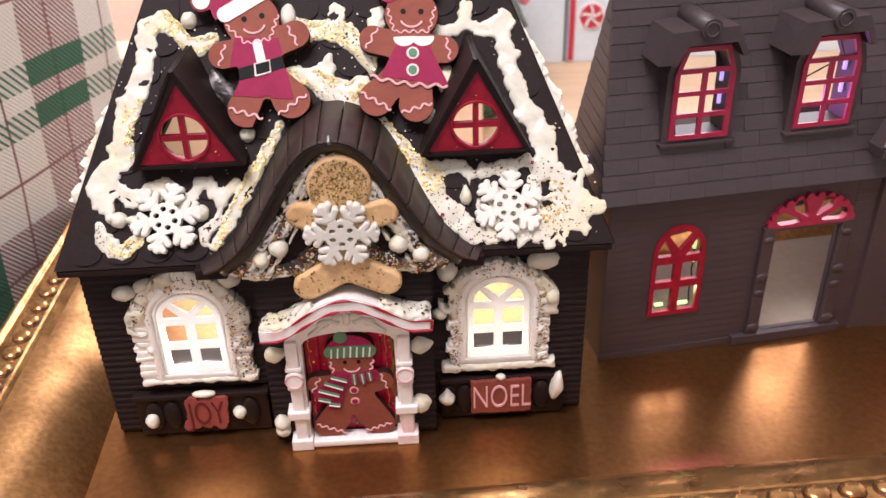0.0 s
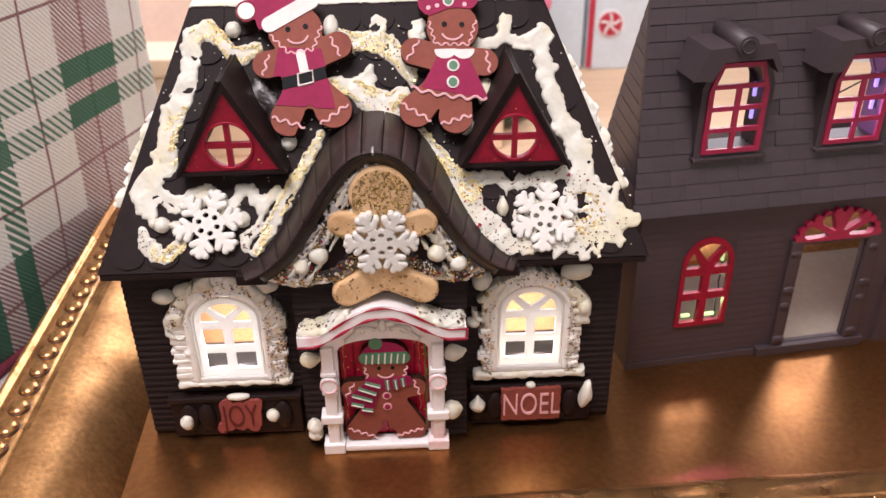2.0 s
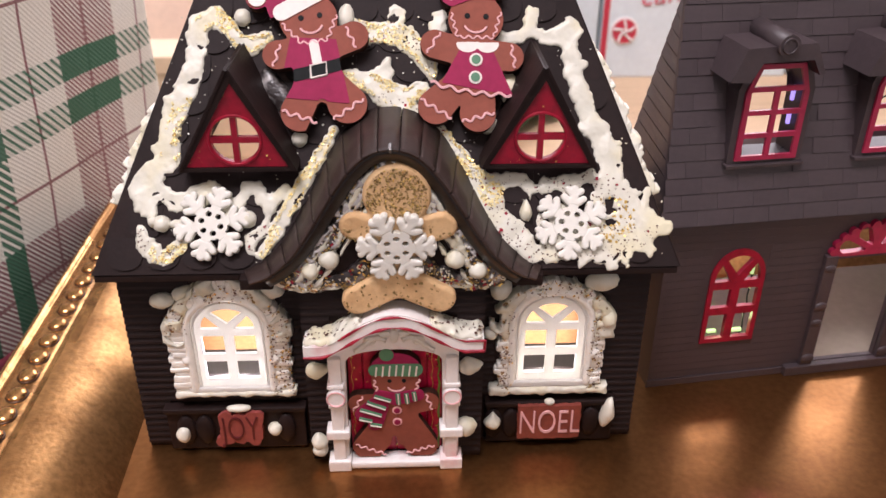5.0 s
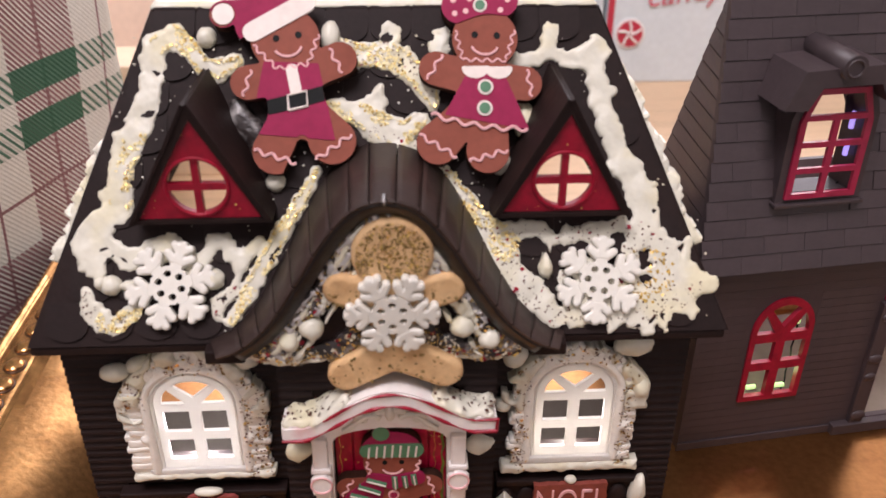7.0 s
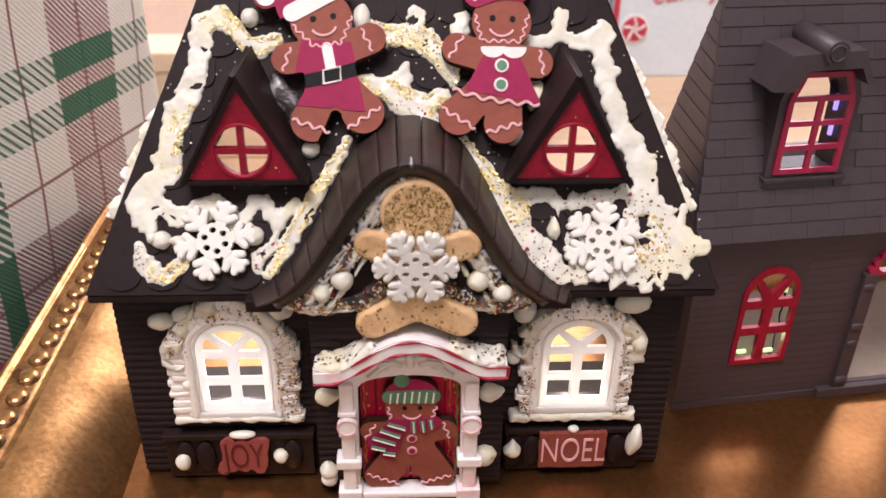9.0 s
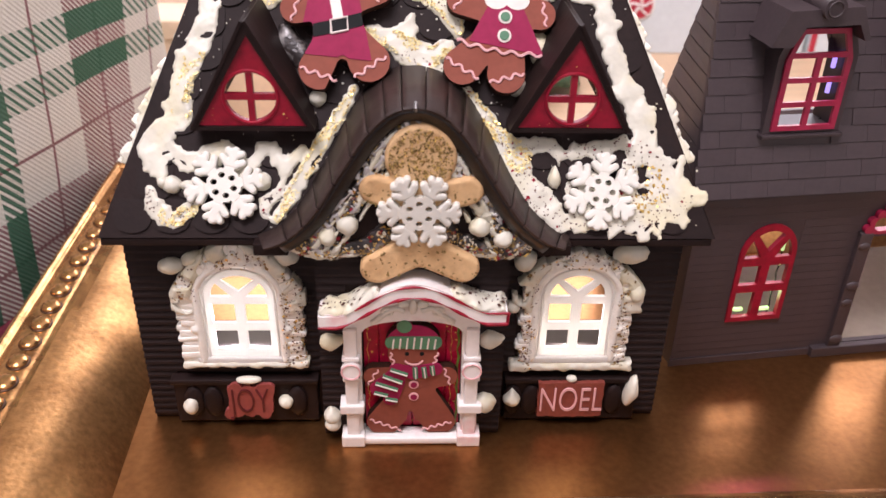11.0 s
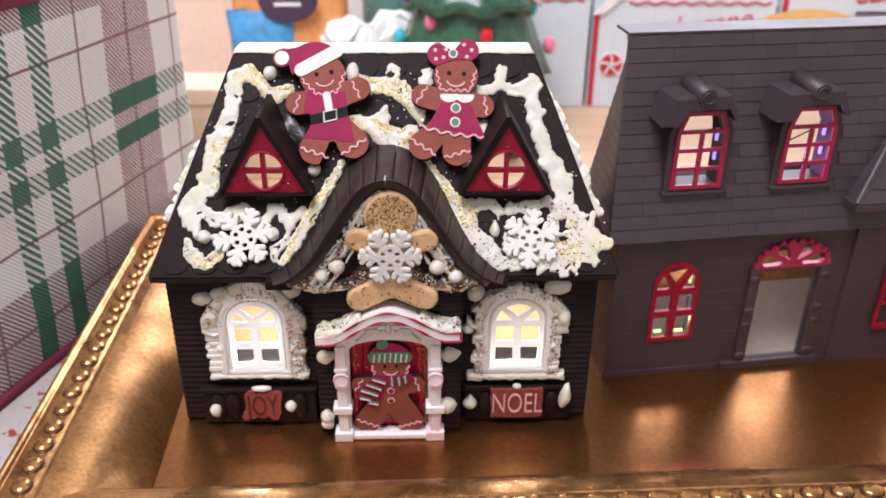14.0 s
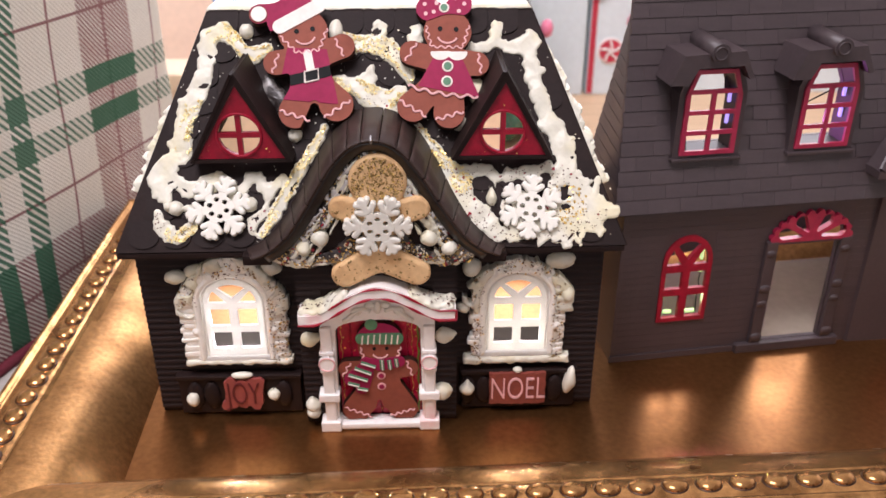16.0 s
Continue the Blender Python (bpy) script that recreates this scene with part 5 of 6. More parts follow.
# plain cookie under the gable
bm = bmesh.new()
ck = f_union(f_disc((0.24, 9.85), 0.93), f_cap((0.2, 8.6), (-0.95, 8.95), 0.48, 0.42), f_cap((0.25, 8.6), (1.48, 8.92), 0.48, 0.42), f_cap((0.22, 8.6), (0.22, 7.3), 0.5, 0.6), f_cap((0.1, 7.1), (-0.95, 6.52), 0.5, 0.46), f_cap((0.35, 7.1), (1.42, 6.55), 0.5, 0.46), soft=0.12)
layer(bm, ck, (-1.8, 2.3, 5.8, 11), 0.06, lambda v, x, y: 0.32 * min(1, v / 0.14 + 0.45) ** 0.5 if v < 0.12 else 0.32, on_front(-1.2), 0.0)
cookie = tagged(part("cookie_figure", bm, COOKIE), "tan sugar cookie figure dusted with gold, under the gable", "cookie")
gold_head = f_and(ck, f_disc((0.24, 9.85), 0.85), lambda x, y: 0.4 * (wob(x, y, 5.0, 0.7) + 0.5 * wob(x, y, 11.0, 2.0) + 0.85))
stuff(part("gold_fleck", scatter(bmesh.new(), gold_head, (-1, 1.5, 8.8, 10.8), 240, on_front(-1.52), 0.024, lambda x, y: 0.008, random.Random(21)), GOLD_FLECK, cookie, "gold glitter dust"))
stuff(part("sprinkle", scatter(bmesh.new(), gold_head, (-1, 1.5, 8.8, 10.8), 480, on_front(-1.52), 0.026, lambda x, y: 0.012, random.Random(22)), OLIVE_FLECK, cookie))
stuff(part("sprinkle", scatter(bmesh.new(), f_and(ck, f_half((0, 9.0), (0, 1))), (-1.5, 2, 6, 9), 130, on_front(-1.52), 0.032, lambda x, y: 0.008, random.Random(23)), OLIVE_FLECK, cookie))


def snowflake(put, size, turn, label):
    bm = bmesh.new()
    f = []
    for k in range(6):
        a = radians(60 * k + turn)
        c, s = math.cos(a), math.sin(a)
        f.append(f_cap((0.18 * c, 0.18 * s), (0.92 * c, 0.92 * s), 0.135, 0.12))
        for at, ln, w in ((0.48, 0.34, 0.105), (0.76, 0.23, 0.10)):
            for side in (-1, 1):
                b = a + side * radians(52)
                f.append(f_cap((at * c, at * s), (at * c + ln * math.cos(b), at * s + ln * math.sin(b)), w, w * 0.9))
        b = a + radians(30)
        f.append(f_cap((0.05 * math.cos(b), 0.05 * math.sin(b)), (0.32 * math.cos(b), 0.32 * math.sin(b)), 0.13))
    fld = f_union(*f)
    for k in range(6):
        a = radians(60 * k + turn + 30)
        fld = f_and(fld, f_not(f_oval((0.27 * math.cos(a), 0.27 * math.sin(a)), 0.085, 0.075)))
    flake = thing("snowflake", label, "snowflake", "snowflakes")
    rise = lambda v, x, y: 0.14 + 0.04 * min(1, v / 0.04)
    at = lambda u, v, h=0.0: put(u * size, v * size, h)
    part("hub", layer(bm, f_and(fld, f_disc((0, 0), 0.5)), (-0.6, 0.6, -0.6, 0.6), 0.03, 0.18, at), WHITE, flake)
    for k in range(6):
        a, b, c = [radians(60 * k + turn + q) for q in (-30, 30, 0)]
        wedge = f_and(f_half((0, 0), (math.sin(a), -math.cos(a))), f_half((0, 0), (-math.sin(b), math.cos(b))), f_half((0.47 * math.cos(c), 0.47 * math.sin(c)), (-math.cos(c), -math.sin(c))))
        part("arm", layer(bmesh.new(), f_and(fld, wedge), (-1.2, 1.2, -1.2, 1.2), 0.03, rise, at), WHITE, flake)
    return flake


snowflake(lambda u, v, h=0.0: on_roof(-5.08 + u, 1.42 + v, 0.12 + h), 1.06, 12, "white plastic snowflake pressed into the roof icing")
snowflake(lambda u, v, h=0.0: on_roof(5.25 + u, 1.3 + v, 0.10 + h), 1.06, 22, "white plastic snowflake sunk in thick roof icing")
snowflake(lambda u, v, h=0.0: (0.2 + u, -1.54 - h, 8.38 + v), 1.08, 0, "white plastic snowflake glued on the cookie figure")

# word signs
joy = tagged(part("word_sign", layer(bmesh.new(), f_rough(f_union(lambda x, z: np.minimum(0.68 - np.abs(x), 0.5 - np.abs(z - 0.02) + 0.1 * np.sin(5.2 * x)), f_line([(-0.42, 0.5), (-0.42, -0.4), (-0.66, -0.52)], 0.2), f_oval((-0.02, 0.0), 0.36, 0.62), f_line([(0.38, 0.5), (0.5, -0.1), (0.42, -0.52)], 0.2), f_line([(0.62, 0.5), (0.5, 0.0)], 0.17)), 0.03, 6, 1), (-1.1, 1.1, -1.0, 1.0), 0.04, 0.16, lambda x, z, h=0.0: (-5.05 + x, -0.42 - h, 1.10 + z)), SIGN_RED), "small red wavy sign reading JOY, on the window box", "sign", "word signs")
letters("JOY", 0.95, material("sign_dark_red", (0.09, 0.006, 0.010), 0.5), joy, pose(-5.05 * CM, -0.595 * CM, 1.08 * CM, 90) @ Matrix.Diagonal((0.78, 1.45, 1, 1)), 0.03, weight=-0.012)
noel = tagged(part("word_sign", layer(bmesh.new(), f_rough(lambda x, z: np.minimum(1.04 - np.abs(x), 0.68 - np.abs(z)), 0.035, 7, 2), (-1.3, 1.3, -1.0, 1.0), 0.04, 0.16, lambda x, z, h=0.0: (5.07 + x, -0.45 - h, 1.12 + z)), SIGN_BROWN), "small red-brown sign reading NOEL, on the window box", "sign", "word signs")
letters("NOEL", 1.0, PAINT_PINK, noel, pose(5.07 * CM, -0.625 * CM, 1.1 * CM, 90) @ Matrix.Diagonal((0.80, 1.38, 1, 1)), 0.03, weight=-0.012)
dab(-5.05, -0.5, 1.9, 0.42, 0.14, 0.14, name="icing_dab")
dab(5.05, -0.5, 1.9, 0.2, 0.14, 0.14, name="icing_dab")

# ---- the plain brown house ----
cottage = thing("toy_house", "plain brown plastic toy house with crimson windows, standing on the tray", "toy house", x=9.25, y=2.55, rz=7.3)
DC = (2.83, 7.36)  # middles of the two dormers
S_Y, S_Z, S_RUN, S_RISE = -0.45, 6.85, 0.262, 0.965


def on_slope(x, s, h=0.0):
    return (x, S_Y + S_RUN * s - S_RISE * h, S_Z + S_RISE * s + S_RUN * h)


fan_hole = [(7.8 + 1.45 * math.cos(t), 5.12 + 1.05 * math.sin(t)) for t in np.linspace(0, math.pi, 13)]
part("wall", plate(bmesh.new(), [rect(0, 10.46, 0.0, 6.95), arch(1.86, 3.70, 1.85, 5.5, 1.0), rect(6.5, 9.08, 0.42, 4.95), fan_hole], 0.0, 0.2), CHOC2, cottage)
part("wall", boxed((0, 0.2, 0), (0.2, 6.6, 6.95)), CHOC2, cottage)
part("wall", boxed((15.2, -0.1, 0), (15.4, 6.6, 6.95)), CHOC2, cottage)
bm = bmesh.new()
prof = [(0.21, 0.02), (0.21, 0.40), (5.3, 1.05), (5.3, 0.02)]
ends = [[bm.verts.new((x, y, z)) for y, z in prof] for x in (0.2, 15.2)]
bm.faces.new(ends[0])
bm.faces.new(ends[1][::-1])
for k in range(4):
    bm.faces.new((ends[0][k], ends[0][(k + 1) % 4], ends[1][(k + 1) % 4], ends[1][k]))
bmesh.ops.recalc_face_normals(bm, faces=bm.faces[:])
part("base_plate", bm, GREY_WARM, cottage, "raised grey inner base plate with a sloping front")
# back wall added to stop window light glinting out through the doorway
part("wall", boxed((0.0, 7.6, 0.0), (15.4, 7.8, 6.5)), CHOC2, cottage)
part("plinth", boxed((-0.06, -0.08, 0.0), (5.45, 0.0, 0.3), 0.02), CHOC2, cottage)
bm = bmesh.new()  # shallow clapboards
vs = [bm.verts.new((x, y, z)) for x in (0, 1) for y, z in ((0, 0), (-0.012, 0.01), (-0.004, 0.29), (0, 0.29))]
for f in ((0, 1, 2, 3), (7, 6, 5, 4), (0, 4, 5, 1), (1, 5, 6, 2), (2, 6, 7, 3), (3, 7, 4, 0)):
    bm.faces.new([vs[k] for k in f])
bmesh.ops.recalc_face_normals(bm, faces=bm.faces[:])
clap_mesh = done(bm, "board", CHOC2)
for r in range(22):
    z = 0.31 + 0.3 * r
    spans = [(0.0, 10.44)]
    for x0, x1, z0, z1 in ((1.7, 3.86, 1.45, 5.7), (6.0, 9.6, 0.0, 6.4)):
        if z0 < z < z1:
            spans = [p for a, b in spans for p in (((a, x0), (x1, b)) if a < x0 < b else ((a, b),))]
    for x0, x1 in spans:
        ob = new("board", clap_mesh)
        ob.parent = cottage
        ob.matrix_basis = pose(x0 * CM, 0, z * CM) @ Matrix.Diagonal((x1 - x0, 1, 1, 1))
holes = [[(c - 1.0, 2.3), (c + 1.0, 2.3), (c + 1.0, 4.4), (c + 0.7, 5.3), (c - 0.7, 5.3), (c - 1.0, 4.4)] for c in DC]
roof = part("roof", plate(bmesh.new(), [[(-0.55, 0), (15.6, 0), (14.9, 8.1), (0.17, 8.1)]] + holes, 0.0, -0.2, put=lambda x, h, s: on_slope(x, s, h)), CHOC2, cottage)
part("roof_cap", boxed((0.13, 1.62, 14.63), (15.0, 3.1, 14.76), 0.04), CHOC2, cottage)
bm = bmesh.new()
vs = [bm.verts.new((x, y, z)) for x in (0.004, 0.996) for y, z in ((0.0, 0.0), (-0.05, 0.01), (-0.02, 0.534), (0.0, 0.534))]
for f in ((0, 1, 2, 3), (7, 6, 5, 4), (0, 4, 5, 1), (1, 5, 6, 2), (2, 6, 7, 3), (3, 7, 4, 0)):
    bm.faces.new([vs[k] for k in f])
bmesh.ops.recalc_face_normals(bm, faces=bm.faces[:])
course_mesh = done(bm, "shingle", CHOC2)
lean = math.degrees(math.atan2(S_RUN, S_RISE))
for r in range(15):
    s = 0.03 + r * 0.54
    lo, hi = -0.55 + 0.089 * s, 15.5 - 0.09 * s
    if s > 7.6:
        continue
    x = lo
    w = 0.62 if r % 2 else 1.25
    while x < hi - 0.2:
        e = min(x + w, hi)
        if not any(c - 1.3 < (x + e) / 2 < c + 1.3 and 1.5 < s < 5.9 for c in DC) and not (x > 10.6 and s < 4):
            ob = new("shingle", course_mesh)
            ob.parent = roof
            p = on_slope(x, s)
            ob.matrix_basis = pose(p[0] * CM, p[1] * CM, p[2] * CM, -lean) @ Matrix.Diagonal((e - x, 1, 1, 1))
        x, w = e, 1.25
bm = bmesh.new()
q = [(-0.5, -0.45, 6.85), (0.2, 1.67, 14.66), (0.6, 2.3, 14.66), (0.1, 5.0, 6.85)]
vs = [bm.verts.new(v) for v in q] + [bm.verts.new((v[0] + 0.2, v[1] + 0.05, v[2])) for v in q]
for k in range(4):
    bm.faces.new((vs[k], vs[(k + 1) % 4], vs[4 + (k + 1) % 4], vs[4 + k]))
bm.faces.new(vs[:4])
bm.faces.new(vs[4:][::-1])
bmesh.ops.recalc_face_normals(bm, faces=bm.faces[:])
side = part("roof_side", bm, CHOC2, cottage)
for r in range(15):
    k0, k1 = r / 15 + 0.003, (r + 1) / 15 - 0.004
    a, b = Vector(q[0]).lerp(Vector(q[1]), k0), Vector(q[0]).lerp(Vector(q[1]), k1)
    c, d = Vector(q[3]).lerp(Vector(q[2]), k0), Vector(q[3]).lerp(Vector(q[2]), k1)
    bm = bmesh.new()
    out = Vector((-0.035, 0, 0.006))
    vs = [bm.verts.new(v) for v in (a, c, d, b, a + out, c + out, d + out * 0.3, b + out * 0.3)]
    for f in ((4, 5, 6, 7), (0, 3, 2, 1), (0, 1, 5, 4), (1, 2, 6, 5), (2, 3, 7, 6), (3, 0, 4, 7)):
        bm.faces.new([vs[i] for i in f])
    bmesh.ops.recalc_face_normals(bm, faces=bm.faces[:])
    part("shingle_course", bm, CHOC2, side)

for c in DC:
    dorm = part("dormer", plate(bmesh.new(), [[(c - 1.28, 8.75), (c + 1.28, 8.75), (c + 1.28, 11.3), (c + 0.95, 12.3), (c - 0.95, 12.3), (c - 1.28, 11.3)], [(c - 0.98, 9.05), (c + 0.98, 9.05), (c + 0.98, 11.2), (c + 0.7, 12.05), (c - 0.7, 12.05), (c - 0.98, 11.2)]], -0.05, 1.0), CHOC2, cottage)
    g = 0.085
    panes = [rect(c + a, c + b, z, z + 0.6) for z in (9.14, 9.9, 10.66) for a, b in ((-0.88, -g), (g, 0.88))]
    for p in panes[4:]:
        p[2], p[3] = (p[2][0], 11.26), (p[3][0], 11.26)
    panes.append([(c - 0.84, 11.42), (c + 0.84, 11.42), (c + 0.64, 11.98), (c - 0.64, 11.98)])
    part("dormer_window", plate(bmesh.new(), [[(c - 1.06, 8.98), (c + 1.06, 8.98), (c + 1.06, 11.22), (c + 0.76, 12.14), (c - 0.76, 12.14), (c - 1.06, 11.22)]] + panes, -0.14, -0.03), PINK_RED, dorm, "crimson dormer window frame with seven panes")
    part("sill", boxed((c - 1.35, -0.22, 8.74), (c + 1.35, 0.1, 8.86), 0.03), CHOC2, dorm)
    bm = bmesh.new()
    outer = [(c - 1.88, 11.74), (c - 1.48, 12.76), (c + 0.72, 12.86), (c + 1.18, 11.88)]
    inner = [(c + 1.0, 11.86), (c + 0.72, 12.34), (c - 0.92, 12.3), (c - 1.22, 11.72)]
    plate(bm, [outer + inner], -0.55, 1.4)
    part("dormer_hood", bm, CHOC2, dorm)
    bm = bmesh.new()
    tube(bm, [(c - 0.28, -0.72, 12.84), (c - 0.28, 1.5, 12.92)], 0.34, 20)
    for f in bm.faces:
        f.smooth = len(f.verts) == 4
    roll = part("ridge_roll", bm, CHOC2, dorm)
    bm = bmesh.new()
    tube(bm, [(c - 0.28 + 0.22 * math.cos(t), -0.73, 12.84 + 0.22 * math.sin(t)) for t in np.linspace(0, 2 * math.pi, 21)[:-1]], 0.035, 6, True)
    part("end_ring", bm, CHOC2, roll, smooth=True)

# lower window, door and fanlight
c, half, zb, za = 2.78, 0.85, 4.36, 1.02
arc = lambda t: (c + half * math.cos(t), zb + za * math.sin(t))
panes = [rect(c + x0, c + x1, z0, z1) for z0, z1 in ((1.96, 2.98), (3.28, 4.04)) for x0, x1 in ((-half, -0.15), (0.15, half))]
fan = [[(c - half, zb), (c - 0.24, zb)] + [arc(t) for t in np.linspace(math.radians(138), math.pi - 0.05, 6)], [(c + half, zb), (c + 0.24, zb)] + [arc(t) for t in np.linspace(math.radians(42), 0.05, 6)], [(c, zb + 0.22)] + [arc(t) for t in np.linspace(math.radians(56), math.radians(124), 8)]]
part("window_frame", plate(bmesh.new(), [arch(c - 1.02, c + 1.02, 1.78, 5.63, 1.2)] + panes + fan, -0.08, 0.10), RED, cottage, "red arched window frame with glossy bars")
doorway = part("door_surround", boxed((5.35, -0.28, 0.0), (9.95, 0.0, 0.40), 0.04), CHOC2, cottage, "brown door step and pilasters round an open doorway")
for x in (6.2, 9.36):
    part("pilaster", boxed((x - 0.24, -0.2, 0.3), (x + 0.24, 0.0, 5.1), 0.04), CHOC2, doorway)
    for z, r in ((0.7, 0.26), (2.3, 0.2), (3.0, 0.24), (4.6, 0.2)):
        part("knob", ball(bmesh.new(), (x, -0.2, z), (r * 1.1, 0.07, r * 0.8), 2), CHOC2, doorway, smooth=True)
part("lintel", boxed((5.95, -0.16, 4.95), (9.6, 0.0, 5.12), 0.03), CHOC2, doorway)
bm = bmesh.new()
fl = f_union(f_and(f_oval((7.8, 5.06), 1.62, 1.16), f_half((0, 5.06), (0, -1))), *[f_disc((7.8 + 1.62 * math.cos(t), 5.06 + 1.18 * math.sin(t)), 0.15) for t in np.linspace(0.15, math.pi - 0.15, 12)])
for t in (0.35, 1.12, math.pi - 1.12, math.pi - 0.35):
    fl = f_and(fl, f_not(f_cap((7.8 + 0.5 * math.cos(t), 5.14 + 0.4 * math.sin(t)), (7.8 + 1.25 * math.cos(t), 5.14 + 0.85 * math.sin(t)), 0.07, 0.26)))
layer(bm, fl, (5.8, 9.8, 5.0, 6.6), 0.05, 0.24, lambda x, z, h=0.0: (x, 0.06 - h, z))
part("fanlight", bm, PINK_RED, cottage, "crimson scalloped fanlight over the doorway")

# bay at the right with its own roof
plan = [(10.42, 0.05), (10.5, -0.16), (14.4, -0.45), (15.2, 0.0), (15.2, 0.3), (10.42, 0.3)]
bm = bmesh.new()
a, b = [[bm.verts.new((x, y, z)) for x, y in plan] for z in (0.0, 7.9)]
bm.faces.new(a[::-1])
bm.faces.new(b)
for k in range(6):
    bm.faces.new((a[k], a[(k + 1) % 6], b[(k + 1) % 6], b[k]))
bmesh.ops.recalc_face_normals(bm, faces=bm.faces[:])
bay2 = part("bay", bm, CHOC2, cottage)
bm = bmesh.new()
a = [bm.verts.new(v) for v in ((9.5, -0.95, 8.22), (15.8, -0.95, 8.22), (15.8, 1.2, 8.22), (9.5, 1.2, 8.22))]
b = [bm.verts.new(v) for v in ((11.9, 0.7, 11.6), (13.6, 0.7, 11.6), (13.6, 1.3, 11.6), (11.9, 1.3, 11.6))]
bm.faces.new(a[::-1])
bm.faces.new(b)
for k in range(4):
    bm.faces.new((a[k], a[(k + 1) % 4], b[(k + 1) % 4], b[k]))
bmesh.ops.recalc_face_normals(bm, faces=bm.faces[:])
bay_roof = part("bay_roof", bm, CHOC2, bay2)
part("hip", tube(bmesh.new(), [(9.5, -0.98, 8.24), (11.9, 0.67, 11.62)], 0.16, 8, flat=0.5), CHOC2, bay_roof)
for r in range(6):  # shingle courses of the bay roof
    k0, k1 = r / 6.5, (r + 1) / 6.5
    lo, hi = Vector((9.5, -0.95, 8.22)).lerp(Vector((11.9, 0.7, 11.6)), k0), Vector((9.5, -0.95, 8.22)).lerp(Vector((11.9, 0.7, 11.6)), k1)
    lo2, hi2 = Vector((15.8, -0.95, 8.22)).lerp(Vector((13.6, 0.7, 11.6)), k0), Vector((15.8, -0.95, 8.22)).lerp(Vector((13.6, 0.7, 11.6)), k1)
    out = Vector((0, -0.05, 0.025))
    bm = bmesh.new()
    vs = [bm.verts.new(v) for v in (lo + out, lo2 + out, hi2 + out * 0.2, hi + out * 0.2, lo, lo2)]
    bm.faces.new(vs[:4])
    bm.faces.new((vs[4], vs[5], vs[1], vs[0]))
    part("shingle_course", bm, CHOC2, bay_roof)
part("bay_eave", boxed((9.42, -1.0, 7.86), (15.85, 0.9, 8.22), 0.05), CHOC2, bay2)
c = 13.0
part("bay_window", plate(bmesh.new(), [arch(c - 0.9, c + 0.9, 1.75, 5.6, 1.1), rect(c - 0.75, c - 0.1, 2.0, 3.0), rect(c + 0.1, c + 0.75, 2.0, 3.0), rect(c - 0.75, c - 0.1, 3.2, 4.3), rect(c + 0.1, c + 0.75, 3.2, 4.3)], -0.5, -0.38), RED, bay2)

# tiny coloured lights inside the houses
def led(name, x, y, z, watts, colour, label):
    data = bpy.data.lights.new(name, "POINT")
    data.energy, data.color, data.shadow_soft_size = watts, colour, 0.002
    ob = new(name, data)
    ob.location = (x * CM, y * CM, z * CM)
    return tagged(ob, label, "light")


led("led_light", -5.30, 0.55, 3.25, 0.15, (0.98, 0.98, 1.0), "small white light inside the iced house")
led("led_light", 5.08, 0.55, 3.25, 0.06, (1.0, 0.93, 0.85), "small warm light inside the iced house")
led("led_light", 12.4, 3.95, 2.2, 0.010, (0.75, 1.0, 0.45), "small green light inside the brown house")
# warm point light added to brighten the grey plate, no visible source
led("led_light", 16.54, 7.01, 5.9, 0.06, (1.0, 0.84, 0.66), "warm light added inside the brown house to brighten its base plate")
led("led_light", 14.5, 5.2, 9.2, 0.06, (0.9, 0.3, 1.0), "small violet light inside the brown house")

def bulb_glow(name, colour, strength):
    m = bpy.data.materials.new(name)
    m.use_nodes = True
    p = m.node_tree.nodes["Principled BSDF"]
    p.inputs["Base Color"].default_value = (*colour, 1)
    p.inputs["Emission Color"].default_value = (*colour, 1)
    p.inputs["Emission Strength"].default_value = strength
    return m


fairy = thing("fairy_lights", "small green and violet string lights, with glowing bars for lit window ledges, inside the brown house", "string light", x=9.25, y=2.55, rz=7.3)
GREEN_GLOW, VIOLET_GLOW = bulb_glow("green_bulb_and_ledge_glow", (0.62, 0.95, 0.38), 1.1), bulb_glow("violet_bulb_glow", (0.48, 0.36, 1.0), 1.2)
for x, z0, z1, mat in ((3.58, 4.3, 5.0, GREEN_GLOW), (3.60, 3.72, 4.05, GREEN_GLOW), (DC[0] + 0.86, 10.75, 11.25, VIOLET_GLOW), (DC[0] + 0.88, 9.95, 10.4, VIOLET_GLOW), (DC[1] + 0.86, 10.75, 11.25, VIOLET_GLOW), (DC[1] + 0.88, 9.95, 10.4, VIOLET_GLOW)):
    bm = bmesh.new()
    box(bm, (x - 0.055, 0.36, z0), (x + 0.055, 0.48, z1), 0.03)
    part("bulb", bm, mat, fairy, smooth=True)
# glowing bars standing for the green light on the pane-bottom ledges
for x0, x1, z in ((2.18, 2.52, 2.06), (2.98, 3.52, 2.02)):
    part("bulb", boxed((x0, 0.22, z - 0.07), (x1, 0.34, z + 0.05), 0.03), GREEN_GLOW, fairy)
bm = bmesh.new()
tube(bm, [(3.66 + 0.03 * math.sin(7 * z), 0.5, z) for z in np.linspace(1.3, 9.0, 24)] + [(3.66 + (DC[1] + 0.9 - 3.66) * k, 0.55, 9.0 + 2.2 * k) for k in np.linspace(0.05, 1, 10)], 0.03, 5)
part("wire", bm, BLACK, fairy)

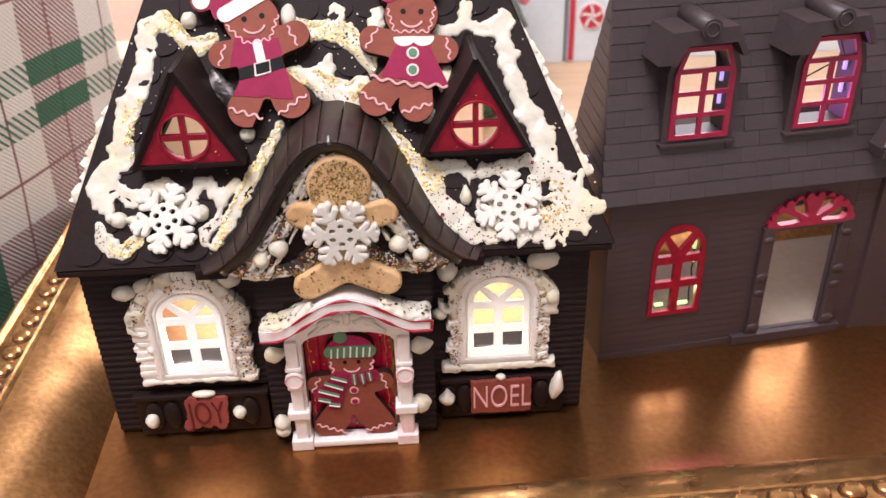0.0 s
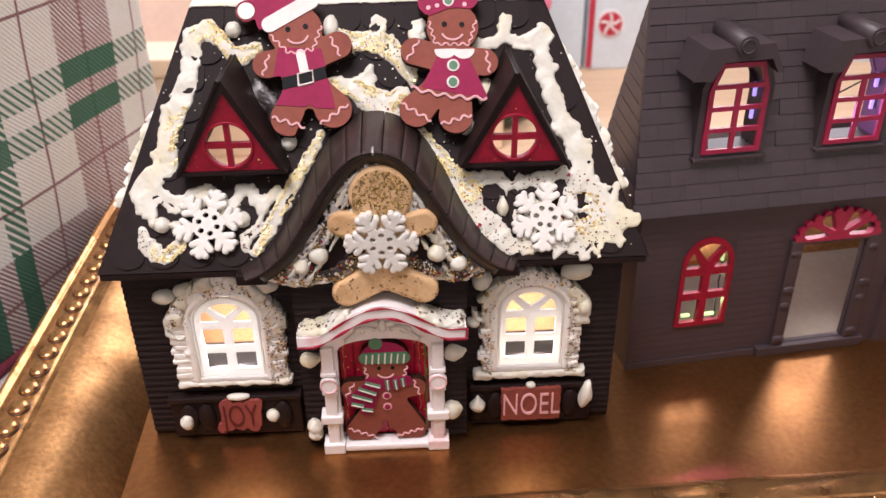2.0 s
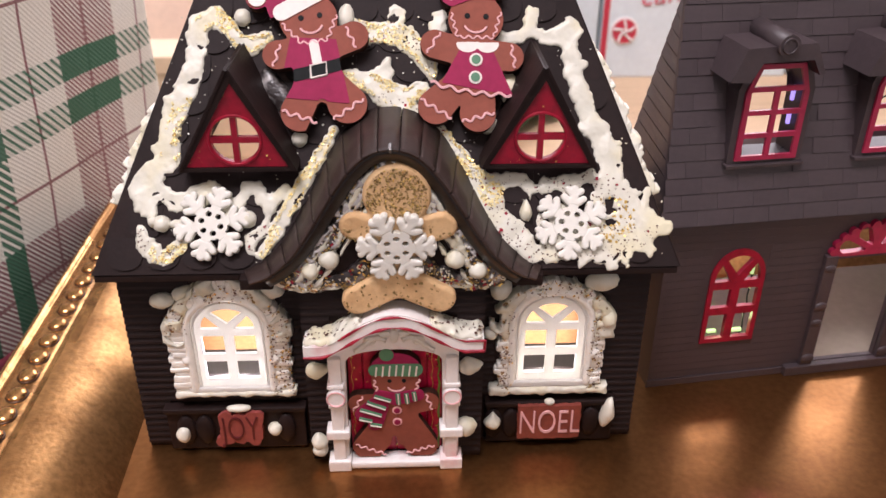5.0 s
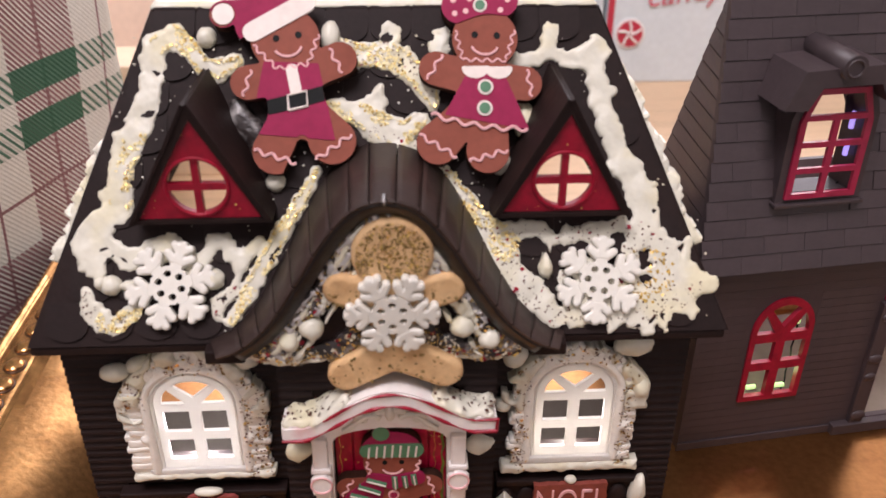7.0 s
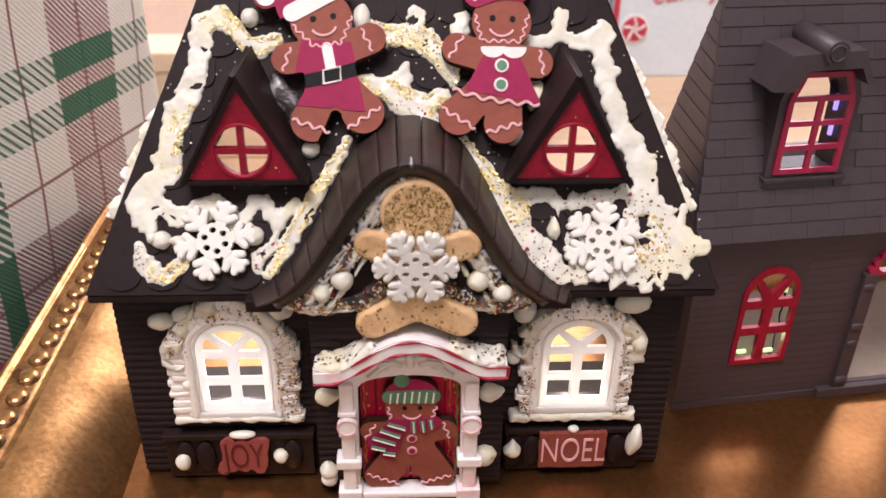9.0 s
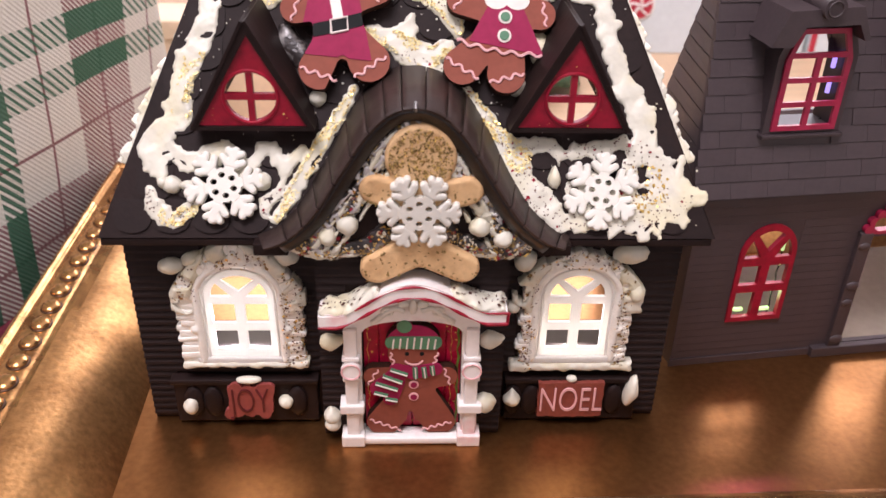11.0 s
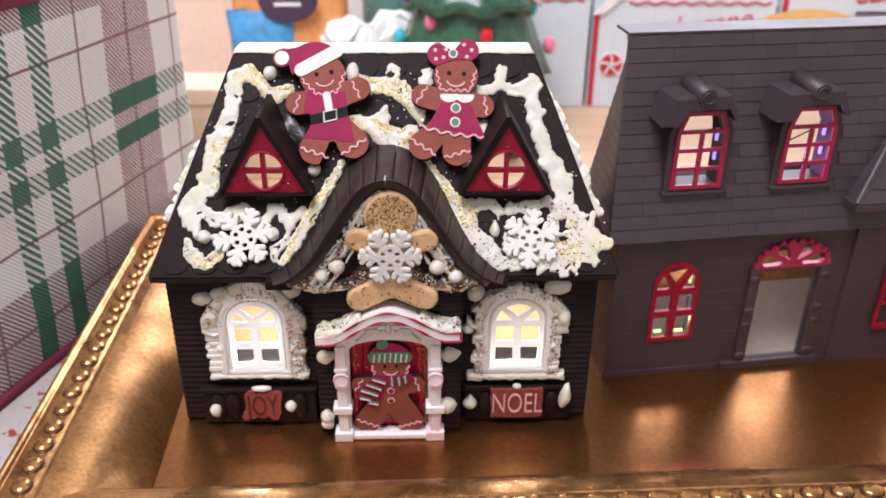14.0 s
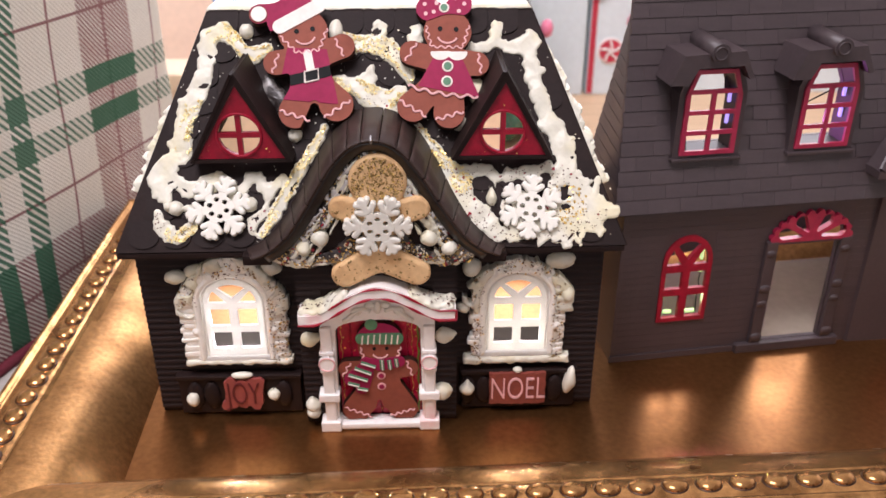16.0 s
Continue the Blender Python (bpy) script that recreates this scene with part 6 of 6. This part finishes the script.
# ---- plaid fabric basket ----
def plaid():
    m = bpy.data.materials.new("plaid_fabric")
    m.use_nodes = True
    n, l = m.node_tree.nodes, m.node_tree.links.new
    p = n["Principled BSDF"]
    p.inputs["Roughness"].default_value = 0.85

    def math_node(op, a, b=None, c=None):
        k = n.new("ShaderNodeMath")
        k.operation = op
        for i, v in enumerate((a, b, c)):
            if v is None:
                continue
            if isinstance(v, (int, float)):
                k.inputs[i].default_value = v
            else:
                l(v, k.inputs[i])
        return k.outputs[0]

    co = n.new("ShaderNodeTexCoord")
    xyz = n.new("ShaderNodeSeparateXYZ")
    l(co.outputs["Object"], xyz.inputs[0])
    z = math_node("MULTIPLY", xyz.outputs[2], 100.0)
    u = math_node("MULTIPLY_ADD", z, -0.07, math_node("MULTIPLY", xyz.outputs[0], 100.0))

    def stripes(v, rows):
        got = None
        for mid, half in rows:
            s = math_node("COMPARE", v, mid, half)
            got = s if got is None else math_node("MAXIMUM", got, s)
        return got

    hatch = math_node("LESS_THAN", math_node("FRACT", math_node("MULTIPLY", math_node("ADD", u, z), 2.35)), 0.60)
    fine = math_node("LESS_THAN", math_node("FRACT", math_node("MULTIPLY", math_node("ADD", u, z), 3.9)), 0.62)
    other = math_node("SUBTRACT", 1.0, math_node("MULTIPLY", hatch, 0.85))
    gv, gh_ = stripes(u, ((6.25, 0.6), (3.9, 0.55), (19.0, 0.55), (21.3, 0.55))), stripes(z, ((8.8, 0.56), (10.7, 0.58)))
    rv, rh = stripes(u, ((-2.6, 1.95), (12.8, 1.93))), stripes(z, ((2.4, 2.0), (17.6, 1.95)))
    tv, th = stripes(u, ((8.9, 0.07), (1.25, 0.07), (12.8, 0.09), (16.5, 0.06))), stripes(z, ((6.4, 0.07), (13.95, 0.07), (2.4, 0.09)))
    green = math_node("MAXIMUM", math_node("MULTIPLY", gv, math_node("MAXIMUM", hatch, rh)), math_node("MULTIPLY", gh_, math_node("MAXIMUM", other, math_node("MAXIMUM", gv, rv))))
    red = math_node("MAXIMUM", math_node("MAXIMUM", math_node("MULTIPLY", rv, fine), math_node("MULTIPLY", rh, fine)), math_node("MAXIMUM", tv, th))
    mix1, mix2 = n.new("ShaderNodeMix"), n.new("ShaderNodeMix")
    mix1.data_type = mix2.data_type = "RGBA"
    mix1.inputs[6].default_value, mix1.inputs[7].default_value = (0.76, 0.755, 0.68, 1), (0.18, 0.024, 0.040, 1)
    mix2.inputs[7].default_value = (0.012, 0.115, 0.058, 1)
    l(math_node("MULTIPLY", red, 0.85), mix1.inputs[0])
    l(mix1.outputs[2], mix2.inputs[6])
    l(math_node("MULTIPLY", green, 0.92), mix2.inputs[0])
    weave = n.new("ShaderNodeTexNoise")
    weave.inputs["Scale"].default_value = 900
    tone = n.new("ShaderNodeMapRange")
    tone.inputs[3].default_value, tone.inputs[4].default_value = 0.82, 1.08
    l(co.outputs["Object"], weave.inputs["Vector"])
    l(weave.outputs[0], tone.inputs[0])
    mul = n.new("ShaderNodeMix")
    mul.data_type, mul.blend_type = "RGBA", "MULTIPLY"
    mul.inputs[0].default_value = 1
    l(mix2.outputs[2], mul.inputs[6])
    l(tone.outputs[0], mul.inputs[7])
    l(mul.outputs[2], p.inputs["Base Color"])
    waves = n.new("ShaderNodeTexWave")
    waves.inputs["Scale"].default_value = 260
    waves.bands_direction = "DIAGONAL"
    l(co.outputs["Object"], waves.inputs["Vector"])
    b = n.new("ShaderNodeBump")
    b.inputs["Strength"].default_value, b.inputs["Distance"].default_value = 0.25, 0.0006
    l(waves.outputs[0], b.inputs["Height"])
    l(b.outputs[0], p.inputs["Normal"])
    return m


BURGUNDY = material("burgundy_fabric", (0.17, 0.018, 0.035), 0.85, 0, 0.15, 80, 700, 0.25)
PLAID = plaid()
basket = thing("fabric_basket", "white fabric storage basket with green and burgundy plaid", "basket", x=-17.9, y=3.0, z=TABLE_Z, rz=72)
X_A, X_B, DEEP, TALL = -9.0, 19.3, 15.0, 17.5
bm = bmesh.new()
ring = []
R = 1.3
for (cx, cy, a0) in ((X_B - R, R, -90), (X_B - R, DEEP - R, 0), (X_A + R, DEEP - R, 90), (X_A + R, R, 180)):
    ring += [(cx + R * math.cos(radians(a0 + 22.5 * k)), cy + R * math.sin(radians(a0 + 22.5 * k))) for k in range(5)]


dense = []
for k, p in enumerate(ring):
    q2 = ring[(k + 1) % len(ring)]
    steps = max(1, int(math.hypot(q2[0] - p[0], q2[1] - p[1]) / 0.8))
    dense += [(p[0] + (q2[0] - p[0]) * i / steps, p[1] + (q2[1] - p[1]) * i / steps) for i in range(steps)]
rows = []
for k in range(25):
    z = TALL * k / 24
    rows.append([bm.verts.new((x - 0.01 * z, y + 0.16 * noise.noise(Vector((x * 0.25, y * 0.25, z * 0.22))), z)) for x, y in dense])
for a, b in zip(rows, rows[1:]):
    for k in range(len(dense)):
        bm.faces.new((a[k], a[(k + 1) % len(dense)], b[(k + 1) % len(dense)], b[k]))
bm.faces.new(rows[0][::-1])
part("body", bm, PLAID, basket, smooth=True)
bm = bmesh.new()
tube(bm, [(x, y, 0.25) for x, y in ring], 0.28, 8, True)
part("piping", bm, BURGUNDY, basket, "burgundy piping along the foot", smooth=True)
bm = bmesh.new()
a, b, c2, d = [[bm.verts.new((x - 0.01 * z + o[0], y + o[1], z)) for x, y in ring] for z, o in ((TALL - 0.9, (0, -0.14)), (TALL + 1.2, (0, -0.14)), (TALL + 1.2, (0, 0.2)), (TALL - 0.9, (0, 0.2)))]
for u, v in ((a, b), (b, c2), (c2, d), (d, a)):
    for k in range(len(ring)):
        bm.faces.new((u[k], u[(k + 1) % len(ring)], v[(k + 1) % len(ring)], v[k]))
bmesh.ops.recalc_face_normals(bm, faces=bm.faces[:])
part("trim", bm, BURGUNDY, basket, "burgundy trim round the top")

CLOTH = material("printed_cloth", (0.50, 0.47, 0.43), 0.85, 0, 0.1, 95, 600, 0.15, second=(0.35, 0.05, 0.05), mix=(0.60, 0.63))
bm = bmesh.new()
grid = [[bm.verts.new((-62 + 48.2 * i / 30, -7.0 + 30 * j / 20, TABLE_Z + 0.06 + 0.05 * noise.noise(Vector((i * 0.4, j * 0.4, 0))))) for j in range(21)] for i in range(31)]
for i in range(30):
    for j in range(20):
        bm.faces.new((grid[i][j], grid[i + 1][j], grid[i + 1][j + 1], grid[i][j + 1]))
tagged(part("table_runner", bm, CLOTH, smooth=True), "white cloth printed with red and green, lying on the table", "cloth")

# ---- things on the table behind the houses ----
PALE_BLUE = material("pale_blue_card", (0.68, 0.75, 0.78), 0.6, 0, 0.05, 30, 200, 0.03)
CARD_WHITE = material("white_card", (0.88, 0.86, 0.84), 0.6, 0, 0.04, 30, 200, 0.03)
CARD_CREAM = material("cream_card", (0.86, 0.64, 0.44), 0.6, 0, 0.06, 30, 200, 0.03)
CARD_PEACH = material("peach_card", (0.92, 0.72, 0.58), 0.6, 0, 0.06, 30, 200, 0.03)
CARD_PINK = material("pink_red_card", (0.84, 0.36, 0.36), 0.6, 0, 0.1, 30, 200, 0.03)
BLUE_BAG = material("blue_pouch_foil", (0.10, 0.38, 0.74), 0.45, 0, 0.25, 60, 200, 0.2)
ORANGE_BAG = material("orange_pouch_foil", (0.90, 0.40, 0.13), 0.45, 0, 0.1, 40, 200, 0.15)
PURPLE = material("dark_purple_print", (0.07, 0.035, 0.08), 0.5, 0, 0.05, 40, 200, 0.02)
RED_PRINT = material("red_print", (0.50, 0.03, 0.06), 0.5, 0, 0.05, 40, 200, 0.02)
ROSE_PRINT = material("rose_red_print", (0.60, 0.13, 0.17), 0.5, 0, 0.05, 40, 200, 0.02)
YELLOW_PRINT = material("yellow_print", (0.82, 0.52, 0.18), 0.5, 0, 0.05, 40, 200, 0.02)
TEAL = material("teal_glazed_card", (0.14, 0.30, 0.26), 0.35, 0, 0.15, 40, 200, 0.05)
TREE_GREEN = material("glazed_green_ceramic", (0.045, 0.13, 0.07), 0.25, 0, 0.3, 60, 200, 0.2)


def disc_part(name, x, z, r, y, mat, parent, rx=1.0):
    bm = bmesh.new()
    bmesh.ops.create_cone(bm, cap_ends=True, segments=28, radius1=r, radius2=r, depth=0.12, matrix=Matrix.Translation((x, y, z)) @ Matrix.Diagonal((rx, 1, 1, 1)) @ Matrix.Rotation(math.pi / 2, 4, "X"))
    return part(name, bm, mat, parent)


def card_box(x0, x1, top, label, y=46.0, deep=7.0):
    ob = thing("candy_box", label, "box", "candy boxes")
    part("body", boxed((x0, y, TABLE_Z), (x1, y + deep, top), 0.15), PALE_BLUE, ob)
    part("red_edge", boxed((x0 + 0.05, y - 0.1, TABLE_Z + 0.2), (x0 + 0.55, y, top - 1.2), 0.04), RED_PRINT, ob)
    part("flap", plate(bmesh.new(), [[(x0 - 0.2, top - 1.5), (x0 + 0.8, top - 1.4), (x0 + 3.2, top + 0.7), (x0 + 2.2, top + 0.9)]], y - 0.3, y - 0.14), CARD_WHITE, ob)
    bm = bmesh.new()
    tube(bm, [(x, y - 0.05, top - 0.55 + 0.12 * math.sin(4 * x)) for x in np.linspace(x0 + 3, x1 - 0.6, 40)], 0.1, 5)
    part("scalloped_line", bm, RED_PRINT, ob)
    disc_part("peppermint", x0 + 1.9, top - 5.9, 1.15, y - 0.05, CARD_WHITE, ob)
    mint = disc_part("peppermint", x0 + 1.9, top - 5.9, 0.98, y - 0.12, RED_PRINT, ob)
    for k in range(5):
        a = 2 * math.pi * k / 5
        part("swirl", tube(bmesh.new(), [(x0 + 1.9 + r * math.cos(a + 0.5 * r), y - 0.22, top - 5.9 + r * math.sin(a + 0.5 * r)) for r in np.linspace(0.1, 0.9, 6)], 0.1, 5), CARD_WHITE, mint)
    return ob


card_box(8.0, 16.0, 8.1, "pale blue candy box with red trim on the table")
b2 = card_box(16.3, 32.2, 7.8, "pale blue candy box lettered in red script")
letters("candy cane", 2.5, ROSE_PRINT, b2, pose(24.6 * CM, 45.9 * CM, 5.3 * CM, 90, -7, 0), 0.04, shear=0.3, weight=-0.02)
b3 = card_box(32.6, 54.0, 9.6, "pale blue candy box with a yellow printed arch")
part("arch_print", plate(bmesh.new(), [[(35.2 + 6.0 * math.cos(t), 3.8 + 3.0 * math.sin(t)) for t in np.linspace(0, math.pi, 20)]], 45.8, 45.95), YELLOW_PRINT, b3)
letters("San", 2.6, RED_PRINT, b3, pose(40.6 * CM, 45.9 * CM, 8.2 * CM, 90, -5, 0), 0.04, shear=0.3)
for k in range(3):
    part("print_bar", boxed((39.2, 45.86, 6.35 - 0.45 * k), (43.4 - k, 45.94, 6.6 - 0.45 * k)), PURPLE, b3)

back = thing("white_carton", "large white carton standing behind the candy boxes", "box")
part("body", boxed((-34, 58, TABLE_Z), (62, 68, 18), 0.2), CARD_WHITE, back)
part("pink_band", boxed((-34, 57.8, 9.2), (-6, 58, 18)), CARD_PINK, back, "pink red printed band")

# cream block added to stand in for the table visible through the dormers
low = thing("cream_backing", "low cream block added behind the tray to back the dormer panes", "box")
part("body", boxed((-20, 29.5, TABLE_Z), (7.5, 33.5, 4.6), 0.15), CARD_CREAM, low)
part("backing_edge", boxed((-20.1, 29.4, 3.6), (7.6, 33.6, 4.8), 0.12), CARD_CREAM, low)
peach = thing("peach_carton", "peach coloured carton with dark print lines", "box")
part("body", boxed((-24, 44, TABLE_Z), (-11.0, 51, 9.6), 0.2), CARD_PEACH, peach)
part("band", boxed((-24, 43.8, 8.2), (-11.0, 44, 9.5)), CARD_PINK, peach)
for k in range(3):
    part("print_bar", boxed((-17.4, 43.86, 0.6 - 0.6 * k), (-13.0, 43.95, 0.85 - 0.6 * k)), PURPLE, peach)


def pouch(name, x0, x1, z1, y, mat, label, deep=2.2, turn=0.0):
    ob = thing(name, label, "pouch", "snack pouches", x=(x0 + x1) / 2, y=y, z=TABLE_Z, rz=turn)
    bm = bmesh.new()
    w, h = (x1 - x0) / 2, z1 - TABLE_Z
    front, backs = [], []
    for j in range(13):
        t = j / 12
        for lst, sg in ((front, -1), (backs, 1)):
            lst.append([bm.verts.new((w * (2 * i / 12 - 1) * (1 + 0.04 * math.sin(7 * t)), sg * deep * (1 - (2 * i / 12 - 1) ** 2) ** 0.5 * (math.sin(math.pi * min(1, 0.12 + 0.86 * t)) ** 0.6) * (0.9 + 0.2 * noise.noise(Vector((i, j, sg)))), h * t)) for i in range(13)])
    for lst in (front, backs):
        for j in range(12):
            for i in range(12):
                bm.faces.new((lst[j][i], lst[j][i + 1], lst[j + 1][i + 1], lst[j + 1][i]))
    bmesh.ops.remove_doubles(bm, verts=bm.verts[:], dist=0.01)
    bmesh.ops.recalc_face_normals(bm, faces=bm.faces[:])
    part("bag", bm, mat, ob, smooth=True)
    return ob


orange = pouch("snack_pouch", -14.2, -4.4, 12.5, 43, ORANGE_BAG, "orange snack pouch with a dark oval label")
oval = disc_part("oval_label", 0.2, 10.6, 1.75, -2.45, PURPLE, orange, 1.35)
for k in range(3):
    part("print_bar", boxed((-1.3 + 0.2 * k, -2.6, 11.3 - 0.6 * k), (1.6 - 0.2 * k, -2.52, 11.6 - 0.6 * k)), CARD_WHITE, oval)
pouch("snack_pouch", -14.2, -8.5, 7.6, 41.5, BLUE_BAG, "blue crinkled snack pouch standing on the table", 1.8)
tissue = thing("tissue_paper", "crumpled white tissue paper heap on the table", "paper")
TISSUE = material("pale_tissue", (0.84, 0.86, 0.82), 0.8, 0, 0.08, 40, 200, 0.2)
for k in range(9):  # each crumpled sheet of the heap
    r3 = random.Random(k + 20)
    high = k < 3
    at = (r3.uniform(-5.5, 0) if high else r3.uniform(-8, 0.5), 40.5 + r3.uniform(-1, 2), TABLE_Z + (r3.uniform(5.0, 8.0) if high else r3.uniform(1, 3)))
    bm = ball(bmesh.new(), at, (r3.uniform(1.6, 3.2), 1.7, r3.uniform(2.0, 3.0)), 3)
    for v in bm.verts:
        v.co += 0.9 * Vector((noise.noise(v.co * 0.8), noise.noise(v.co * 0.8 + Vector((9, 0, 0))), noise.noise(v.co * 0.8 + Vector((0, 9, 0)))))
        v.co += 0.35 * Vector((noise.noise(v.co * 2.1), 0, noise.noise(v.co * 2.1 + Vector((0, 9, 0)))))
        v.co.z = max(v.co.z, TABLE_Z)
    part("sheet", bm, TISSUE, tissue)
jar = thing("teal_tin", "dark teal glossy tin standing on the table", "tin")
bm = bmesh.new()
bmesh.ops.create_cone(bm, cap_ends=True, segments=32, radius1=2.3, radius2=2.5, depth=16, matrix=Matrix.Translation((-1.4, 49, TABLE_Z + 8)))
part("body", bm, TEAL, jar, smooth=False)
part("lid", boxed((-4, 46.5, TABLE_Z + 16), (1.2, 51.5, TABLE_Z + 17.2), 0.4), TEAL, jar)

tree = thing("ceramic_tree", "glazed green ceramic christmas tree with coloured bulbs", "ornament", x=5.3, y=39.5, z=TABLE_Z)
TIERS = ((1.2, 6.4, 7.2, 5.2), (5.4, 11.6, 6.4, 4.2), (10.9, 16.5, 5.3, 2.0), (15.7, 20.4, 3.4, 0.2))
for n0, (z0, z1, r0, r1) in enumerate(TIERS):
    bm = bmesh.new()
    rows = []
    for j in range(8):
        t = j / 7
        rows.append([bm.verts.new(((r1 + (r0 - r1) * (1 - t) ** 1.3) * (1 + 0.05 * (1 - t) * math.sin(9 * a + n0)) * math.cos(a), (r1 + (r0 - r1) * (1 - t) ** 1.3) * (1 + 0.05 * (1 - t) * math.sin(9 * a + n0)) * math.sin(a), z0 + (z1 - z0) * t - 0.5 * (1 - t) ** 3 * (0.5 + 0.5 * math.sin(9 * a + n0)))) for a in np.linspace(0, 2 * math.pi, 55)[:-1]])
    for u, v in zip(rows, rows[1:]):
        for k in range(54):
            bm.faces.new((u[k], u[(k + 1) % 54], v[(k + 1) % 54], v[k]))
    bm.faces.new(rows[0][::-1])
    bm.faces.new(rows[-1])
    part("tier", bm, TREE_GREEN, tree, smooth=True)
bm = bmesh.new()
bmesh.ops.create_cone(bm, cap_ends=True, segments=32, radius1=4.5, radius2=4.0, depth=1.6, matrix=Matrix.Translation((0, 0, 0.8)))
part("foot", bm, TREE_GREEN, tree)
BULBS = [material("bulb_" + nm, col, 0.12, 0, 0.05, 50, 200, 0) for nm, col in (("red", (0.62, 0.02, 0.03)), ("violet", (0.16, 0.04, 0.48)), ("aqua", (0.08, 0.55, 0.62)), ("pink", (0.80, 0.22, 0.34)), ("clear", (0.75, 0.72, 0.68)))]
for dx, z, k in ((-3.6, 12.6, 0), (-4.9, 11.4, 1), (-3.2, 9.9, 3), (2.6, 12.7, 1), (0.85, 9.2, 0), (4.6, 10.5, 2), (4.9, 11.3, 4), (6.1, 7.6, 3), (0.2, 14.2, 4), (-2.0, 15.2, 2), (-5.6, 8.2, 2), (-1.6, 6.6, 1), (3.2, 6.8, 4)):
    z0, z1, r0, r1 = [t for t in TIERS if t[0] < z][-1]
    r = max(r1 + (r0 - r1) * (1 - (z - z0) / (z1 - z0)) ** 1.3, abs(dx) + 0.1)
    part("bulb", ball(bmesh.new(), (dx, -math.sqrt(r * r - dx * dx) - 0.1, z), (0.5, 0.5, 0.72), 2), BULBS[k], tree, smooth=True)
